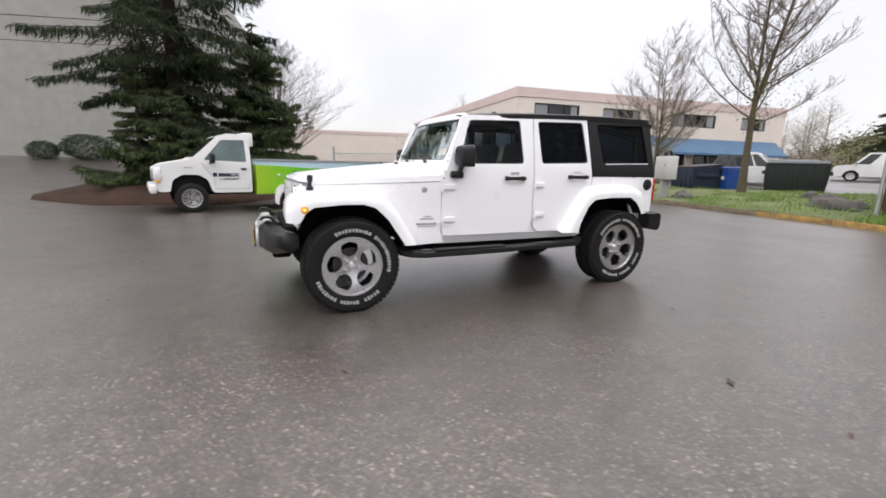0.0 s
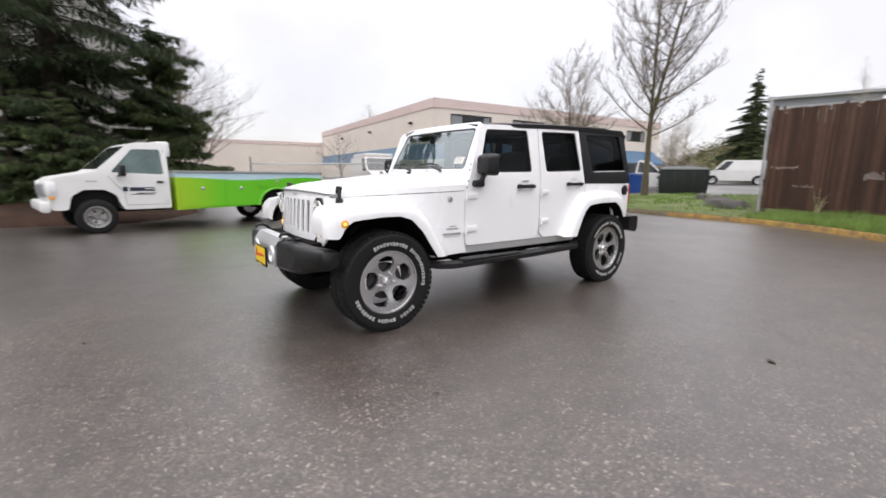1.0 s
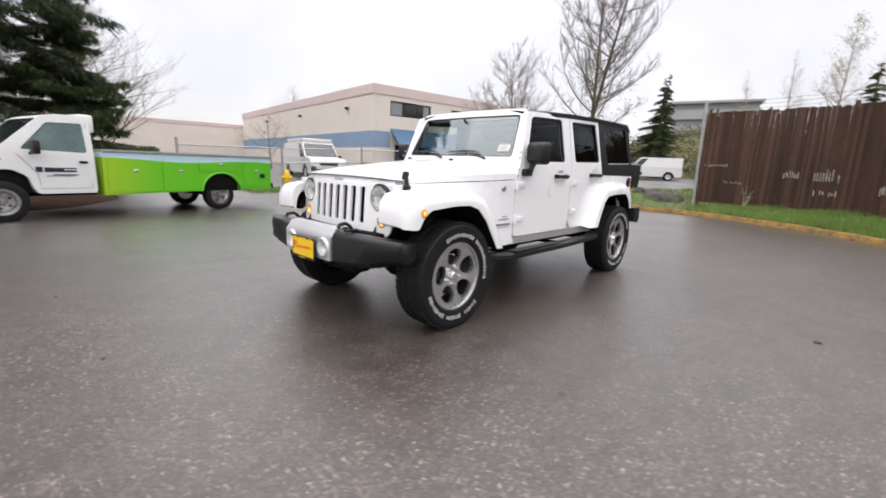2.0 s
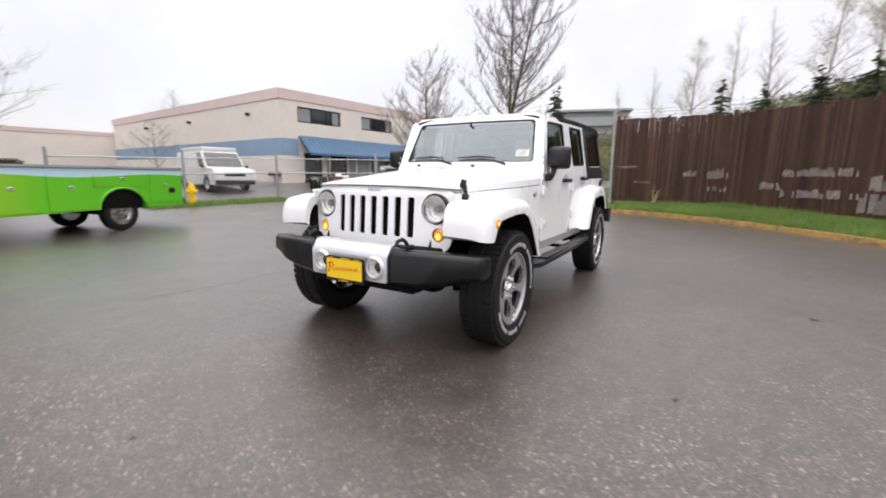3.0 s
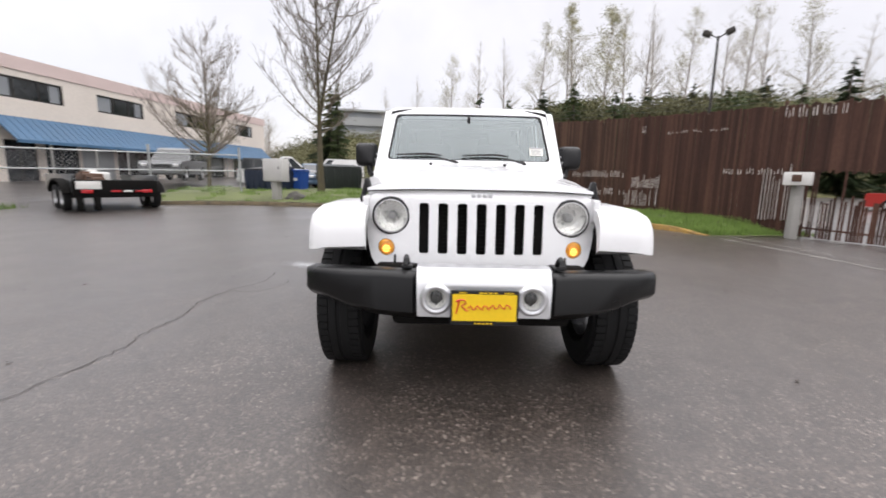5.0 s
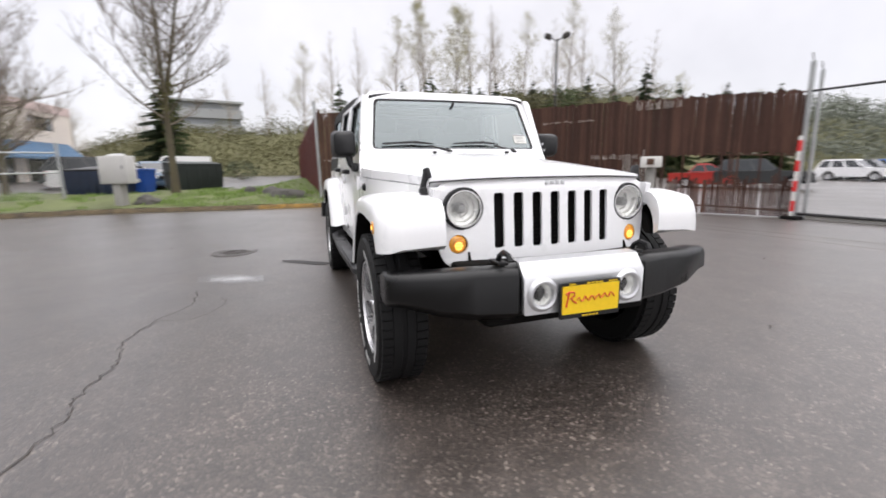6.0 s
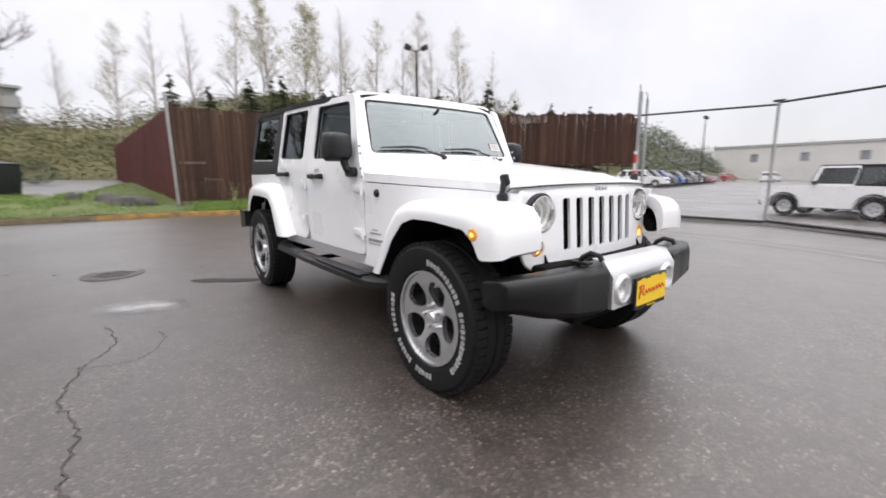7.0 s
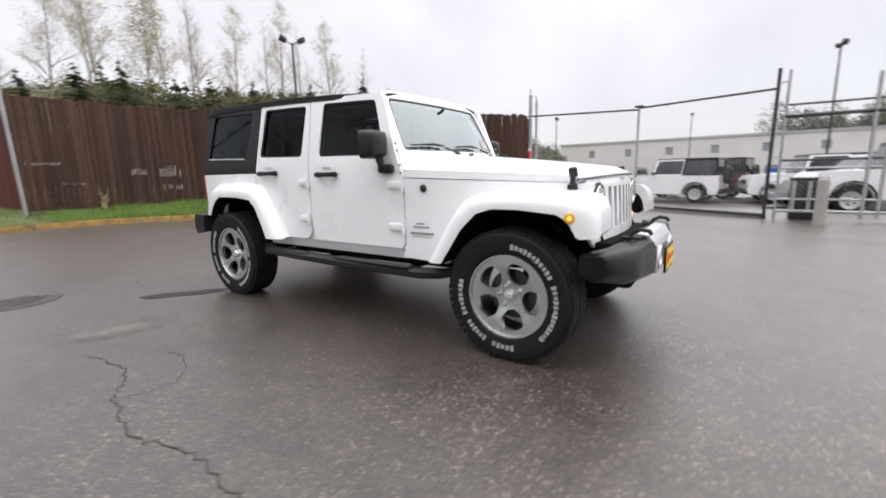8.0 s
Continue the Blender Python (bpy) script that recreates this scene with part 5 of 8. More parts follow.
    for s in (1, -1):
        for x, nm in ((ax, "f"), (bx, "b")):
            road_wheel(car, x, s * (W / 2 - 0.13), r, 0.22, M["alloy"], s)
        bm = BM()
        box(bm, (f - 0.01, s * (W / 2 - 0.24), hood * 0.78), (0.08, 0.26, 0.13), 0.03)
        part("headlamp", bm, M["lamp"], car)
        bm = BM()
        box(bm, (b + 0.01, s * (W / 2 - 0.14), belt * 0.86), (0.06, 0.14, 0.22 if kind != "sedan" else 0.13), 0.02)
        part("tail_lamp", bm, M["red"], car)
        bm = BM()
        box(bm, (wb - 0.18, s * (W / 2 + 0.07), belt + 0.08), (0.10, 0.18, 0.13), 0.03)
        part("door_mirror", bm, M["black"], car)
        if kind == "jeep":
            for cx in (ax, bx):
                bm = BM()
                pts = [(cx + r * 1.28 * math.cos(a), g + 0.02 + r * 1.28 * math.sin(a)) for a in [math.pi * k / 8 for k in range(9)]]
                loft(bm, [[Vector((x, s * y, z)) for y in (W / 2 - 0.02, W / 2 + 0.10)] + [Vector((x * 1.0, s * y, z + 0.04)) for y in (W / 2 + 0.10, W / 2 - 0.02)] for x, z in pts])
                part("wheel_flare", bm, M["black"], car)
    for x, nm in ((f + 0.03, "front_bumper"), (b - 0.03, "rear_bumper")):
        bm = BM()
        box(bm, (x, 0, g + 0.12), (0.12, W * 0.94, 0.20), 0.04)
        part(nm, bm, M["black"] if kind in ("jeep", "van") else paint, car)
    bm = BM()
    box(bm, (f + 0.01, 0, hood * 0.75), (0.05, W * 0.5, 0.16), 0.02)
    part("grille", bm, M["black"], car)
    bm = BM()
    box(bm, (0, 0, g + 0.05), (L * 0.9, W * 0.8, 0.16), 0.03)
    part("underbody", bm, M["under"], car)
    if kind == "jeep":
        hubm = new("spare_wheel")
        hubm.parent = car
        hubm.matrix_basis = Matrix.Translation((b - 0.14, 0, belt)) @ Matrix.Rotation(radians(90), 4, "Z")
        bm = BM()
        lathe(bm, [(0.2, 0.1), (0.34, 0.11), (0.37, 0.06), (0.37, -0.06), (0.34, -0.11), (0.2, -0.1)], AX_Y, 24, loop=True)
        part("tyre", bm, M["rubber"], hubm)
    return car


# ---- kerb, verge, fences ----
def slat_mat(name, dark, mid, pale):
    """Weathered slats: streaks down the boards, broad blotches from bay to bay, each board a little different."""
    m, nodes, links, bsdf = shader(name)
    co = nodes.new("ShaderNodeTexCoord")
    total = None
    for scale, detail, weight in (((11, 11, 0.5), 4.0, 0.55), ((0.8, 0.8, 0.35), 5.0, 0.6), ((30, 30, 14), 3.0, 0.3)):
        size = nodes.new("ShaderNodeMapping")
        size.inputs["Scale"].default_value = scale
        links.new(co.outputs["Object"], size.inputs["Vector"])
        nz = nodes.new("ShaderNodeTexNoise")
        nz.inputs["Scale"].default_value, nz.inputs["Detail"].default_value, nz.inputs["Roughness"].default_value = 1.0, detail, 0.6
        links.new(size.outputs[0], nz.inputs["Vector"])
        k = nodes.new("ShaderNodeMath")
        k.operation = "MULTIPLY_ADD"
        k.inputs[1].default_value = weight
        links.new(nz.outputs[0], k.inputs[0])
        if total:
            links.new(total.outputs[0], k.inputs[2])
        else:
            k.inputs[2].default_value = 0.0
        total = k
    g = nodes.new("ShaderNodeNewGeometry")
    k = nodes.new("ShaderNodeMath")
    k.operation = "MULTIPLY_ADD"
    k.inputs[1].default_value = 0.30
    links.new(g.outputs["Random Per Island"], k.inputs[0])
    links.new(total.outputs[0], k.inputs[2])
    span = nodes.new("ShaderNodeMapRange")
    span.inputs["From Min"].default_value, span.inputs["From Max"].default_value = 0.55, 1.20
    links.new(k.outputs[0], span.inputs[0])
    ramp = nodes.new("ShaderNodeValToRGB")
    e = ramp.color_ramp.elements
    e[0].color, e[1].color = (*dark, 1), (*pale, 1)
    e.new(0.5).color = (*mid, 1)
    links.new(span.outputs[0], ramp.inputs[0])
    links.new(ramp.outputs[0], bsdf.inputs["Base Color"])
    bsdf.inputs["Roughness"].default_value = 0.7
    bsdf.inputs["Specular IOR Level"].default_value = 0.3
    return m


M.update(
    kerb=mat("worn_yellow_kerb_paint", (0.33, 0.195, 0.043), 0.85, vary=0.3, scale=5, grain=22, bump=0.4, dirt=(0.075, 0.058, 0.036)),
    kerbbare=mat("dirty_bare_kerb", (0.15, 0.115, 0.065), 0.9, vary=0.35, scale=5, grain=25, bump=0.4, dirt=(0.04, 0.034, 0.028)),
    concrete=mat("weathered_concrete", (0.34, 0.33, 0.31), 0.85, vary=0.2, scale=1.5, grain=40, bump=0.3),
    slat=slat_mat("brown_privacy_slats", (0.024, 0.012, 0.0085), (0.062, 0.032, 0.021), (0.122, 0.068, 0.045)),
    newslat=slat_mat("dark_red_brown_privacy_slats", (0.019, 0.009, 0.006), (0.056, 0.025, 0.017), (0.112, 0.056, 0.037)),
    redslat=slat_mat("red_brown_privacy_slats", (0.030, 0.008, 0.007), (0.105, 0.026, 0.022), (0.17, 0.050, 0.042)),
    # pale colour painted for daylight that shines through gaps between slats
    slitlight=mat("painted_slit_daylight", (0.58, 0.53, 0.49), 0.8, vary=0.4, scale=6, grain=20),
    wire=mat("galvanised_wire", (0.36, 0.36, 0.36), 0.5, 0.6, vary=0.2),
    darkwire=mat("dark_weathered_wire", (0.10, 0.10, 0.10), 0.6, 0.4, vary=0.2),
    blackpipe=mat("black_painted_pipe", (0.035, 0.035, 0.036), 0.5, 0.2, vary=0.3),
    stone=mat("grey_boulder", (0.075, 0.07, 0.064), 0.9, vary=0.45, scale=4, grain=30, bump=0.6),
    redband=mat("red_reflective_band", (0.62, 0.03, 0.03), 0.4, vary=0.1),
    whiteband=mat("white_painted_metal", (0.70, 0.69, 0.66), 0.5, vary=0.12, scale=3),
)

KERB = [(-9.1, -9.4), (-9.5, -7.9), (-9.65, -5.5), (-9.45, -3.4), (-9.3, -1.2), (-9.05, 0.4), (-8.5, 1.6), (-7.75, 2.6), (-6.95, 3.55), (-6.2, 4.3), (-5.4, 4.95), (-4.8, 5.3)]


def spline(points, n=6):
    out = []
    for i in range(len(points) - 1):
        p0, p1, p2, p3 = [Vector(points[max(0, min(len(points) - 1, i + k))]) for k in (-1, 0, 1, 2)]
        for j in range(n):
            t = j / n
            out.append(0.5 * ((2 * p1) + (p2 - p0) * t + (2 * p0 - 5 * p1 + 4 * p2 - p3) * t * t + (3 * p1 - p0 - 3 * p2 + p3) * t ** 3))
    return out + [Vector(points[-1])]


LINE = spline(KERB)


def outward(i):
    d = (LINE[min(i + 1, len(LINE) - 1)] - LINE[max(i - 1, 0)]).normalized()
    # the grass fans out past the kerb's end
    return Vector((-d.y, d.x)).lerp(Vector((-0.02, 1.0)), smooth(len(LINE) - 14, len(LINE) - 1, i)).normalized()


def build_kerb():
    def stretch(first, last, material, label):
        bm, rings = BM(), []
        for i in range(first, last + 1):
            p = LINE[i]
            n, z = outward(i), ground_z(p.x, p.y)
            hgt = 0.115 * (1 - 0.8 * smooth(len(LINE) - 8, len(LINE) - 1, i))
            wob = 0.012 * noise.noise(Vector((p.x * 1.5, p.y * 1.5, 0)))
            rings.append([Vector((*(p + n * a), z + b + wob)) for a, b in ((0, -0.1), (0.012, hgt * 0.75), (0.03, hgt), (0.125, hgt), (0.135, -0.1))])
        loft(bm, rings)
        tagged(part("kerb", bm, material), label, "kerb", kind="structure")

    worn = next(i for i, p in enumerate(LINE) if p.y > -2.6)
    stretch(0, worn, M["kerbbare"], "dirty concrete kerb with little paint left along the lot")
    stretch(worn, len(LINE) - 1, M["kerb"], "worn yellow-painted concrete kerb along the lot")


FENCE = [(-10.71, -0.4), (-10.04, 2.66), (-8.01, 4.91), (-5.2, 6.95), (-2.6, 9.05)]


def verge_z(x, y):
    """Height of the grass verge behind the kerb."""
    d = min((Vector((x, y)) - p).length for p in LINE[::2])
    end = 1 - 0.97 * smooth(-6.2, -4.7, x) * smooth(2.8, 3.8, y)
    return ground_z(x, y) + (0.12 + 0.17 * smooth(0.1, 2.0, d)) * end


def build_verge():
    rows, n = [], 9
    for i, p in enumerate(LINE):
        o = outward(i)
        far = 2.6 if p.y > -0.45 else max(6.5, 36.0 + 11.0 * (p.y + 0.4))
        rows.append([p + o * lerp(0.13, far, k / (n - 1)) for k in range(n)])
    verts = [(q.x, q.y, verge_z(q.x, q.y) - (0.25 if k == n - 1 else 0)) for row in rows for k, q in enumerate(row)]
    faces = [(i * n + k, i * n + k + 1, (i + 1) * n + k + 1, (i + 1) * n + k) for i in range(len(rows) - 1) for k in range(n - 1)]
    tagged(raw("verge", verts, faces, M["turf"], None, True), "grassy verge between the kerb and the fence", "ground", kind="structure")
    rng = random.Random(4)
    V, F = [], []
    for _ in range(44000):
        i = rng.randint(0, len(rows) - 3)
        j = rng.random() ** 1.25 * (n - 1.2)
        k = int(j)
        q = rows[i][k].lerp(rows[i][k + 1], j - k) + (rows[i + 1][k] - rows[i][k]) * rng.random()
        tuft = noise.noise(Vector((q.x * 1.3, q.y * 1.3, 2)))
        if (tuft < -0.2 and q.y < -2) or (q.y < -5.0 and tuft < 0.25):
            continue
        hgt = rng.uniform(0.04, 0.10) * (1.2 + 1.2 * tuft) * (1.1 if q.y > 0 else 0.8)
        z = verge_z(q.x, q.y)
        a = rng.uniform(0, 6.28)
        dx, dy = math.cos(a) * 0.012, math.sin(a) * 0.012
        lx, ly = rng.uniform(-0.05, 0.05), rng.uniform(-0.05, 0.05)
        b = len(V)
        V.extend(((q.x - dx, q.y - dy, z - 0.02), (q.x + dx, q.y + dy, z - 0.02), (q.x + lx, q.y + ly, z + hgt)))
        F.append((b, b + 1, b + 2))
    tagged(raw("grass", V, F, M["grass"]), "short rough green grass with taller tufts", "grass", kind="stuff")


build_kerb()
build_verge()


def base_z(x, y):
    if x > -4.6:
        return ground_z(x, y)
    return lerp(verge_z(x, y), ground_z(x, y) - 0.06, smooth(-11.2, -12.4, x))


def slat_fence(name, label, points, top, material, seed, rail_side=1):
    rng = random.Random(seed)
    fence = thing(name, label, "fence")
    total = 0.0
    for a, b in zip(points, points[1:]):
        a, b = Vector(a), Vector(b)
        d, ln = (b - a).normalized(), (b - a).length
        nrm = Vector((-d.y, d.x))
        V, F = [], []
        count = int(ln / 0.052)
        for k in range(count):
            c = a + d * (k + 0.5) * ln / count + nrm * rng.uniform(-0.006, 0.006)
            zb = base_z(c.x, c.y) + 0.02
            zt = lerp(top[0], top[1], (total + (c - a).length) / sum((Vector(q) - Vector(p)).length for p, q in zip(points, points[1:]))) + rng.uniform(-0.015, 0.015)
            if rng.random() < 0.22:
                zt += rng.uniform(-0.12, 0.07)
            open_end = c.x > -4.75
            spans = [(zb, zt, 0.0255)]
            if open_end:
                # the last bay has lost most of its lower slats
                spans = [(1.42 + rng.uniform(-0.05, 0.05), zt, 0.0272)]
                if rng.random() < 0.94:
                    spans.append((zb, 1.44 if rng.random() < 0.22 else rng.uniform(0.72, 0.98), rng.uniform(0.017, 0.024)))
            for z0, z1, w in spans:
                t, sh = 0.006, rng.uniform(-0.008, 0.008)
                i = len(V)
                for z, off in ((z0, 0), (z1, sh)):
                    for e, g in ((-w, -t), (w, -t), (w, t), (-w, t)):
                        q = c + d * (e + off) + nrm * g
                        V.append((q.x, q.y, z))
                F.extend([(i, i + 1, i + 5, i + 4), (i + 1, i + 2, i + 6, i + 5), (i + 2, i + 3, i + 7, i + 6), (i + 3, i, i + 4, i + 7), (i + 4, i + 5, i + 6, i + 7), (i + 3, i + 2, i + 1, i)])
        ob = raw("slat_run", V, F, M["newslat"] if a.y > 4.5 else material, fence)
        ob["kind"] = "stuff"
        # chain-link wires over the slats and the rails
        za = base_z(*a)
        bm = BM()
        whole = sum((Vector(q) - Vector(p)).length for p, q in zip(points, points[1:]))
        ta, tb, zb = lerp(*top, total / whole), lerp(*top, (total + ln) / whole), base_z(*b)
        for u, v in ((ta - 0.06, tb - 0.06), (za + 1.35, zb + 1.35), (za + 0.15, zb + 0.15)):
            tube(bm, [(*(a + nrm * 0.03 * rail_side), u), (*(b + nrm * 0.03 * rail_side), v)], 0.021, 6)
        part("rail", bm, M["rust"], fence)
        steps = max(1, round(ln / 2.9))
        for k in range(steps + 1):
            c = a + d * ln * k / steps + nrm * 0.05 * rail_side
            bm = BM()
            z0 = base_z(c.x, c.y)
            tube(bm, [(c.x, c.y, z0 - 0.3), (c.x, c.y, lerp(ta, tb, k / steps) + 0.10)], 0.036, 10)
            part("post", bm, M["steel"] if k == 0 and points[0] == tuple(a) else M["rust"], fence)
        total += ln
    return fence


LOT_FENCE = slat_fence("slatted_fence", "tall chain-link fence filled with weathered brown slats", FENCE, (3.02, 2.72), M["slat"], 11)
slat_fence("slatted_fence", "tall fence with red-brown slats running back from the corner", [(-10.71, -0.45), (-20.0, -0.55), (-32.0, -0.62), (-46.0, -0.7)], (3.0, 3.7), M["redslat"], 12, -1)
bm = BM()
tube(bm, [(-10.60, -0.47, 0.1), (-10.68, -0.52, 3.35)], 0.042, 10)
part("corner_post", bm, M["steel"], LOT_FENCE, "pale galvanised corner post")


def fence_wires():
    """Strands strung above the slats, and pale strips that paint daylight in the slat gaps."""
    rng = random.Random(6)
    for k in range(3):
        bm = BM()
        pts = []
        for a, b in zip(FENCE[:4], FENCE[1:4]):
            for j in range(8):
                t = j / 8
                pts.append(Vector((lerp(a[0], b[0], t), lerp(a[1], b[1], t), 3.10 + 0.10 * k - 0.05 * math.sin(math.pi * t) - 0.25 * (a[0] + 10.7 + (b[0] - a[0]) * t) / 7.6)))
        pts.append(Vector((*FENCE[3], 2.92 + 0.10 * k)))
        tube(bm, pts, 0.003, 4)
        part("strand", bm, M["darkwire"], LOT_FENCE, "thin wire strand")
    # where daylight through the gaps is painted: segment, start, end, base, height
    rows = ((0, 0.02, 0.22, 1.50, 0.07), (0, 0.20, 0.35, 1.05, 0.05), (0, 0.62, 0.75, 1.25, 0.18), (0, 0.80, 1.0, 1.20, 0.28), (0, 0.83, 1.0, 0.85, 0.13),
            (1, 0.30, 0.47, 0.95, 0.18), (1, 0.47, 0.98, 1.28, 0.19), (1, 0.47, 1.0, 0.78, 0.20), (2, 0.0, 0.27, 0.52, 0.45), (2, 0.05, 0.28, 1.0, 0.34),
            (2, 0.30, 0.72, 2.38, 0.06), (2, 0.70, 1.0, 1.38, 0.13), (3, 0.0, 0.08, 1.38, 0.13), (2, 0.93, 1.0, 0.40, 1.1), (3, 0.0, 0.10, 0.40, 1.3), (3, 0.10, 0.34, 0.32, 0.62), (3, 0.0, 0.30, 2.55, 0.24), (2, 0.1, 0.14, 2.45, 0.2))
    for seg, t0, t1, z0, hgt in rows:
        a, b = Vector(FENCE[seg]), Vector(FENCE[seg + 1])
        d = (b - a).normalized()
        nrm = Vector((d.y, -d.x))
        V, F = [], []
        n = max(2, int((b - a).length * (t1 - t0) / 0.055))
        for k in range(n):
            if rng.random() < 0.14:
                continue
            c = a.lerp(b, lerp(t0, t1, (k + 0.5) / n)) + nrm * 0.02
            z = z0 + rng.uniform(-0.02, 0.02)
            hh = hgt * rng.uniform(0.6, 1.0)
            w = rng.uniform(0.004, 0.0075)
            i = len(V)
            for zz in (z, z + hh):
                for e, g in ((-w, 0), (w, 0), (w, 0.012), (-w, 0.012)):
                    q = c + d * e + nrm * g
                    V.append((q.x, q.y, zz))
            F.extend([(i, i + 1, i + 5, i + 4), (i + 1, i + 2, i + 6, i + 5), (i + 2, i + 3, i + 7, i + 6), (i + 3, i, i + 4, i + 7), (i + 4, i + 5, i + 6, i + 7)])
        ob = raw("slit_light_strips", V, F, M["slitlight"], LOT_FENCE)
        ob["kind"] = "stuff"
        ob["label"] = "pale strips painted as daylight showing through the slat gaps"


fence_wires()


def mesh_wires(name, a, b, z0, z1, parent, step=0.11, r=0.0035, material=None):
    """A diamond net of wire between two posts."""
    a, b = Vector(a), Vector(b)
    ln, hgt = (b - a).length, z1 - z0
    d = (b - a) / ln
    V, F = [], []
    n = int((ln + hgt) / step)
    for s in (1, -1):
        for k in range(n):
            u0 = k * step - (hgt if s > 0 else 0)
            u1 = u0 + (hgt if s > 0 else -hgt) if s > 0 else u0 - hgt
            p, q = (u0, z0), (u1, z1)
            if s < 0:
                p, q = (u0, z0), (u0 - hgt, z1)
            # clip to the panel
            def clip(p, q):
                (ux, uz), (vx, vz) = p, q
                lo, hi = (p, q) if ux < vx else (q, p)
                if hi[0] <= 0 or lo[0] >= ln:
                    return None
                if lo[0] < 0:
                    t = -lo[0] / (hi[0] - lo[0])
                    lo = (0, lerp(lo[1], hi[1], t))
                if hi[0] > ln:
                    t = (ln - lo[0]) / (hi[0] - lo[0])
                    hi = (ln, lerp(lo[1], hi[1], t))
                return lo, hi
            c = clip(p, q)
            if not c:
                continue
            limb(V, F, [Vector((*(a + d * c[0][0]), c[0][1])), Vector((*(a + d * c[1][0]), c[1][1]))], [r, r], 3)
    ob = raw(name, V, F, material or M["wire"], parent)
    ob["kind"] = "stuff"
    return ob


def chain_fence():
    """The see-through chain-link run beside the gate, with its pole, top bar and bottom sill."""
    E, P, G = (-2.6, 9.05), (0.25, 9.5), (3.05, 8.15)
    f = thing("chain_link_fence", "black-railed chain-link fence in front of the sales lot", "fence")
    for a, b in ((E, P), (P, G)):
        za, zb = ground_z(*a), ground_z(*b)
        bm = BM()
        tube(bm, [(*a, 2.66), (*b, 2.62)], 0.024, 8)
        part("top_rail", bm, M["blackpipe"], f)
        bm = BM()
        tube(bm, [(*a, za + 0.10), (*b, zb + 0.08)], 0.03, 8)
        part("bottom_rail", bm, M["blackpipe"], f)
        mesh_wires("wire_mesh", a, b, 0.14, 1.25, f, 0.10, 0.0017)
    for p, r, z in ((E, 0.05, 3.25), ((E[0] + 0.16, E[1] + 0.05), 0.035, 3.05), (P, 0.03, 2.72)):
        bm = BM()
        tube(bm, [(*p, -0.1), (*p, z)], r, 10)
        if z > 2.9:
            tube(bm, [(*p, z - 0.02), (p[0] + 0.02, p[1] - 0.1, z + 0.16)], 0.014, 6)
        part("post", bm, M["steel"], f)
    bm = BM()
    box(bm, (P[0], P[1], 2.70), (0.22, 0.06, 0.05), 0.01)
    part("post_cap", bm, M["blackpipe"], f)
    sill = BM()
    rings = []
    for x, y in ((-2.7, 9.15), (0.25, 9.6), (3.1, 8.25)):
        z = ground_z(x, y)
        rings.append([Vector((x, y + dy, z + dz)) for dy, dz in ((-0.10, -0.05), (-0.10, 0.07), (0.10, 0.07), (0.10, -0.05))])
    loft(sill, rings)
    tagged(part("sill", sill, M["concrete"]), "low concrete sill under the chain-link fence", "kerb", kind="structure")
    # striped guard on the end post
    g = thing("striped_bollard", "red and white striped guard at the fence end", "bollard", at=(-2.52, 8.82, 0))
    bm = BM()
    tube(bm, [(0, 0, -0.05), (0, 0, 1.75)], 0.036, 12)
    part("pipe", bm, M["whiteband"], g)
    for k in range(4):
        bm = BM()
        tube(bm, [(0, 0, 0.18 + 0.42 * k), (0, 0, 0.40 + 0.42 * k)], 0.040, 12)
        part("red_band", bm, M["redband"], g)
    bm = BM()
    box(bm, (0.02, -0.02, 0.03), (0.34, 0.28, 0.10), 0.03)
    part("foot", bm, M["under"], g)


chain_fence()


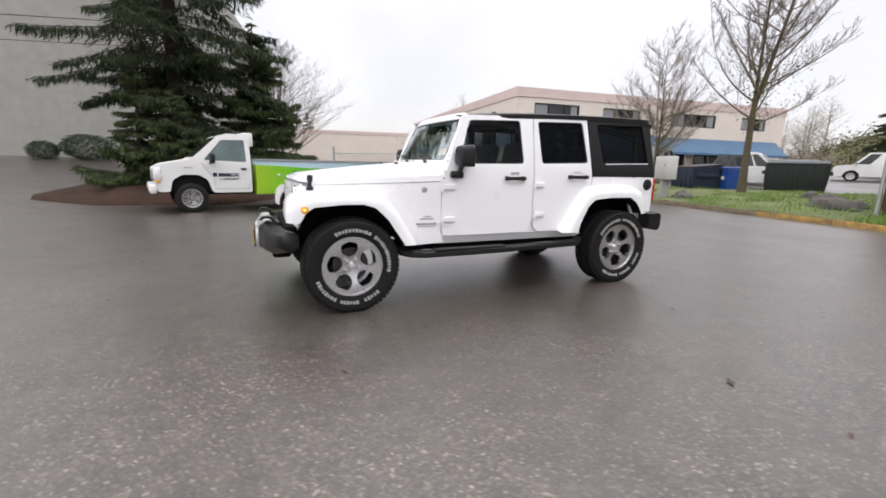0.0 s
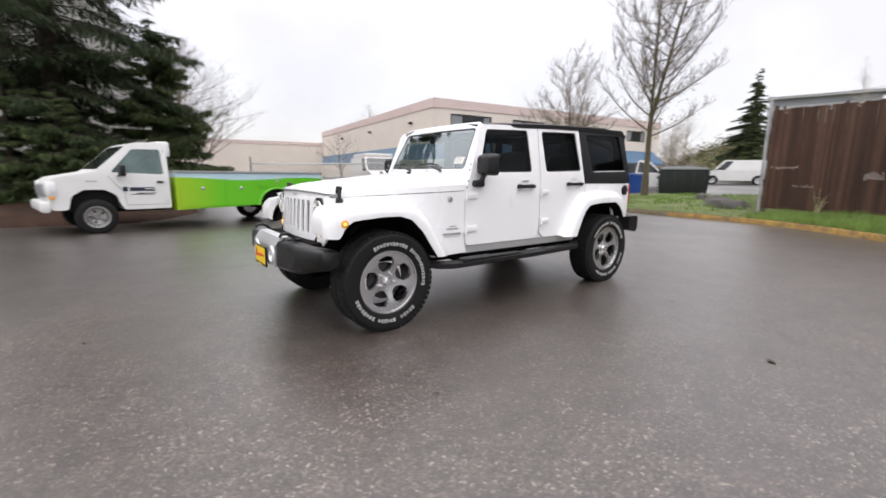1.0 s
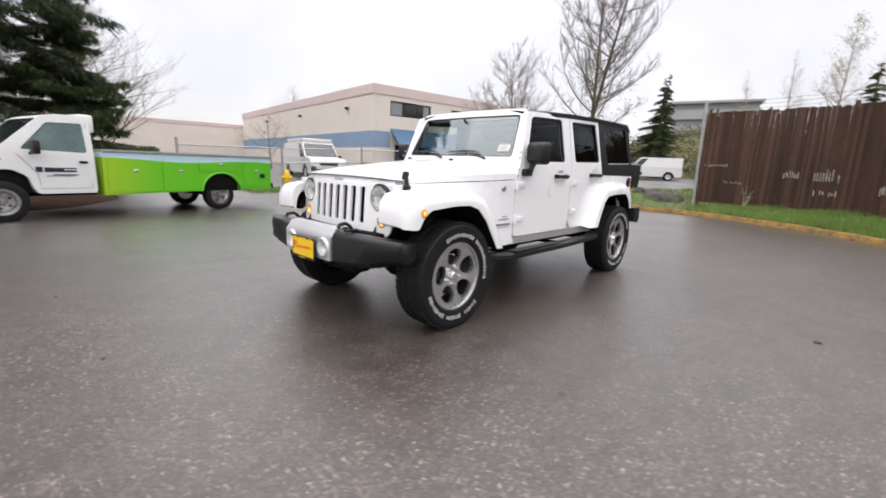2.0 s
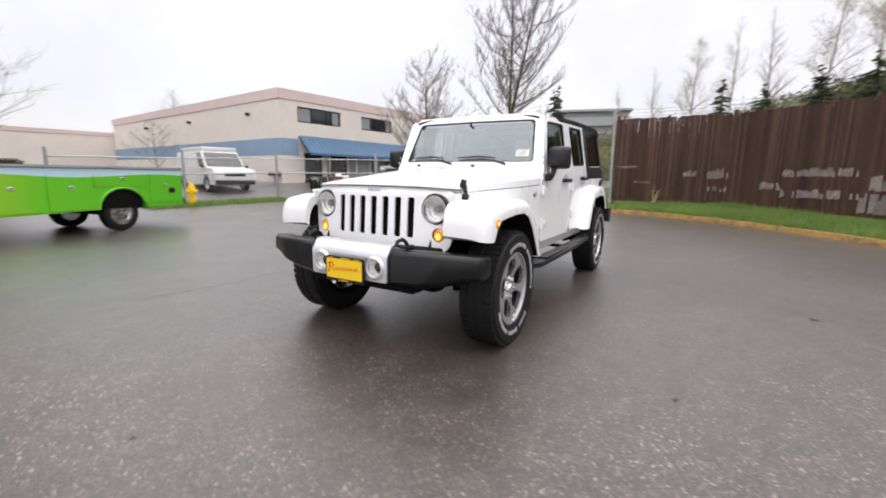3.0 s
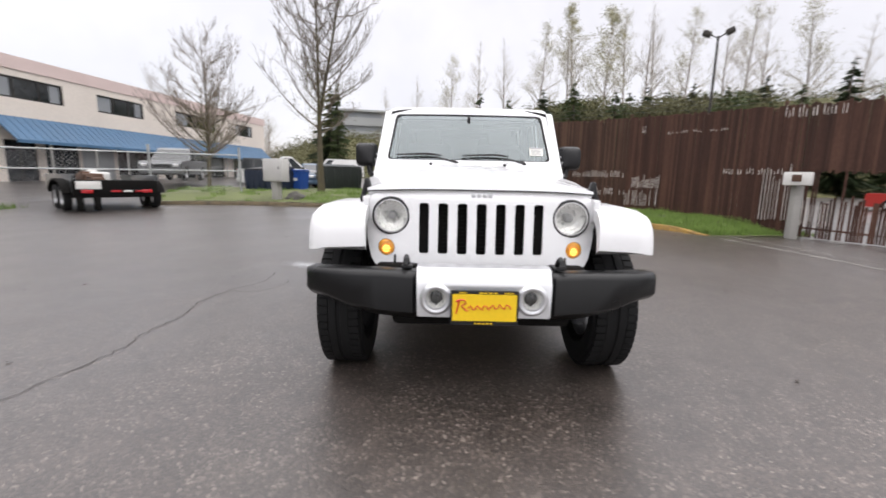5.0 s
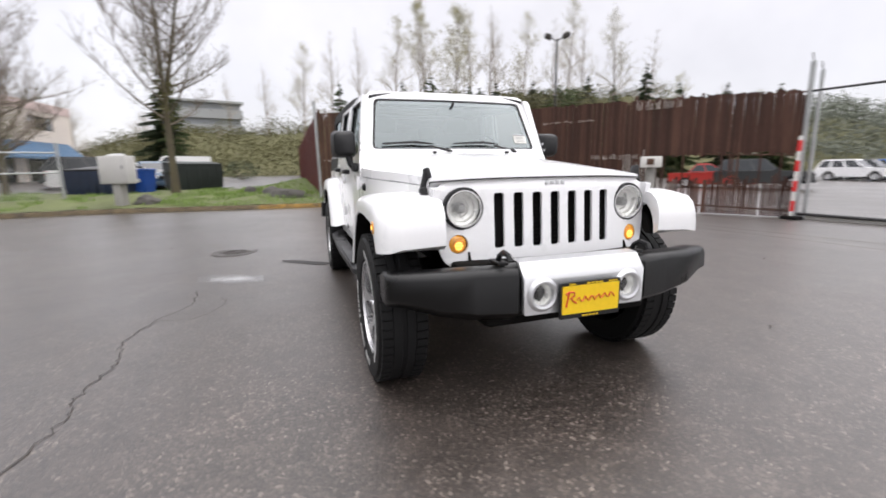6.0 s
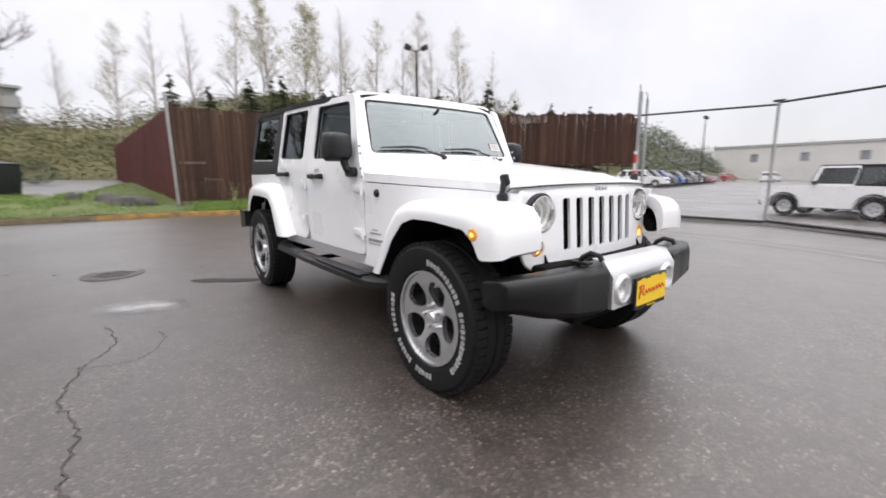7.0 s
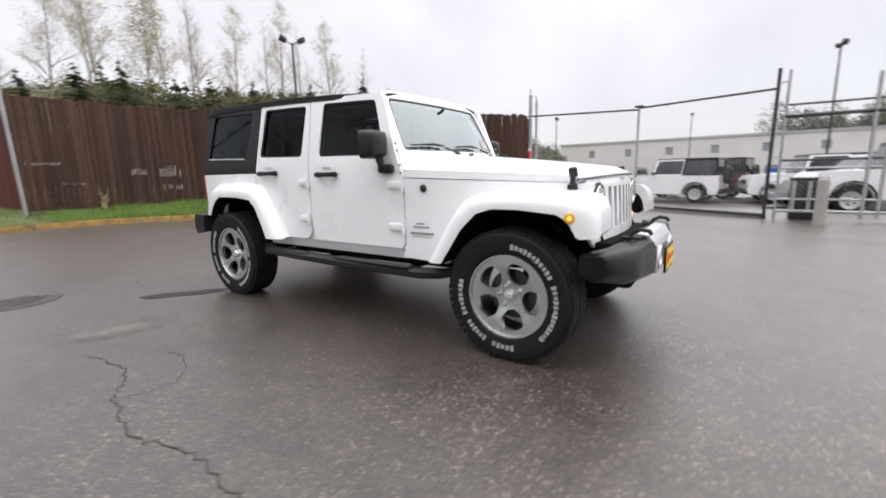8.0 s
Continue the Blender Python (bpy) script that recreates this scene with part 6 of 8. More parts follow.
def gate():
    """Double hinge post with ladder brackets and the leaf that stands open."""
    G = Vector((3.05, 8.10))
    D = Vector((1.0, 0.02)).normalized()
    g = thing("metal_gate", "black and galvanised pipe gate standing open", "gate")
    for k, (dx, z) in enumerate(((0.0, 3.0), (0.17, 2.95))):
        bm = BM()
        p = G + D * dx
        tube(bm, [(p.x, p.y, -0.1), (p.x + 0.02, p.y, z)], 0.034 if k == 0 else 0.026, 10)
        part("gate_post", bm, M["steel"] if k else M["blackpipe"], g)
    for z in (0.25, 0.75, 1.25, 1.75, 2.25, 2.7):
        bm = BM()
        a, b = G, G + D * 0.17
        tube(bm, [(a.x, a.y, z), (b.x, b.y, z + 0.04)], 0.018, 6)
        part("bracket", bm, M["steel"], g)
    far = G + D * 5.2
    for z, r, m in ((2.28, 0.02, "blackpipe"), (2.06, 0.035, "blackpipe"), (1.20, 0.022, "blackpipe"), (1.04, 0.02, "steel"), (0.42, 0.022, "steel"), (0.18, 0.03, "steel")):
        bm = BM()
        a = G + D * 0.17
        tube(bm, [(a.x, a.y, z), (far.x, far.y, z)], r, 8)
        part("gate_rail", bm, M[m], g)
    for t in (1.50, 1.72, 3.4, 5.2):
        bm = BM()
        p = G + D * t
        tube(bm, [(p.x, p.y, 0.05), (p.x, p.y, 2.75 if t < 3 else 2.2)], 0.032, 8)
        part("gate_upright", bm, M["steel"] if t < 2.4 else M["rust"], g)
    for t in (0.45, 0.70):
        bm = BM()
        p = G + D * t
        tube(bm, [(p.x, p.y, 0.2), (p.x, p.y, 0.78)], 0.032, 8)
        part("gate_stub", bm, M["concrete"], g)
    o = thing("gate_operator", "dark grey gate motor box behind the gate", "motor box", at=(3.75, 8.45, ground_z(3.75, 8.45)))
    bm = BM()
    box(bm, (0, 0, 0.40), (0.56, 0.36, 0.80), 0.03)
    part("housing", bm, M["darkpaint"], o)
    bm = BM()
    box(bm, (0, 0, 0.82), (0.60, 0.40, 0.05), 0.015)
    part("cover", bm, M["black"], o)
    b = thing("concrete_bollard", "pale concrete bollard beside the gate", "bollard", at=(3.86, 7.4, 0))
    bm = BM()
    tube(bm, [(0, 0, -0.05), (0, 0, 0.82), (0, 0, 0.86)], [0.10, 0.09, 0.05], 12)
    part("shaft", bm, M["concrete"], b)
    m = mesh_wires("wire_mesh", tuple(G + D * 0.2), tuple(far), 0.45, 1.2, g, 0.10, 0.0017)


gate()


def call_post():
    """A pale post with a small control box by the fence."""
    p = thing("control_post", "pale square post with a small metal control box", "post", at=(-4.62, 6.98, 0.03))
    bm = BM()
    box(bm, (0, 0, 0.55), (0.16, 0.16, 1.2), 0.015)
    part("shaft", bm, M["concrete"], p)
    bm = BM()
    box(bm, (0.10, -0.10, 1.25), (0.46, 0.16, 0.26), 0.02, Matrix.Rotation(radians(35), 4, "Z"))
    bx = part("control_box", bm, M["whiteband"], p)
    bm = BM()
    box(bm, (0.155, -0.175, 1.26), (0.16, 0.012, 0.14), 0.003, Matrix.Rotation(radians(35), 4, "Z"))
    part("panel", bm, M["rust"], bx)


call_post()


def dead_weed():
    """A tall dry stalk with a few leaves in the grass before the slats."""
    rng = random.Random(71)
    x, y = -10.15, 0.85
    w = thing("weed", "tall dry yellow weed in the grass by the fence", "weed", at=(x, y, verge_z(x, y)))
    V, F, lv, lf = [], [], [], []
    for k in range(7):
        a, h = rng.uniform(0, 6.28), rng.uniform(0.2, 0.7)
        tip = Vector((math.cos(a) * 0.18, math.sin(a) * 0.18, h))
        limb(V, F, [Vector((0, 0, -0.03)), tip * 0.5 + Vector((0, 0, 0.06)), tip], [0.007, 0.005, 0.003], 4)
        leaf_cards(lv, lf, rng, [tip * q for q in (0.2, 0.4, 0.7)], 2, 0.02, 0.03)
    raw("stalk", V, F, M["budleaf"], w, True)["kind"] = "stuff"
    raw("foliage", lv, lf, M["budleaf"], w)["kind"] = "stuff"


dead_weed()

# ---- utility box, bins, rocks on the corner ----
M.update(
    boxgrey=mat("pale_grey_enamel", (0.52, 0.51, 0.49), 0.5, vary=0.12, scale=3),
    bingreen=mat("dark_green_bin_paint", (0.012, 0.018, 0.016), 0.55, vary=0.35, scale=2, bump=0.1),
    binnavy=mat("dark_navy_bin_paint", (0.012, 0.020, 0.045), 0.5, vary=0.35, scale=2, bump=0.1),
    binblue=mat("bright_blue_plastic", (0.02, 0.075, 0.33), 0.45, vary=0.12),
)


def pedestal():
    p = thing("utility_box", "pale grey utility cabinet on a concrete post", "cabinet", at=(-10.3, -5.8, 0.26), rz=-25)
    bm = BM()
    box(bm, (0, 0, 0.35), (0.24, 0.24, 0.85), 0.02)
    part("post", bm, M["concrete"], p)
    bm = BM()
    box(bm, (0, 0, 1.05), (0.34, 0.84, 0.74), 0.02)
    c = part("cabinet", bm, M["boxgrey"], p)
    bm = BM()
    box(bm, (0.175, 0, 1.05), (0.012, 0.77, 0.67), 0.004)
    d = part("cabinet_door", bm, M["boxgrey"], c)
    bm = BM()
    box(bm, (0.185, 0.30, 1.12), (0.012, 0.03, 0.10), 0.004)
    part("latch", bm, M["black"], c)


def dumpster(name, label, at, rz, sx, sy, sz, material, lid):
    d = thing(name, label, "dumpster", "", at, rz)
    bm = BM()
    low = [Vector((x * sx / 2 * 0.9, y * sy / 2 * 0.94, 0.10)) for x, y in ((-1, -1), (1, -1), (1, 1), (-1, 1))]
    mid = [Vector((x * sx / 2, y * sy / 2, sz * 0.55)) for x, y in ((-1, -1), (1, -1), (1, 1), (-1, 1))]
    top = [Vector((x * sx / 2, y * sy / 2, sz - (0.12 if x > 0 else 0))) for x, y in ((-1, -1), (1, -1), (1, 1), (-1, 1))]
    loft(bm, [low, mid, top])
    part("bin_body", bm, material, d)
    for k in range(-2, 3):
        bm = BM()
        box(bm, (sx / 2 * 0.985, k * sy * 0.2, sz * 0.5), (0.05, 0.06, sz * 0.72), 0.01)
        part("rib", bm, material, d)
    for s in (1, -1):
        bm = BM()
        box(bm, (0, s * sy * 0.25, sz - 0.03), (sx * 1.03, sy * 0.49, 0.05), 0.015, Matrix.Rotation(math.atan2(0.12, sx), 4, "Y"))
        part("lid", bm, lid, d)
        bm = BM()
        box(bm, (0, s * (sy / 2 + 0.05), sz * 0.66), (sx * 0.7, 0.10, 0.12), 0.01)
        part("lift_pocket", bm, material, d)
        bm = BM()
        tube(bm, [(sx * 0.3, s * sy * 0.38, 0.0), (sx * 0.3, s * sy * 0.38, 0.12)], 0.06, 8)
        part("caster", bm, M["black"], d)


pedestal()
dumpster("dumpster", "dark green steel dumpster on the grass", (-16.5, -5.2, 0.44), 26, 1.4, 1.85, 1.22, M["bingreen"], M["bingreen"])
dumpster("dumpster", "dark navy steel dumpster near the kerb", (-14.3, -7.65, 0.30), -25, 1.1, 1.7, 1.15, M["binnavy"], M["black"])
bb = thing("recycling_cart", "bright blue plastic recycling cart", "bin", at=(-14.7, -6.5, 0.32), rz=-20)
bm = BM()
loft(bm, [[Vector((x * a, y * a, z)) for x, y in ((-1, -1), (1, -1), (1, 1), (-1, 1))] for a, z in ((0.24, 0.08), (0.30, 0.95), (0.31, 1.0))])
part("bin_body", bm, M["binblue"], bb)
bm = BM()
box(bm, (0.02, 0, 1.04), (0.68, 0.66, 0.07), 0.03)
part("lid", bm, M["binblue"], bb)
bm = BM()
tube(bm, [(-0.26, -0.3, 0.1), (-0.26, 0.3, 0.1)], 0.1, 12)
part("wheel", bm, M["rubber"], bb)
bm = BM()
box(bm, (0.315, 0, 0.66), (0.012, 0.26, 0.12), 0.003)
part("sticker", bm, M["whiteband"], bb)


def boulder(at, sx, sy, sz, seed):
    b = BM()
    bmesh.ops.create_icosphere(b, subdivisions=3, radius=1.0)
    for v in b.verts:
        k = 1 + 0.35 * noise.noise(v.co * 1.4 + Vector((seed, 0, 0))) + 0.12 * noise.noise(v.co * 4)
        v.co = Vector((v.co.x * sx * k, v.co.y * sy * k, v.co.z * sz * k))
    ob = part("boulder", b, M["stone"])
    ob.matrix_world = pose(*at, 0, 0, seed * 40)
    tagged(ob, "rough grey boulder lying in the grass", "rock", "landscape boulders")


boulder((-10.6, -5.3, 0.36), 0.42, 0.30, 0.22, 1)
boulder((-11.1, -1.55, 0.40), 0.60, 0.42, 0.30, 2)
boulder((-11.45, -1.2, 0.40), 0.30, 0.24, 0.20, 3)
boulder((-11.8, -1.95, 0.43), 0.48, 0.36, 0.27, 4)
boulder((-12.6, -2.75, 0.46), 0.24, 0.22, 0.28, 5)

# ---- trees round the lot ----
arching_tree("tall bare deciduous tree with a forked mossy trunk", (-13.34, -5.15, 0.42), 6, 0.125, 12.6,
             [((0.0, 0.0), 0.4, (0.0, -0.012), 1.0, 46), ((-0.06, 0.10), 3.0, (-0.085, 0.14), 0.85, 40)], 3.7, 11, M["mossbark"], M["bark"], 2.2, (0.15, 0.95), 1.0, 3.2)
arching_tree("bare deciduous tree in front of the shop building", (-16.0, -11.1, 0.5), 9, 0.105, 6.6,
             [((0.0, 0.0), 0.2, (0.0, 0.0), 1.0, 46)], 3.9, 11, M["mossbark"], M["twig"], 1.3, (0.05, 0.95), 1.35)
bare_tree("leafless pale tree behind the spruce", (0.8, -21.0, 0.4), 14, 0.4, 6.6, 0.07, 1.0, 18, (7, 7), M["bark"], M["bark"], None, 3, stems=5, limb_len=0.55)
bare_tree("small leafless shrub tree beside the shop wall", (-9.5, -26.0, 0.4), 17, 0.8, 3.6, 0.06, 1.1, 14, (6, 6), M["bark"], M["twig"], None, 3, limb_len=0.5)
conifer("large dark spruce with drooping boughs in a mulch bed", (4.6, -14.9, 0.0), 21, 19.0, 4.7, (M["sprucebark"], M["needle"]), dense=0.92, droop=0.42, bare=0.08, name="spruce", fine=True)
conifer("young green conifer at the foot of the spruce", (5.6, -13.5, 0.0), 22, 4.1, 1.9, (M["sprucebark"], M["cedar"]), dense=1.5, droop=0.25, bare=0.02, fine=True)
conifer("young green conifer at the foot of the spruce", (4.45, -12.7, -0.05), 23, 3.5, 1.8, (M["sprucebark"], M["cedar"]), dense=1.5, droop=0.25, bare=0.02, fine=True)
conifer("young olive-green conifer behind the service truck", (1.9, -15.6, 0.0), 24, 6.6, 2.8, (M["sprucebark"], M["cedar"]), dense=1.4, droop=0.3, bare=0.02, fine=True)
conifer("narrow green fir by the far street", (-43.0, -11.65, 0.9), 26, 10.0, 2.0, (M["sprucebark"], M["cedar"]), dense=1.2, droop=0.55, name="fir", fine=True)
shrub("low clipped dark hedge against the grey wall", (10.2, -24.7, 1.0), 31, 2.7, 1.5, 1.35, M["bush"], 5200, 0.05, "hedge", -16)
shrub("low clipped dark hedge against the grey wall", (12.1, -24.9, 1.0), 32, 1.5, 1.2, 0.95, M["bush"], 2600, 0.05, "hedge", -16)


def mulch_bed():
    rows = []
    for k in range(40):
        a = 2 * math.pi * k / 40
        wob = 1 + 0.06 * math.sin(3 * a + 1) + 0.04 * math.sin(7 * a)
        rows.append(Vector((4.7 + 3.6 * math.cos(a) * wob, -13.7 + 3.4 * math.sin(a) * wob)))
    c = Vector((5.0, -13.9))
    V, F = [], []
    for f, up in ((1.0, -0.03), (0.985, 0.08), (0.7, 0.34), (0.35, 0.52)):
        for p in rows:
            q = c.lerp(p, f)
            V.append((q.x, q.y, ground_z(q.x, q.y) + up + 0.03 * noise.noise(Vector((q.x * 2, q.y * 2, 0)))))
    V.append((c.x, c.y, ground_z(c.x, c.y) + 0.56))
    for r in range(3):
        for k in range(40):
            F.append((r * 40 + k, r * 40 + (k + 1) % 40, (r + 1) * 40 + (k + 1) % 40, (r + 1) * 40 + k))
    F.extend((120 + k, 120 + (k + 1) % 40, 160) for k in range(40))
    tagged(raw("mulch_bed", V, F, M["mulch"], None, True), "raised bed of brown bark mulch under the spruce", "ground", kind="structure")


mulch_bed()


# ---- buildings ----
M.update(
    cream=mat("cream_painted_concrete", (0.74, 0.67, 0.60), 0.85, vary=0.07, scale=0.5, grain=8, bump=0.1),
    pink=mat("pale_pink_fascia_paint", (0.66, 0.53, 0.50), 0.8, vary=0.07, scale=0.6),
    blueband=mat("faded_blue_wall_paint", (0.24, 0.34, 0.47), 0.8, vary=0.1, scale=0.6),
    awning=mat("blue_metal_awning", (0.055, 0.13, 0.23), 0.45, 0.1, vary=0.15, scale=1.0),
    greywall=mat("grey_tilt_up_concrete", (0.33, 0.325, 0.305), 0.9, vary=0.05, scale=0.35, grain=2, bump=0.05, dirt=(0.27, 0.265, 0.245)),
    frame=mat("dark_bronze_window_frame", (0.04, 0.035, 0.03), 0.5, 0.3),
    farwall=mat("pale_warehouse_wall", (0.62, 0.605, 0.585), 0.85, vary=0.1, scale=0.2),
    # grey with distance haze painted in; the shop's roller door and roof share it
    fargrey=mat("hazed_grey_facade", (0.37, 0.38, 0.385), 0.9, vary=0.12, scale=0.1),
    # distance haze is mixed into this leaf green
    farwood=mat("hazy_far_woods", (0.165, 0.18, 0.145), 0.9, vary=0.35, scale=0.05, island=0.5),
    fardark=mat("distant_dark_glass", (0.26, 0.275, 0.29), 0.4, vary=0.2, scale=0.3),
)


def wall_frame(a, b):
    """Maps (along, height, out) onto the vertical plane from a to b; out looks to the right of the way."""
    a, b = Vector(a), Vector(b)
    d = (b - a).normalized()
    n = Vector((d.y, -d.x))
    return (lambda u, v, w: Vector((a.x + d.x * u + n.x * w, a.y + d.y * u + n.y * w, v))), (b - a).length


def shop_building():
    K, R, B = (-17.0, -23.9), (-45.0, -20.6), (-21.0, -58.0)
    b = thing("shop_building", "two-storey cream building with pink fascia and blue awning", "building")
    b.location, b.scale = (0.74, 0.17, 0.2), (0.83, 0.83, 0.83)
    z0, z1 = -0.3, 7.15
    fn, ln = wall_frame(R, K)   # street front; u runs from the far end to the corner
    sgn = 1 if (fn(0, 0, 1) - fn(0, 0, 0)).y > 0 else -1
    f = lambda u, v, w: fn(u, v, w * sgn)
    U = lambda x: (x + 45.0) / 28.0 * ln
    wins = [(-22.5, -18.5, 4.95, 6.08), (-28.4, -24.7, 4.95, 6.05), (-36.6, -31.6, 4.95, 6.05), (-42.6, -39.6, 4.95, 6.05)]
    shop = [(-20.62, -18.95, 0.0, 2.75), (-23.1, -21.05, 0.0, 2.75), (-29.3, -25.8, 0.0, 2.75), (-33.6, -31.2, 0.0, 2.75), (-37.6, -34.6, 0.35, 2.75), (-42.6, -38.9, 0.35, 2.75)]
    holes = [[(U(x0), a), (U(x1), a), (U(x1), c), (U(x0), c)] for x0, x1, a, c in wins + shop]
    bm = BM()
    plate(bm, [(0, z0), (ln, z0), (ln, 6.45), (0, 6.45)], holes, f, 0.3)
    front = part("street_wall", bm, M["cream"], b)
    bm = BM()
    plate(bm, [(-0.05, 6.45), (ln + 0.06, 6.45), (ln + 0.06, z1), (-0.05, z1)], [], lambda u, v, w: f(u, v, w + 0.06), 0.42)
    part("fascia", bm, M["pink"], b)
    for x0, x1, a, c in wins + shop:
        win = new("window")
        win.parent = b
        bm = BM()
        w = 0.07
        plate(bm, [(U(x0), a), (U(x1), a), (U(x1), c), (U(x0), c)], [[(U(x0) + w, a + w), (U(x1) - w, a + w), (U(x1) - w, c - w), (U(x0) + w, c - w)]], lambda u, v, q: f(u, v, q - 0.08), 0.08)
        n = 3 if a > 3 else 2
        for k in range(1, n):
            u = lerp(U(x0), U(x1), k / n)
            plate(bm, [(u - 0.03, a + w), (u + 0.03, a + w), (u + 0.03, c - w), (u - 0.03, c - w)], [], lambda u, v, q: f(u, v, q - 0.09), 0.05)
        part("window_frame", bm, M["frame"], win)
        for k in range(n):
            u0, u1 = lerp(U(x0), U(x1), k / n), lerp(U(x0), U(x1), (k + 1) / n)
            bm = BM()
            plate(bm, [(u0, a), (u1, a), (u1, c), (u0, c)], [], lambda u, v, q: f(u, v, q - 0.13), 0.01)
            part("pane", bm, M["darkglass"], win)
        if a > 3:
            for k in (0, n - 1):
                u0, u1 = lerp(U(x0), U(x1), (k + 0.12) / n), lerp(U(x0), U(x1), (k + (0.55 if k == 0 else 0.9)) / n)
                bm = BM()
                plate(bm, [(u0, a + 0.1), (u1, a + 0.1), (u1, c - 0.1), (u0, c - 0.1)], [], lambda u, v, q: f(u, v, q - 0.118), 0.006)
                part("blind", bm, M["fardark"], win)
    # roller door between the shop windows
    bm = BM()
    plate(bm, [(U(-25.5), -0.1), (U(-23.25), -0.1), (U(-23.25), 2.7), (U(-25.5), 2.7)], [], lambda u, v, w: f(u, v, w + 0.012), 0.012)
    roller = part("roller_door", bm, M["fargrey"], b, "grey slatted roller door")
    for k in range(14):
        z = lerp(-0.05, 2.7, k / 14)
        bm = BM()
        plate(bm, [(U(-25.45), z), (U(-23.3), z), (U(-23.3), z + 0.175), (U(-25.45), z + 0.175)], [], lambda u, v, w: f(u, v, w + 0.03), 0.018)
        part("slat", bm, M["fargrey"], roller)
    # awning: sloping ribbed metal on posts
    bm = BM()
    u0, u1 = U(-44.2), U(-18.55)
    sec = [(0.0, 3.95), (0.02, 3.98), (1.35, 2.72), (1.37, 2.55), (1.33, 2.55), (1.31, 2.68), (0.0, 3.88)]
    loft(bm, [[f(u, v, w) for w, v in sec] for u in (u0, u1)])
    aw = part("awning", bm, M["awning"], b, "blue ribbed metal awning")
    n = 62
    for k in range(n):
        u = lerp(u0, u1, (k + 0.5) / n)
        bm = BM()
        loft(bm, [[f(u - 0.02, v + dz, w), f(u + 0.02, v + dz, w), f(u + 0.02, v + dz + 0.03, w), f(u - 0.02, v + dz + 0.03, w)] for w, v, dz in ((0.03, 3.97, 0.0), (1.34, 2.73, 0.0))])
        part("rib", bm, M["awning"], aw)
    for x in (-20.3, -23.0, -25.3, -28.9, -32.4, -36.0, -40.0, -43.5):
        bm = BM()
        p = f(U(x), 0, 1.25)
        tube(bm, [(p.x, p.y, -0.2), (p.x, p.y, 2.62)], 0.06, 8)
        part("awning_post", bm, M["concrete"], b)
    # side wall with blue band
    g0, ln2 = wall_frame(K, B)
    tst = g0(0, 0, 1) - g0(0, 0, 0)
    s2 = 1 if tst.x > 0 else -1
    g = lambda u, v, w: g0(u, v, w * s2)
    bm = BM()
    plate(bm, [(0, z0), (ln2, z0), (ln2, 6.45), (0, 6.45)], [], g, 0.3)
    part("side_wall", bm, M["cream"], b)
    bm = BM()
    plate(bm, [(-0.05, 6.45), (ln2, 6.45), (ln2, z1), (-0.05, z1)], [], lambda u, v, w: g(u, v, w + 0.06), 0.42)
    part("fascia", bm, M["pink"], b)
    bm = BM()
    plate(bm, [(-0.01, 2.5), (ln2, 2.5), (ln2, 3.72), (-0.01, 3.72)], [], lambda u, v, w: g(u, v, w + 0.012), 0.012)
    part("painted_band", bm, M["blueband"], b)
    bm = BM()
    plate(bm, [(U(-18.5), 2.5), (ln + 0.01, 2.5), (ln + 0.01, 3.72), (U(-18.5), 3.72)], [], lambda u, v, w: f(u, v, w + 0.012), 0.012)
    part("painted_band", bm, M["blueband"], b)
    for u in (4.0, 14.0, 24.0):
        bm = BM()
        p = g(u, 5.6, 0.15)
        box(bm, p, (0.28, 0.28, 0.22), 0.05)
        part("wall_lamp", bm, M["frame"], b)
    bm = BM()
    for z in (1.15,):
        p = g(0.6, z, 0.2)
        box(bm, p, (0.3, 1.2, 0.28), 0.04)
    part("meter_box", bm, M["rust"], b)
    bm = BM()
    flat = [Vector((*K, 6.9)), Vector((*R, 6.9)), Vector((-49, -55, 6.9)), Vector((*B, 6.9))]
    bm.faces.new([bm.verts.new(p) for p in flat])
    part("roof", bm, M["fargrey"], b)
    # low wing across the back of the yard
    w0, ln3 = wall_frame((-21.0, -58.0), (2.5, -62.5))
    t3 = w0(0, 0, 1) - w0(0, 0, 0)
    s3 = 1 if t3.y > 0 else -1
    w = lambda u, v, q: w0(u, v, q * s3)
    bm = BM()
    plate(bm, [(0, -0.3), (ln3, -0.3), (ln3, 5.2), (0, 5.2)], [], w, 0.3)
    part("yard_wing_wall", bm, M["cream"], b)
    bm = BM()
    plate(bm, [(0, 5.2), (ln3, 5.2), (ln3, 5.65), (0, 5.65)], [], lambda u, v, q: w(u, v, q + 0.05), 0.4)
    part("fascia", bm, M["pink"], b)


shop_building()


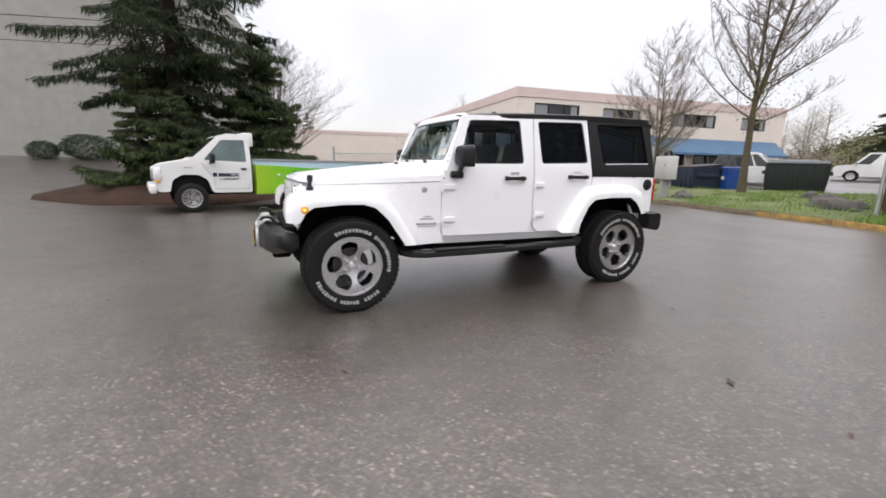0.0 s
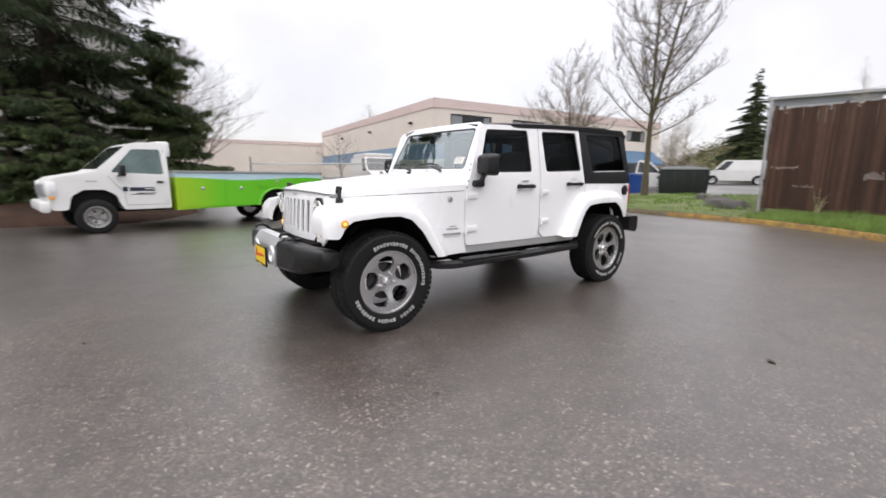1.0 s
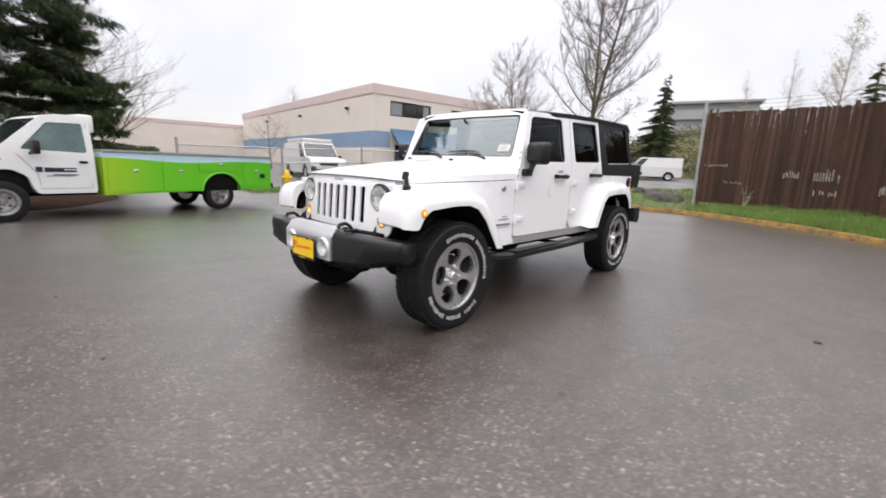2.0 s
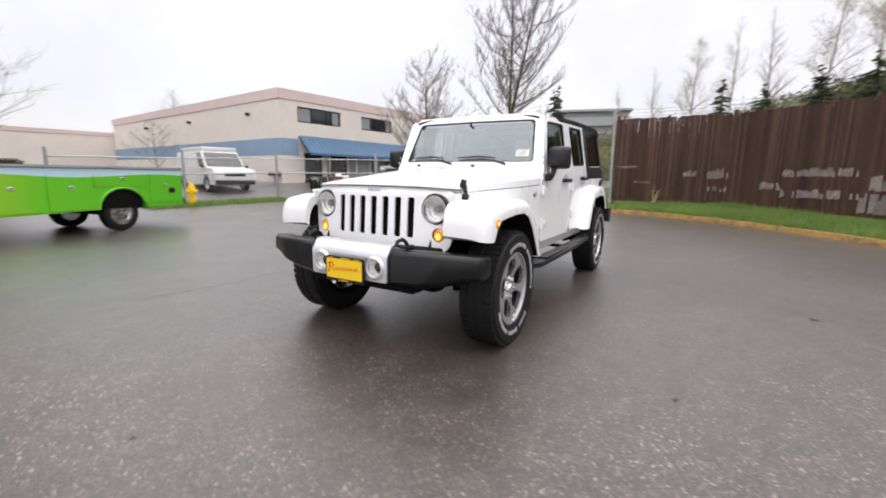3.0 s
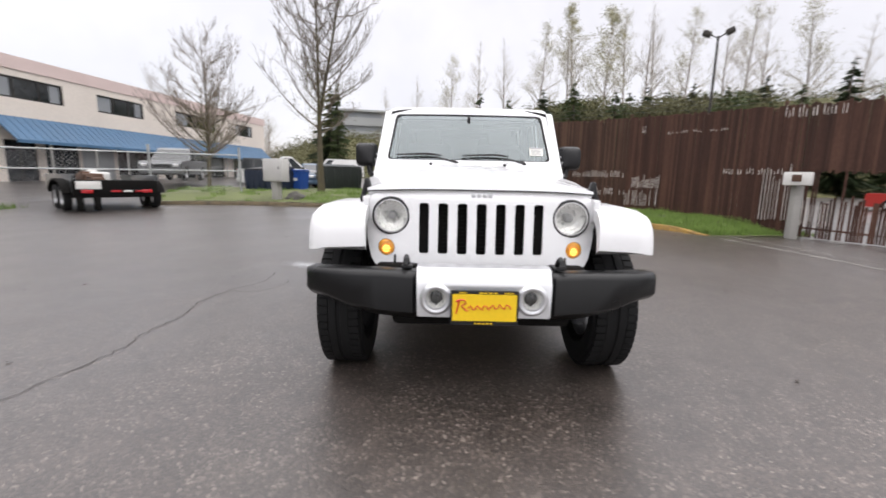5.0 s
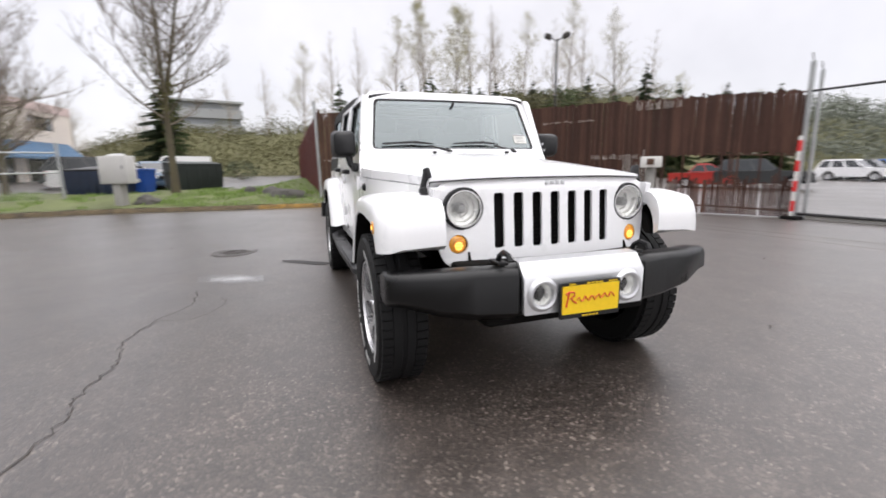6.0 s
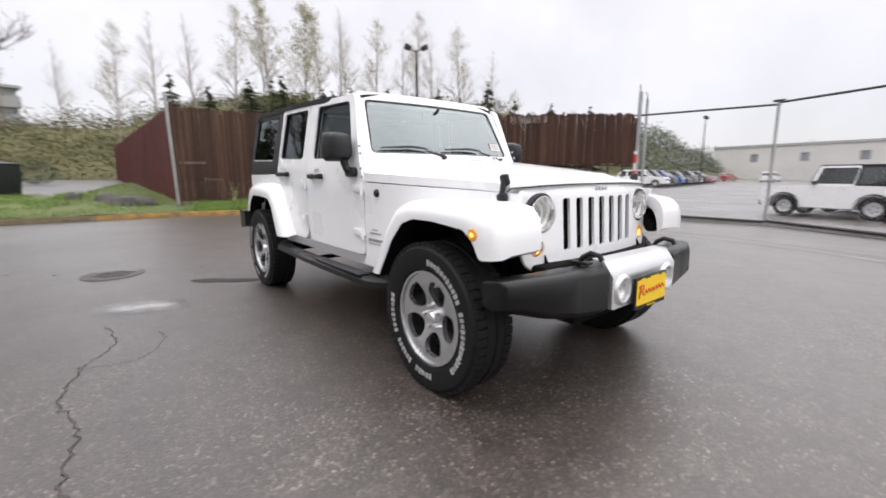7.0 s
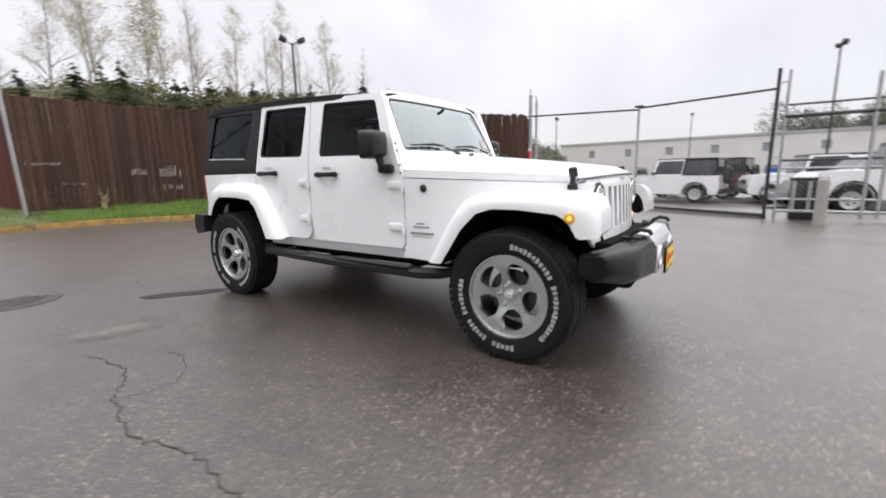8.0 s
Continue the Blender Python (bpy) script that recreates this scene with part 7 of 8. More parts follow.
def grey_warehouse():
    b = thing("grey_warehouse", "tall plain grey concrete warehouse wall", "building")
    a, c = (5.1, -25.2), (35.9, -34.2)
    f0, ln = wall_frame(a, c)
    s = 1 if (f0(0, 0, 1) - f0(0, 0, 0)).y > 0 else -1
    f = lambda u, v, w: f0(u, v, w * s)
    rows = [-0.3, 7.25, 8.5, 10.2, 13.0]
    for k in range(4):
        bm = BM()
        plate(bm, [(0, rows[k] + 0.02), (ln, rows[k] + 0.02), (ln, rows[k + 1] - 0.02), (0, rows[k + 1] - 0.02)], [], f, 0.3)
        part("wall_panel", bm, M["greywall"], b)
    bm = BM()
    for k in range(1, 4):
        plate(bm, [(0, rows[k] - 0.02), (ln, rows[k] - 0.02), (ln, rows[k] + 0.02), (0, rows[k] + 0.02)], [], lambda u, v, w: f(u, v, w - 0.03), 0.2)
    part("panel_joint", bm, M["rust"], b)
    g0, l2 = wall_frame(a, (1.5, -46.0))
    bm = BM()
    plate(bm, [(0, -0.3), (l2, -0.3), (l2, 13.0), (0, 13.0)], [], g0, 0.3)
    part("end_wall", bm, M["greywall"], b)


grey_warehouse()


def far_buildings():
    w = thing("far_warehouse", "long low pale warehouse behind the sales lot", "building")
    a, c = (-39.5, 118.0), (60.0, 108.0)
    f, ln = wall_frame(c, a)
    if (f(0, 0, 1) - f(0, 0, 0)).y > 0:
        f, ln = wall_frame(a, c)
    bm = BM()
    holes = [[(u, 3.8), (u + 1.6, 3.8), (u + 1.6, 5.6), (u, 5.6)] for u in [8 + 9.5 * k for k in range(10)]]
    plate(bm, [(0, -1), (ln, -1), (ln, 7.2), (0, 7.2)], holes, f, 0.4)
    part("front_wall", bm, M["farwall"], w)
    bm = BM()
    plate(bm, [(-0.2, 7.2), (ln + 0.2, 7.2), (ln + 0.2, 7.7), (-0.2, 7.7)], [], lambda u, v, q: f(u, v, q + 0.2), 0.7)
    part("roof_edge", bm, M["fargrey"], w)
    for h in holes:
        bm = BM()
        plate(bm, h, [], lambda u, v, q: f(u, v, q - 0.2), 0.02)
        part("window", bm, M["fardark"], w)
    g = thing("distant_block", "large hazy grey multi-storey block far off", "building")
    a, c = (-75.0, -21.0), (-78.0, -8.9)
    f, ln = wall_frame(a, c)
    if (f(0, 0, 1) - f(0, 0, 0)).x < 0:
        f, ln = wall_frame(c, a)
    for k in range(3):
        z = 5.4 + 2.45 * k
        bm = BM()
        plate(bm, [(0, z), (ln, z), (ln, z + 1.45), (0, z + 1.45)], [], f, 4)
        part("storey_wall", bm, M["fargrey"], g)
        bm = BM()
        plate(bm, [(0.3, z + 1.45), (ln - 0.3, z + 1.45), (ln - 0.3, z + 2.45), (0.3, z + 2.45)], [], lambda u, v, q: f(u, v, q - 0.5), 3)
        part("window_band", bm, M["fardark"], g)
    bm = BM()
    plate(bm, [(-0.2, 12.75), (ln + 0.2, 12.75), (ln + 0.2, 13.1), (-0.2, 13.1)], [], lambda u, v, q: f(u, v, q + 0.2), 4)
    part("roof_edge", bm, M["fargrey"], g)
    bm = BM()
    plate(bm, [(2, -1), (ln - 2, -1), (ln - 2, 5.4), (2, 5.4)], [], lambda u, v, q: f(u, v, q - 0.8), 3)
    part("plinth", bm, M["farwall"], g)


far_buildings()


# ---- hillside and far trees ----
def hill_z(x, y):
    """Wooded rise behind the slatted fence."""
    r = math.hypot(x, y)
    a = math.degrees(math.atan2(y, x)) % 360
    k = smooth(103, 122, a) * smooth(215, 190, a)
    k *= 1.14 - 0.28 * smooth(170, 180, a)
    return 14.5 * k * smooth(36 + 56 * smooth(136, 124, a), 82 + 50 * smooth(136, 124, a), r) * (0.8 + 0.3 * noise.noise(Vector((x * 0.03, y * 0.03, 0)))) - 0.6


def hillside():
    V, F = [], []
    nr, na = 12, 64
    for i in range(nr):
        r = lerp(36, 150, i / (nr - 1))
        for j in range(na):
            a = radians(lerp(100, 222, j / (na - 1)))
            x, y = r * math.cos(a), r * math.sin(a)
            V.append((x, y, hill_z(x, y)))
    for i in range(nr - 1):
        for j in range(na - 1):
            F.append((i * na + j, i * na + j + 1, (i + 1) * na + j + 1, (i + 1) * na + j))
    tagged(raw("hillside", V, F, M["brush"], None, True), "brushy hillside rising behind the fence", "ground", kind="structure")
    rng = random.Random(77)
    V, F = [], []
    for _ in range(23000):
        a, r = radians(rng.uniform(126, 214)), rng.uniform(44, 92)
        x, y = r * math.cos(a), r * math.sin(a)
        z = hill_z(x, y)
        lump = max(0.0, noise.noise(Vector((x * 0.16, y * 0.16, 5)))) * 4.2
        leaf_cards(V, F, rng, [Vector((x, y, z + rng.random() * (0.6 + lump)))], 3, 0.3, 0.17)
    tagged(raw("undergrowth", V, F, M["brush"]), "dense brambles and brush on the hillside", "undergrowth", kind="stuff")
    V, F = [], []
    for _ in range(9000):
        a, r = radians(rng.uniform(102, 130)), rng.uniform(98, 140)
        x, y = r * math.cos(a), r * math.sin(a)
        z = hill_z(x, y)
        if z < 1.0:
            continue
        lump = max(0.0, 0.4 + noise.noise(Vector((x * 0.12, y * 0.12, 9)))) * 6
        leaf_cards(V, F, rng, [Vector((x, y, z + rng.random() * (1 + lump)))], 3, 0.5, 0.36)
    tagged(raw("undergrowth", V, F, M["farwood"]), "hazy dark green woods on the far slope", "undergrowth", kind="stuff")


hillside()

POPLARS = [bare_tree("tall slender pale poplar just coming into leaf", (0, 0, 0), 40 + k, 4.0, 17.0, 0.16, 0.55, 30, (7, 6), M["twig"], M["hazetwig"], (M["budleaf"], lf, 0.26, 0.065 + 0.015 * lf), 3, "poplars on the hillside", 1, 0.26, name="poplar") for k, lf in enumerate((1, 0, 2))]
POPLAR_SPOTS = [(160.4, 58, 1.0, 2), (168.2, 62, 0.9, 0), (172.4, 60, 0.82, 1), (176.1, 66, 0.85, 1), (179.7, 60, 0.8, 0), (155.6, 66, 0.95, 1), (151.7, 60, 0.98, 0), (147.8, 64, 0.9, 1), (144.6, 58, 0.92, 1), (140.4, 62, 0.92, 0), (136.8, 60, 0.8, 1), (133.1, 64, 0.78, 0), (129.4, 66, 0.72, 1), (126.3, 62, 0.62, 0), (164.6, 70, 0.85, 1), (183.7, 70, 0.62, 1), (187.7, 78, 0.55, 1), (158.1, 74, 0.95, 0), (122.6, 70, 0.6, 1)]
rng = random.Random(8)
for i, (az, r, k, v) in enumerate(POPLAR_SPOTS):
    x, y = 3.0 + r * math.cos(radians(az)), r * math.sin(radians(az))
    t = copy_thing(POPLARS[v], pose(x, y, hill_z(x, y) - 0.3, 0, 0, rng.uniform(0, 360)))
    t.scale = (k, k, k)
for p in POPLARS:
    x, y = 3.0 + 72 * math.cos(radians(146 + 9 * POPLARS.index(p))), 72 * math.sin(radians(146 + 9 * POPLARS.index(p)))
    p.location = (x, y, hill_z(x, y) - 0.3)

FIRS = [conifer("dark green fir on the hillside", (0, 0, 0), 60 + k, 7.0, 2.6, (M["darktwig"], M["cedar"] if k else M["needle"]), "firs on the hillside", 1.7, 0.45, name="fir") for k in range(2)]
# (bearing, rise, distance, kind), seen from the middle of the drive
FIR_SPOTS = [(177.8, 10.7, 41, 1), (174.1, 9.9, 42, 1), (169.8, 11.1, 43, 0), (166.0, 11.8, 44, 1), (161.1, 10.6, 45, 1), (157.5, 10.9, 46, 0), (152.8, 11.0, 47, 0), (149.4, 10.4, 50, 1), (146.1, 11.2, 47, 0), (139.5, 12.0, 48, 0), (155.2, 10.2, 50, 1), (163.4, 10.3, 48, 0), (142.9, 10.0, 52, 1), (135.7, 9.6, 52, 1), (131.0, 9.2, 52, 0), (126.3, 8.6, 50, 1), (196.0, 10.8, 55, 0), (159.3, 10.4, 52, 1)]
for az, el, r, v in FIR_SPOTS:
    x, y = 4.34 + r * math.cos(radians(az)), 1.4 + r * math.sin(radians(az))
    z = hill_z(x, y) - 0.2 if az < 190 else ground_z(x, y) - 0.2
    k = (1.16 + r * math.tan(radians(el)) - z) / 7.0
    t = copy_thing(FIRS[v], pose(x, y, z, 0, 0, rng.uniform(0, 360)))
    t.scale = (1.45, 1.45, k)
for k, p in enumerate(FIRS):
    x, y = 3.0 + 64 * math.cos(radians(152 + 12 * k)), 64 * math.sin(radians(152 + 12 * k))
    p.location = (x, y, hill_z(x, y) - 0.2)



def evergreen_slope():
    """A tangle of evergreens and bramble that tops the fence line."""
    rng = random.Random(91)
    for leaf, label, lumps in (("cedar", "dark evergreen scrub along the hillside", 13), ("brush", "olive bramble along the hillside", 58)):
        V, F = [], []
        for _ in range(lumps):
            az, r = rng.uniform(146, 171), rng.uniform(44, 54)
            x, y = 4.34 + r * math.cos(radians(az)), 1.4 + r * math.sin(radians(az))
            top = 1.16 + r * math.tan(radians(rng.uniform(8.4, 10.3)))
            w = rng.uniform(1.2, 2.6)
            for _ in range(420):
                u = Vector((rng.gauss(0, 1), rng.gauss(0, 1), rng.gauss(0, 1))).normalized() * rng.uniform(0.6, 1.0)
                leaf_cards(V, F, rng, [Vector((x + u.x * w, y + u.y * w, top - 1.6 + u.z * 1.6))], 1, 0.12, 0.15)
            limb(V, F, [Vector((x, y, hill_z(x, y) - 0.2)), Vector((x, y, top - 1.2))], [0.12, 0.04], 5)
        tagged(raw("undergrowth", V, F, M[leaf]), label, "undergrowth", kind="stuff")


evergreen_slope()

HAZE = [bare_tree("distant leafless tree along the street", (0, 0, 0), 80 + k, 1.6, 9.0, 0.12, 0.9, 20, (6, 6), M["twig"], M["hazetwig"], None, 3, "leafless street trees", 2, 0.4) for k in range(2)]
for i, (x, y, k) in enumerate(((-62, -34, 1.1), (-70, -30, 1.2), (-58, -26, 0.9), (-75, -42, 1.2), (-66, -20, 1.0), (-80, -24, 1.2), (-54, -40, 1.0), (-30, -62, 1.3), (-38, -70, 1.2), (-66, -11, 0.8), (-22, 125, 0.9), (8, 128, 1.2), (30, 130, 0.9))):
    t = copy_thing(HAZE[i % 2], pose(x, y, 0.6, 0, 0, rng.uniform(0, 360)))
    t.scale = (k, k, k)
HAZE[0].location, HAZE[1].location = (-63, -28, 0.6), (-72, -36, 0.6)
conifer("windswept pine behind the yard wing", (-6.5, -70, 0.3), 91, 8.5, 2.0, (M["bark"], M["needle"]), dense=0.7, droop=0.1, bare=0.45, name="pine")


def brush_bank(label, x0, y0, x1, y1, hgt, seed, width=5.0, leaf="brush", size=0.26, count=2600):
    rng = random.Random(seed)
    V, F = [], []
    for _ in range(count):
        t = rng.random()
        x, y = lerp(x0, x1, t) + rng.uniform(-width, width) / 2, lerp(y0, y1, t) + rng.uniform(-width, width) / 2
        hh = hgt * (0.65 + 0.5 * noise.noise(Vector((x * 0.2, y * 0.2, seed))))
        leaf_cards(V, F, rng, [Vector((x, y, 0.5 + rng.random() ** 0.7 * hh))], 3, size, size)
    tagged(raw("undergrowth", V, F, M[leaf]), label, "undergrowth", kind="stuff")


brush_bank("brown and green brush along the far street", -54, -32, -60, -4, 3.4, 3, 9, "twig", 0.10, 9000)
brush_bank("brown and green brush along the far street", -52, -14, -62, 6, 3.0, 4, 8, "brush", 0.10, 9000)
brush_bank("hazy dark woods beyond the far warehouse", 12, 168, 66, 148, 20, 5, 14, "farwood", 0.40, 16000)


shrub("low green shrub beyond the street", (-34.0, -5.2, 0.7), 38, 3.4, 2.6, 1.5, M["bush"], 1800, 0.05)


def light_pole(label, at, hgt, heads, rz):
    p = thing("light_pole", label, "street lamp", "lot light poles", at, rz)
    bm = BM()
    tube(bm, [(0, 0, -0.4), (0, 0, hgt)], [0.085, 0.055], 10)
    part("pole", bm, M["frame"], p)
    for k in range(heads):
        s = 1 if k else -1
        bm = BM()
        tube(bm, [(0, 0, hgt - 0.1), (0, s * 0.32, hgt + 0.1)], 0.03, 6)
        box(bm, (0.05, s * 0.50, hgt + 0.16), (0.36, 0.40, 0.26), 0.05, Matrix.Rotation(radians(s * 25), 4, "X"))
        part("lamp_head", bm, M["frame"], p)


light_pole("tall dark pole with two floodlight heads", (-18.8, 13.45, 0.0), 8.45, 2, -30)
light_pole("tall dark pole with two floodlight heads", (7.6, 38.0, -0.1), 9.0, 2, 10)
light_pole("tall dark pole with two floodlight heads", (-4.4, 78.0, -0.2), 9.2, 2, 10)
light_pole("tall dark pole with two floodlight heads", (-18.7, 56.0, -0.2), 7.9, 2, 10)


# ---- service truck ----
def vinyl_mat():
    """Printed body wrap: green hills under a pale sky, the hill line rolling along the body."""
    m, nodes, links, bsdf = shader("printed_green_hill_wrap")
    co = nodes.new("ShaderNodeTexCoord")
    sp = nodes.new("ShaderNodeSeparateXYZ")
    links.new(co.outputs["Object"], sp.inputs[0])
    wave = nodes.new("ShaderNodeMath")
    wave.operation = "SINE"
    sc = nodes.new("ShaderNodeMath")
    sc.operation = "MULTIPLY_ADD"
    sc.inputs[1].default_value, sc.inputs[2].default_value = 1.9, 0.7
    links.new(sp.outputs["X"], sc.inputs[0])
    links.new(sc.outputs[0], wave.inputs[0])
    line = nodes.new("ShaderNodeMath")
    line.operation = "MULTIPLY_ADD"
    line.inputs[1].default_value, line.inputs[2].default_value = 0.035, 1.22
    links.new(wave.outputs[0], line.inputs[0])
    over = nodes.new("ShaderNodeMath")
    over.operation = "GREATER_THAN"
    links.new(sp.outputs["Z"], over.inputs[0])
    links.new(line.outputs[0], over.inputs[1])
    green = nodes.new("ShaderNodeValToRGB")
    e = green.color_ramp.elements
    e[0].position, e[0].color = 0.0, (0.10, 0.46, 0.015, 1)
    e[1].position, e[1].color = 1.0, (0.32, 0.52, 0.02, 1)
    mid = e.new(0.72)
    mid.color = (0.13, 0.50, 0.015, 1)
    span = nodes.new("ShaderNodeMapRange")
    span.inputs["From Min"].default_value, span.inputs["From Max"].default_value = -3.4, 0.5
    links.new(sp.outputs["X"], span.inputs[0])
    links.new(span.outputs[0], green.inputs[0])
    air = nodes.new("ShaderNodeValToRGB")
    air.color_ramp.elements[0].color, air.color_ramp.elements[1].color = (0.55, 0.66, 0.66, 1), (0.38, 0.58, 0.70, 1)
    nz = nodes.new("ShaderNodeTexNoise")
    nz.inputs["Scale"].default_value = 2.0
    links.new(co.outputs["Object"], nz.inputs["Vector"])
    links.new(nz.outputs[0], air.inputs[0])
    mix = nodes.new("ShaderNodeMix")
    mix.data_type = "RGBA"
    links.new(over.outputs[0], mix.inputs["Factor"])
    links.new(green.outputs[0], mix.inputs["A"])
    links.new(air.outputs[0], mix.inputs["B"])
    links.new(mix.outputs["Result"], bsdf.inputs["Base Color"])
    bsdf.inputs["Roughness"].default_value = 0.35
    return m


M["wrap"] = vinyl_mat()
M["truckrim"] = mat("polished_steel_wheel_cover", (0.42, 0.41, 0.40), 0.22, 0.9, vary=0.3, scale=9)
M["cabglass"] = mat("greenish_cab_glass", (0.10, 0.15, 0.145), 0.08, vary=0.4, scale=1.5, coat=0.4)


def service_truck():
    z0 = ground_z(1.9, -9.6)
    t = thing("service_truck", "white work truck with green printed utility body", "truck", at=(1.82, -9.63, z0), rz=11.7)
    FA, RA, hw = 2.06, -2.06, 0.98
    # cab
    prof = rp([(0.60, 0.52), (1.55, 0.52), (1.60, 0.62), (1.68, 0.86), (1.88, 0.98), (2.25, 0.98), (2.46, 0.84), (2.52, 0.55), (2.78, 0.55), (2.83, 0.75), (2.82, 1.12), (2.70, 1.23), (2.02, 1.37), (1.36, 1.99), (1.16, 2.05), (0.62, 2.05)], 0.06, 3)
    Y = lambda s: (lambda x, z, w: Vector((x, s * (hw - 0.03 - 0.13 * max(0.0, z - 1.25) ** 1.2 - 0.06 * smooth(2.3, 2.85, x) + w), z)))
    win = rp([(0.72, 1.32), (1.74, 1.36), (1.30, 1.88), (0.74, 1.90)], 0.05, 3)
    bm = BM()
    for s in (1, -1):
        plate(bm, prof, [win], Y(s), 0.05, cu=(2.3, 2.45, 2.6, 2.7), cv=(1.25, 1.5, 1.75))
    loft(bm, [[Y(1)(p[0], p[1], -0.004) for p in prof], [Y(-1)(p[0], p[1], -0.004) for p in prof]], caps=False)
    cab = part("cab", bm, M["oldwhite"], t, "white van-style truck cab")
    for s in (1, -1):
        pane("side_window", rp([(0.70, 1.30), (1.76, 1.34), (1.31, 1.90), (0.72, 1.92)], 0.05, 3), lambda x, z, w, s=s: Y(s)(x, z, w - 0.02), M["cabglass"], cab)
        bm = BM()
        pts = [(0.68, 1.90), (0.68, 0.62), (1.50, 0.62), (1.52, 0.9), (1.80, 1.28)]
        tube(bm, [Y(s)(x, z, 0.002) for x, z in pts], 0.007, 4)
        part("door_seam", bm, M["badge"], cab)
        bm = BM()
        box(bm, Y(s)(0.80, 1.14, 0.012), (0.14, 0.03, 0.05), 0.01)
        part("door_handle", bm, M["black"], cab)
        bm = BM()
        box(bm, Y(s)(1.56, 1.40, 0.18), (0.12, 0.20, 0.26), 0.04)
        tube(bm, [Y(s)(1.60, 1.28, 0), Y(s)(1.56, 1.34, 0.12)], 0.025, 6)
        part("door_mirror", bm, M["black"], cab, "black towing mirror")
        bm = BM()
        for k, (x0, x1, zz, hh) in enumerate(((0.92, 1.42, 0.98, 0.085), (0.90, 1.30, 0.885, 0.018), (0.96, 1.40, 0.86, 0.012))):
            box(bm, Y(s)((x0 + x1) / 2, zz, 0.003), (x1 - x0, 0.006, hh), 0.0)
        box(bm, Y(s)(1.50, 0.985, 0.003), (0.10, 0.006, 0.10), 0.0)
        part("door_logo", bm, M["binnavy"], cab, "dark logo bars on the door")
        bm = BM()
        for k in range(6):
            box(bm, Y(s)(1.10 - 0.058 * k, 0.985, 0.007), (0.04, 0.004, 0.03))
        part("logo_bars", bm, M["whiteband"], cab)
        bm = BM()
        box(bm, (2.765, s * 0.80, 1.0), (0.16, 0.34, 0.32), 0.05)
        part("headlamp", bm, M["lamp"], t)
        bm = BM()
        box(bm, (2.765, s * 0.93, 0.82), (0.10, 0.06, 0.07), 0.02)
        part("turn_signal", bm, M["amber"], t)
        bm = BM()
        for k in range(4):
            box(bm, Y(s)(2.02 + 0.05 * k, 1.16, 0.004), (0.036, 0.005, 0.03))
        part("model_badge", bm, M["badge"], cab)
    bm = BM()
    n = Vector((0.68, 0, 0.68)).normalized()
    plate(bm, rp([(-0.84, 1.42), (0.84, 1.42), (0.76, 1.95), (-0.76, 1.95)], 0.06, 3), [], lambda u, v, w: Vector((2.02 - (v - 1.37) * 1.065, u, v)) + n * (w + 0.006), 0.012)
    part("windscreen", bm, M["darkglass"], cab)
    bm = BM()
    box(bm, (2.84, 0, 0.95), (0.06, 1.1, 0.28), 0.03)
    part("radiator_grille", bm, M["badge"], t)
    bm = BM()
    box(bm, (2.88, 0, 0.62), (0.16, 1.92, 0.22), 0.05)
    part("front_bumper", bm, M["oldwhite"], t, "white front bumper")
    bm = BM()
    box(bm, (0.62, 0, 1.92), (0.28, 1.5, 0.36), 0.05)
    part("cab_rear_fairing", bm, M["oldwhite"], t)
    # utility body with wheel cut-out and compartments
    r = 0.40
    arch = [(RA + 0.52 * math.cos(a), 0.50 + 0.46 * math.sin(a)) for a in [math.pi * (1 - k / 10) for k in range(11)]]
    side = [(-3.55, 0.52), (-2.60, 0.50)] + arch + [(-1.50, 0.50), (0.50, 0.46), (0.50, 1.36), (-3.55, 1.36)]
    for s in (1, -1):
        B = lambda x, z, w, s=s: Vector((x, s * (1.02 + w), z))
        bm = BM()
        plate(bm, side, [], B, 0.42)
        body = part("utility_body_side", bm, M["wrap"], t, "green hill print utility body")
        for x0, x1, za, zb in ((0.42, -0.62, 0.52, 1.26), (-0.66, -1.46, 0.52, 1.26), (-1.50, -2.66, 0.99, 1.26), (-2.70, -3.48, 0.60, 1.26)):
            bm = BM()
            q = rp([(x0, za), (x0, zb), (x1, zb), (x1, za)], 0.02, 2)
            plate(bm, q, [], lambda x, z, w, s=s: Vector((x, s * (1.035 + w), z)), 0.014)
            d = part("compartment_door", bm, M["wrap"], body)
            bm = BM()
            box(bm, ((x0 + x1) / 2, s * 1.040, lerp(za, zb, 0.62)), (0.09, 0.012, 0.07), 0.01)
            part("latch", bm, M["chrome"], d)
        bm = BM()
        loft(bm, [[Vector((x, s * y, z)) for y, z in ((1.03, 1.36), (1.05, 1.38), (1.05, 1.42), (0.60, 1.42), (0.60, 1.36))] for x in (0.50, -3.55)])
        part("body_top_rail", bm, M["steel"], body, "grey metal top rail")
        bm = BM()
        tube(bm, [Vector((x, s * 1.035, z)) for x, z in arch], 0.03, 6)
        part("wheel_arch_trim", bm, M["wrap"], body)
        bm = BM()
        box(bm, (-3.25, s * 1.045, 0.88), (0.16, 0.02, 0.12), 0.01)
        part("fuel_port", bm, M["black"], body)
        bm = BM()
        box(bm, (-3.57, s * 0.90, 0.95), (0.05, 0.12, 0.30), 0.02)
        part("tail_lamp", bm, M["red"], t)
        bm = BM()
        box(bm, (FA, s * 0.60, 0.74), (0.86, 0.56, 0.50), 0.06)
        part("wheel_housing", bm, M["under"], t)
        bm = BM()
        box(bm, (RA, s * 0.78, 0.72), (0.98, 0.40, 0.44), 0.06)
        part("wheel_housing", bm, M["under"], t)
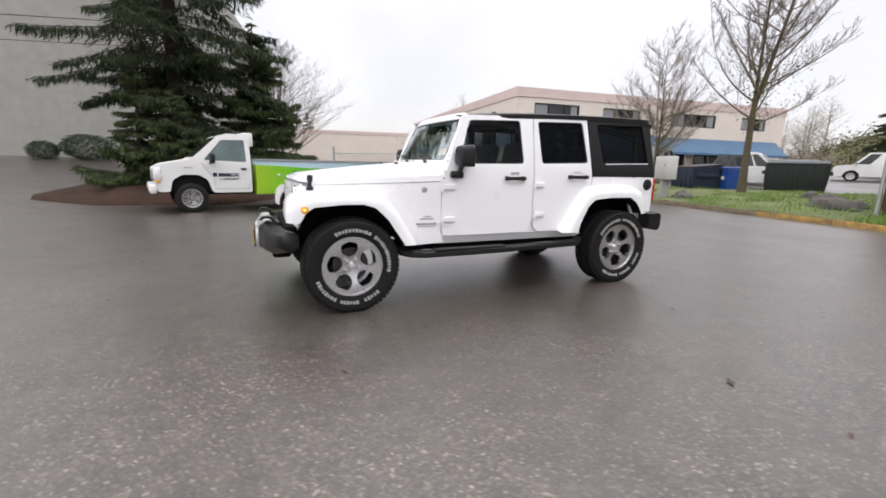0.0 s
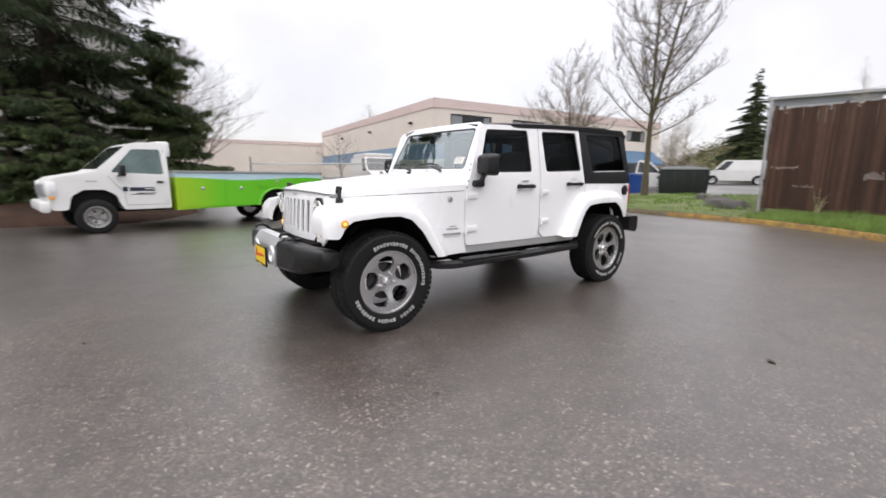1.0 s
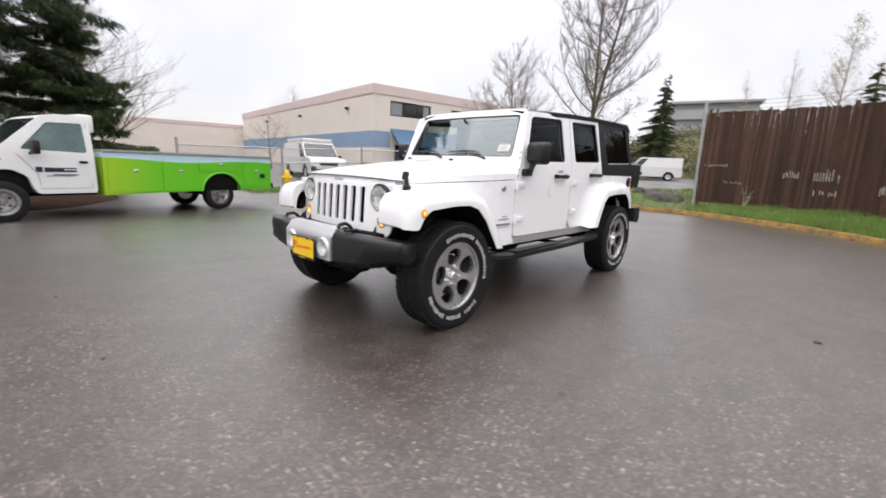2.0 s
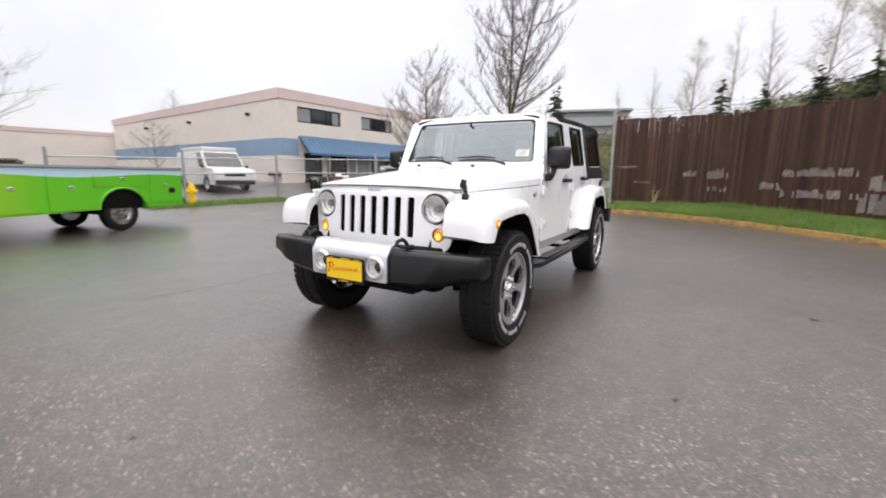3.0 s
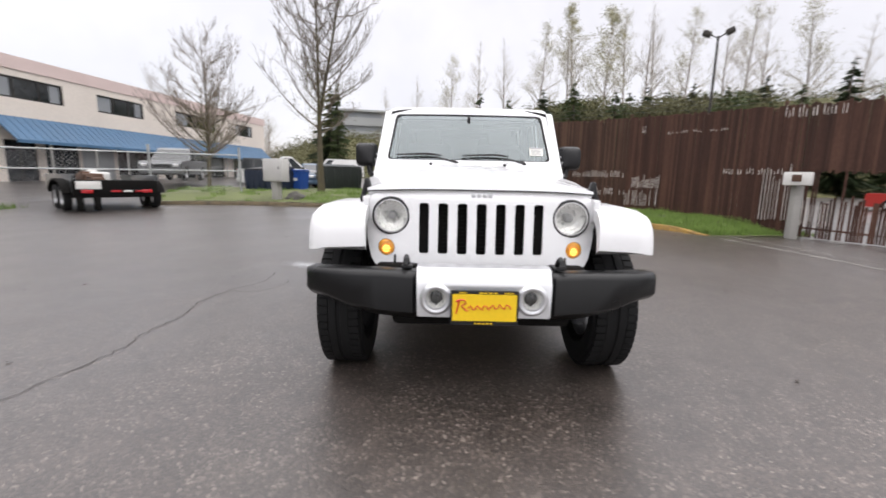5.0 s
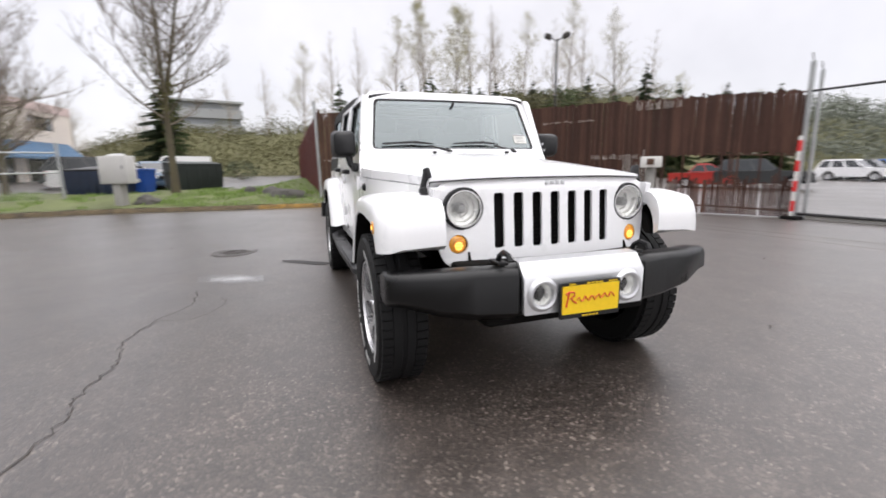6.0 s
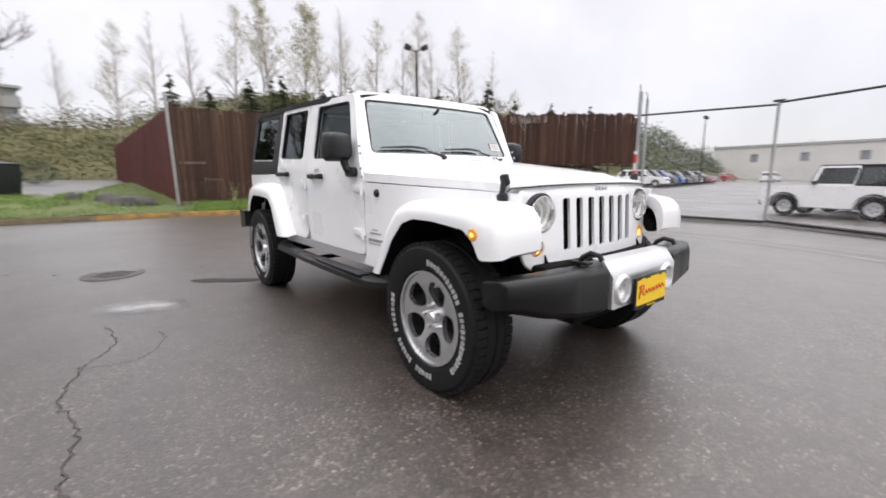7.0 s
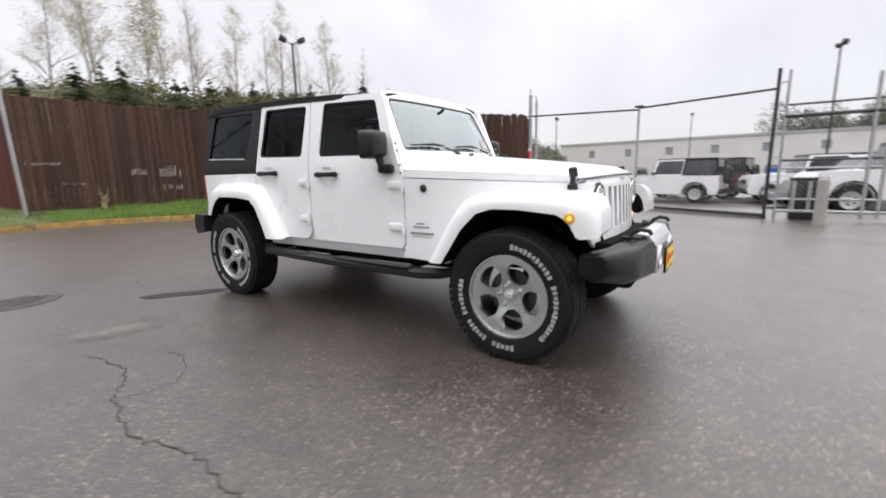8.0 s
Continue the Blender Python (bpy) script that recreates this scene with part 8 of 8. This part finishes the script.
        road_wheel(t, FA, s * 0.86, 0.385, 0.24, M["truckrim"], s)
        road_wheel(t, RA, s * 0.84, 0.385, 0.24, M["truckrim"], s)
    bm = BM()
    box(bm, (-1.5, 0, 0.82), (4.0, 1.3, 0.10), 0.02)
    box(bm, (-3.50, 0, 1.08), (0.06, 1.24, 0.55), 0.01)
    box(bm, (0.46, 0, 1.1), (0.06, 1.24, 0.6), 0.01)
    part("bed", bm, M["steel"], t)
    bm = BM()
    box(bm, (-0.4, 0, 0.52), (5.8, 0.9, 0.16), 0.03)
    tube(bm, [(RA, -0.8, 0.385), (RA, 0.8, 0.385)], 0.06, 8)
    tube(bm, [(FA, -0.8, 0.385), (FA, 0.8, 0.385)], 0.05, 8)
    part("chassis", bm, M["under"], t)
    bm = BM()
    box(bm, (-3.62, 0, 0.60), (0.12, 1.9, 0.16), 0.03)
    part("rear_bumper", bm, M["black"], t)


service_truck()


def flat_trailer():
    t = thing("flatbed_trailer", "low black flatbed car trailer with twin axles", "trailer", at=(-8.5, -10.3, ground_z(-8.5, -10.3)), rz=231)
    bm = BM()
    box(bm, (-0.15, 0, 0.62), (3.2, 1.75, 0.12), 0.02)
    deck = part("deck", bm, M["darkpaint"], t)
    for s in (1, -1):
        bm = BM()
        box(bm, (-0.15, s * 0.92, 0.70), (3.2, 0.08, 0.46), 0.015)
        part("side_rail", bm, M["darkpaint"], deck)
        for x in (-1.6, -0.85):
            road_wheel(t, x + 0.4, s * 1.0, 0.33, 0.2, M["silver"], s)
        bm = BM()
        loft(bm, [[Vector((-0.82 + 0.85 * math.cos(a), s * y, 0.46 + 0.36 * math.sin(a))) for y in (0.90, 1.14)] + [Vector((-0.82 + 0.82 * math.cos(a), s * y, 0.44 + 0.33 * math.sin(a))) for y in (1.14, 0.90)] for a in [math.pi * k / 8 for k in range(9)]])
        part("mudguard", bm, M["under"], t)
        bm = BM()
        box(bm, (-1.80, s * 0.66, 0.50), (0.03, 0.24, 0.09), 0.01)
        part("tail_lamp", bm, M["red"], t)
    bm = BM()
    box(bm, (-1.77, -0.25, 0.50), (0.04, 0.9, 0.07), 0.01)
    board = part("reflector_board", bm, M["under"], t)
    for y, w, m in ((0.05, 0.22, "red"), (-0.22, 0.20, "whiteband"), (-0.50, 0.22, "red")):
        bm = BM()
        box(bm, (-1.795, y, 0.50), (0.012, w, 0.045), 0.004)
        part("reflector", bm, M[m], board)
    bm = BM()
    box(bm, (-1.80, 0.62, 0.66), (0.02, 0.52, 0.20), 0.004)
    part("number_board", bm, M["whiteband"], t)
    bm = BM()
    box(bm, (-1.66, 0, 0.56), (0.2, 1.92, 0.46), 0.04)
    for y in (0.45, 0.8):
        box(bm, (-1.70, y, 0.18), (0.14, 0.14, 0.36), 0.02)
    part("rear_beam", bm, M["under"], t)
    for s in (1, -1):
        bm = BM()
        tube(bm, [(1.4, s * 0.6, 0.58), (2.2, s * 0.03, 0.52)], 0.04, 6)
        part("drawbar", bm, M["under"], t)
    for k, (x, y, z, sx, sy, sz, m) in enumerate(((0.5, 0.1, 0.82, 0.9, 0.5, 0.26, "rust"), (1.1, -0.2, 0.84, 0.5, 0.6, 0.3, "whiteband"), (-0.6, 0.2, 0.77, 0.8, 0.3, 0.16, "rust"))):
        c = thing("scrap_part", "worn metal part lying on the trailer deck", "scrap", "trailer load", at=(-8.5, -10.3, ground_z(-8.5, -10.3)), rz=231)
        bm = BM()
        box(bm, (x, y, z), (sx, sy, sz), 0.06)
        box(bm, (x + 0.1, y + 0.1, z + sz * 0.5), (sx * 0.5, sy * 0.4, sz * 0.5), 0.04)
        part("casing", bm, M[m], c)


flat_trailer()


def yard_fence():
    pts = [(-1.2, -15.6), (-4.6, -14.2), (-7.6, -12.9), (-10.6, -10.2), (-11.8, -7.7)]
    f = thing("yard_fence", "galvanised chain-link yard fence with pipe rails", "fence")
    for a, b in zip(pts, pts[1:]):
        za, zb = ground_z(*a), ground_z(*b)
        for h in (1.62, 1.05):
            bm = BM()
            tube(bm, [(*a, za + h), (*b, zb + h)], 0.026, 6)
            part("rail", bm, M["steel"], f)
        mesh_wires("wire_mesh", a, b, za + 0.08, za + 1.60, f, 0.13, 0.0035)
    for p in pts:
        bm = BM()
        z = ground_z(*p)
        tube(bm, [(*p, z - 0.2), (*p, z + 1.9)], 0.045, 8)
        part("post", bm, M["steel"], f)
    h = thing("fire_hydrant", "yellow fire hydrant at the yard fence", "hydrant", at=(-4.35, -13.35, ground_z(-4.3, -13.3)))
    bm = BM()
    lathe(bm, [(0.0, 0.80), (0.05, 0.79), (0.10, 0.70), (0.12, 0.60), (0.11, 0.15), (0.15, 0.14), (0.15, 0.05), (0.12, -0.05), (0.0, -0.05)], None, 16)
    part("barrel", bm, M["yellow"], h)
    for a in (0, 90, 180):
        bm = BM()
        q = Matrix.Rotation(radians(a), 4, "Z")
        tube(bm, [q @ Vector((0.08, 0, 0.5)), q @ Vector((0.19, 0, 0.5))], 0.06, 10)
        part("outlet", bm, M["yellow"], h)
    V, F = [], []
    rng = random.Random(15)
    for _ in range(2600):
        t = rng.random()
        x, y = lerp(-3.2, -7.2, t) + rng.uniform(-0.5, 0.5), lerp(-13.6, -12.1, t) + rng.uniform(-0.5, 0.5)
        z, a = ground_z(x, y), rng.uniform(0, 6.28)
        i, hh = len(V), rng.uniform(0.06, 0.22)
        V.extend(((x - 0.014 * math.cos(a), y - 0.014 * math.sin(a), z), (x + 0.014 * math.cos(a), y + 0.014 * math.sin(a), z), (x + rng.uniform(-0.06, 0.06), y + rng.uniform(-0.06, 0.06), z + hh)))
        F.append((i, i + 1, i + 2))
    tagged(raw("grass", V, F, M["grass"]), "tufts of grass along the yard fence", "grass", kind="stuff")


yard_fence()

# ---- parked vehicles ----
M["slate"] = mat("slate_blue_car_paint", (0.05, 0.085, 0.13), 0.3, vary=0.05, coat=0.5)
road_car("white work van parked behind the yard fence", (-8.9, -19.3, ground_z(-8.9, -19.3) - 0.12), 78, M["oldwhite"], "van", 5.2, 1.9, 1.95, name="van")
bx = thing("roof_rack", "white ladder rack load on the parked van", "rack", at=(-9.02, -19.9, ground_z(-8.9, -19.3) + 1.81), rz=78)
bm = BM()
box(bm, (0, 0, 0.1), (3.0, 1.6, 0.20), 0.04)
part("load", bm, M["whiteband"], bx)
road_car("white cargo van parked on the far street", (-36.6, -10.4, 0.72), -70, M["oldwhite"], "van", 5.0, 1.95, 1.95, name="van")
road_car("white pickup parked on the street", (-20.3, -8.9, 0.40), 115, M["oldwhite"], "pickup", 5.3, 1.9, 1.75, name="pickup")
road_car("dark sports utility car parked by the shop", (-24.9, -11.4, 0.48), 110, M["darkpaint"], "suv", 4.8, 1.85, 1.7)
road_car("slate-blue sedan parked on the far street", (-21.2, -7.6, 0.43), 25, M["slate"], "sedan", 4.5, 1.78, 1.42)
road_car("grey sports utility car under the awning", (-19.2, -14.6, 0.75), 15, M["greypaint"], "suv", 4.7, 1.85, 1.7)
road_car("white two-door off-road car with black top in the sales lot", (0.1, 18.1, ground_z(0.1, 18.1)), 170, M["white"], "jeep", 4.0, 1.80, 1.80)
M["maroon"] = mat("dark_red_car_paint", (0.07, 0.012, 0.014), 0.3, vary=0.1, coat=0.5)
road_car("white off-road car with black top behind the gate", (6.15, 12.75, ground_z(6.15, 12.75)), 188, M["white"], "jeep", 4.3, 1.85, 1.82)
road_car("silver sports utility car parked in the sales lot", (5.8, 15.6, ground_z(5.8, 15.6)), 190, M["silverpaint"], "suv", 4.7, 1.88, 1.72)
road_car("white off-road car parked beside the silver one", (4.85, 18.5, ground_z(4.85, 18.5)), 190, M["white"], "jeep", 4.3, 1.85, 1.82)
road_car("dark pickup parked in the sales lot", (5.2, 21.4, ground_z(5.2, 21.4)), 189, M["darkpaint"], "pickup", 5.6, 1.95, 1.85, name="pickup")
road_car("dark red off-road car with black top in the sales lot", (0.95, 21.0, ground_z(0.95, 21.0)), 168, M["maroon"], "jeep", 4.2, 1.82, 1.82)
row = [("white", "suv"), ("darkpaint", "suv"), ("blue", "suv"), ("darkpaint", "sedan"), ("greypaint", "suv"), ("silverpaint", "sedan"), ("darkpaint", "suv"), ("redpaint", "sedan"), ("silverpaint", "suv"), ("greypaint", "sedan")]
for paint, kind, x, y, rz in (("redpaint", "sedan", -15.9, 22.8, 37), ("darkpaint", "suv", -14.0, 24.2, 37)):
    road_car({"redpaint": "red", "blue": "blue", "greypaint": "grey", "darkpaint": "black"}[paint] + " " + ("sedan" if kind == "sedan" else "sports utility car") + " behind the slatted fence", (x, y, ground_z(x, y)), rz, M[paint], kind, 4.6, 1.82, 1.45 if kind == "sedan" else 1.7)
rng = random.Random(33)
NAMES = {"redpaint": "red", "darkpaint": "black", "blue": "blue", "greypaint": "grey", "silverpaint": "silver", "white": "white"}
for k, (paint, kind) in enumerate(row):
    x, y = -18.4 - 0.55 * k, 41.0 + 3.1 * k
    road_car(NAMES[paint] + " " + ("sedan" if kind == "sedan" else "sports utility car") + " in a row on the sales lot", (x, y, ground_z(x, y)), 10 + rng.uniform(-4, 4), M[paint], kind, 4.6, 1.82, 1.45 if kind == "sedan" else 1.7)
for k in range(9):
    paint, kind = row[(k * 3 + 1) % 10]
    x, y = -38 + 6.4 * k, 84 + 0.2 * k
    road_car(NAMES[paint] + " " + ("sedan" if kind == "sedan" else "sports utility car") + " in the far row of the sales lot", (x, y, ground_z(x, y)), 90 + rng.uniform(-6, 6), M[paint], kind, 4.6, 1.82, 1.45 if kind == "sedan" else 1.7)

# ---- marks on the asphalt ----
M.update(
    crack=mat("dark_crack_filler", (0.048, 0.042, 0.038), 0.6, vary=0.3, scale=20),
    iron=mat("wet_cast_iron", (0.055, 0.049, 0.045), 0.40, 0.0, vary=0.4, scale=30, grain=80, bump=0.6),
    seam=mat("pale_concrete_seam", (0.24, 0.225, 0.205), 0.7, vary=0.3, scale=4, grain=40, bump=0.3),
    tar=mat("wet_tar", (0.018, 0.016, 0.015), 0.5, vary=0.3, scale=12, spec=0.3),
    leaf=mat("dead_brown_leaf", (0.055, 0.030, 0.018), 0.6, vary=0.4, scale=30, island=0.4),
)


def strip(name, label, pts, width, material, seed, lift=0.004, jag=0.02, category="road marking"):
    """A thin ribbon lying on the ground along a wandering line."""
    rng = random.Random(seed)
    line = spline(pts, 10)
    V, F = [], []
    for i, p in enumerate(line):
        d = (line[min(i + 1, len(line) - 1)] - line[max(i - 1, 0)]).normalized()
        n = Vector((-d.y, d.x))
        c = p + n * rng.uniform(-jag, jag)
        w = width * rng.uniform(0.45, 1.3) * (1 if 1 < i < len(line) - 2 else 0.3)
        for s in (-0.5, 0.5):
            q = c + n * w * s
            V.append((q.x, q.y, ground_z(q.x, q.y) + lift))
    F = [(2 * i, 2 * i + 1, 2 * i + 3, 2 * i + 2) for i in range(len(line) - 1)]
    tagged(raw(name, V, F, material), label, category, kind="structure")


strip("crack", "dark wandering crack in the asphalt", [(2.3, -2.52), (1.5, -2.37), (1.15, -2.40), (0.72, -2.37), (0.33, -2.45), (0.0, -2.39), (-0.16, -2.36), (-0.5, -2.2), (-1.0, -2.25)], 0.010, M["crack"], 1)
strip("crack", "fine crack across the asphalt", [(-0.1, -2.36), (-0.05, -2.1), (-0.35, -1.9), (-0.6, -1.95)], 0.006, M["crack"], 2)
strip("seam", "pale worn seam across the gateway", [(-4.6, 5.35), (-2.7, 5.85), (0.0, 6.2), (1.3, 6.05), (2.6, 5.7), (3.95, 5.15), (6.5, 4.0)], 0.06, M["seam"], 4, jag=0.008)
strip("seam", "pale worn seam across the gateway", [(-4.9, 5.75), (-2.7, 6.3), (0.0, 6.75), (1.3, 6.5), (2.6, 6.1), (3.95, 5.5), (6.5, 4.3)], 0.05, M["seam"], 5, jag=0.008)


for a, b in (((-6.0, 19.5), (-3.05, 18.2)), ((-8.1, 26.0), (-4.6, 24.6)), ((-9.6, 31.4), (-5.6, 29.9))):
    strip("parking_line", "worn white parking line on the sales lot", [a, (lerp(a[0], b[0], 0.5), lerp(a[1], b[1], 0.5)), b], 0.12, M["whiteband"], 8, jag=0.004)


def blot(name, label, c, rx, ry, rz, material, seed, lift, category):
    V = [(c[0], c[1], ground_z(*c) + lift)]
    n = 40
    for k in range(n):
        a = 2 * math.pi * k / n
        q = 1 + 0.45 * noise.noise(Vector((math.cos(a) * 1.4 + seed, math.sin(a) * 1.4, seed * 0.7))) + 0.12 * noise.noise(Vector((math.cos(a) * 5 + seed, math.sin(a) * 5, 1)))
        x, y = rx * math.cos(a) * q, ry * math.sin(a) * q
        r = radians(rz)
        px, py = c[0] + x * math.cos(r) - y * math.sin(r), c[1] + x * math.sin(r) + y * math.cos(r)
        V.append((px, py, ground_z(px, py) + lift))
    F = [(0, 1 + k, 1 + (k + 1) % n) for k in range(n)]
    tagged(raw(name, V, F, material), label, category, kind="structure")


def wet_film_mat(rx, ry):
    """Thin standing water that fades out towards an uneven rim."""
    m, nodes, links, bsdf = shader("sky_paled_rain_film")
    # pale base colour stands in for bright sky mirrored in the water
    bsdf.inputs["Base Color"].default_value = (0.24, 0.23, 0.22, 1)
    bsdf.inputs["Roughness"].default_value = 0.22
    bsdf.inputs["Specular IOR Level"].default_value = 1.0
    bsdf.inputs["Coat Weight"].default_value = 1.0
    co = nodes.new("ShaderNodeTexCoord")
    size = nodes.new("ShaderNodeMapping")
    size.inputs["Scale"].default_value = (1 / rx, 1 / ry, 0)
    links.new(co.outputs["Object"], size.inputs["Vector"])
    far = nodes.new("ShaderNodeVectorMath")
    far.operation = "LENGTH"
    links.new(size.outputs[0], far.inputs[0])
    nz = nodes.new("ShaderNodeTexNoise")
    nz.inputs["Scale"].default_value, nz.inputs["Detail"].default_value = 7.0, 5.0
    links.new(co.outputs["Object"], nz.inputs["Vector"])
    add = nodes.new("ShaderNodeMath")
    add.operation = "MULTIPLY_ADD"
    add.inputs[1].default_value = 1.1
    links.new(nz.outputs[0], add.inputs[0])
    links.new(far.outputs["Value"], add.inputs[2])
    span = nodes.new("ShaderNodeMapRange")
    span.inputs["From Min"].default_value, span.inputs["From Max"].default_value = 1.45, 0.65
    links.new(add.outputs[0], span.inputs[0])
    links.new(span.outputs[0], bsdf.inputs["Alpha"])
    return m


def wet_film(label, c, rx, ry, rz):
    V, F, n = [], [], 24
    for j in range(n + 1):
        for i in range(n + 1):
            V.append((lerp(-rx, rx, i / n), lerp(-ry, ry, j / n), 0))
    F = [(j * (n + 1) + i, j * (n + 1) + i + 1, (j + 1) * (n + 1) + i + 1, (j + 1) * (n + 1) + i) for j in range(n) for i in range(n)]
    ob = raw("puddle", V, F, wet_film_mat(rx, ry))
    ob.matrix_world = pose(c[0], c[1], ground_z(*c) + 0.005, 0, 0, rz)
    tagged(ob, label, "puddle", kind="structure")


wet_film("shallow puddle of rain water", (-1.36, -1.92), 0.55, 0.24, 62)
blot("tar_patch", "dark wet tar patch", (-1.95, -1.16), 0.36, 0.075, 51, M["tar"], 2, 0.005, "patch")
mh = thing("manhole_cover", "wet cast-iron manhole cover set in the asphalt", "manhole", at=(-3.08, -2.14, ground_z(-3.08, -2.14)))
bm = BM()
lathe(bm, [(0.0, 0.004), (0.27, 0.004), (0.275, 0.007), (0.31, 0.006), (0.32, -0.01), (0.0, -0.01)], None, 32)
part("cover_ring", bm, M["iron"], mh)
for k in range(5):
    bm = BM()
    box(bm, (-0.16 + 0.08 * k, 0, 0.006), (0.03, 0.42 - 0.1 * abs(k - 2), 0.008), 0.002)
    part("bar", bm, M["iron"], mh)
rng = random.Random(50)
V, F = [], []
for k in range(46):
    x, y = rng.uniform(-6, 5.5), rng.uniform(-6, 6.5)
    if k == 0:
        x, y = -0.39, 2.9
    if abs(x) < 2.3 and abs(y) < 1.0:
        continue
    s = 0.05 if k == 0 else rng.uniform(0.010, 0.026)
    a, z = rng.uniform(0, 6.28), ground_z(x, y) + 0.006
    u, v = Vector((math.cos(a), math.sin(a), 0)) * s, Vector((-math.sin(a), math.cos(a), 0)) * s * 0.45
    c = Vector((x, y, z))
    i = len(V)
    V.extend((c - u, c + v + Vector((0, 0, 0.008)), c + u + Vector((0, 0, 0.004)), c - v))
    F.append((i, i + 1, i + 2, i + 3))
tagged(raw("leaf_litter", V, F, M["leaf"]), "scattered dead leaves and grit on the asphalt", "leaves", kind="stuff")
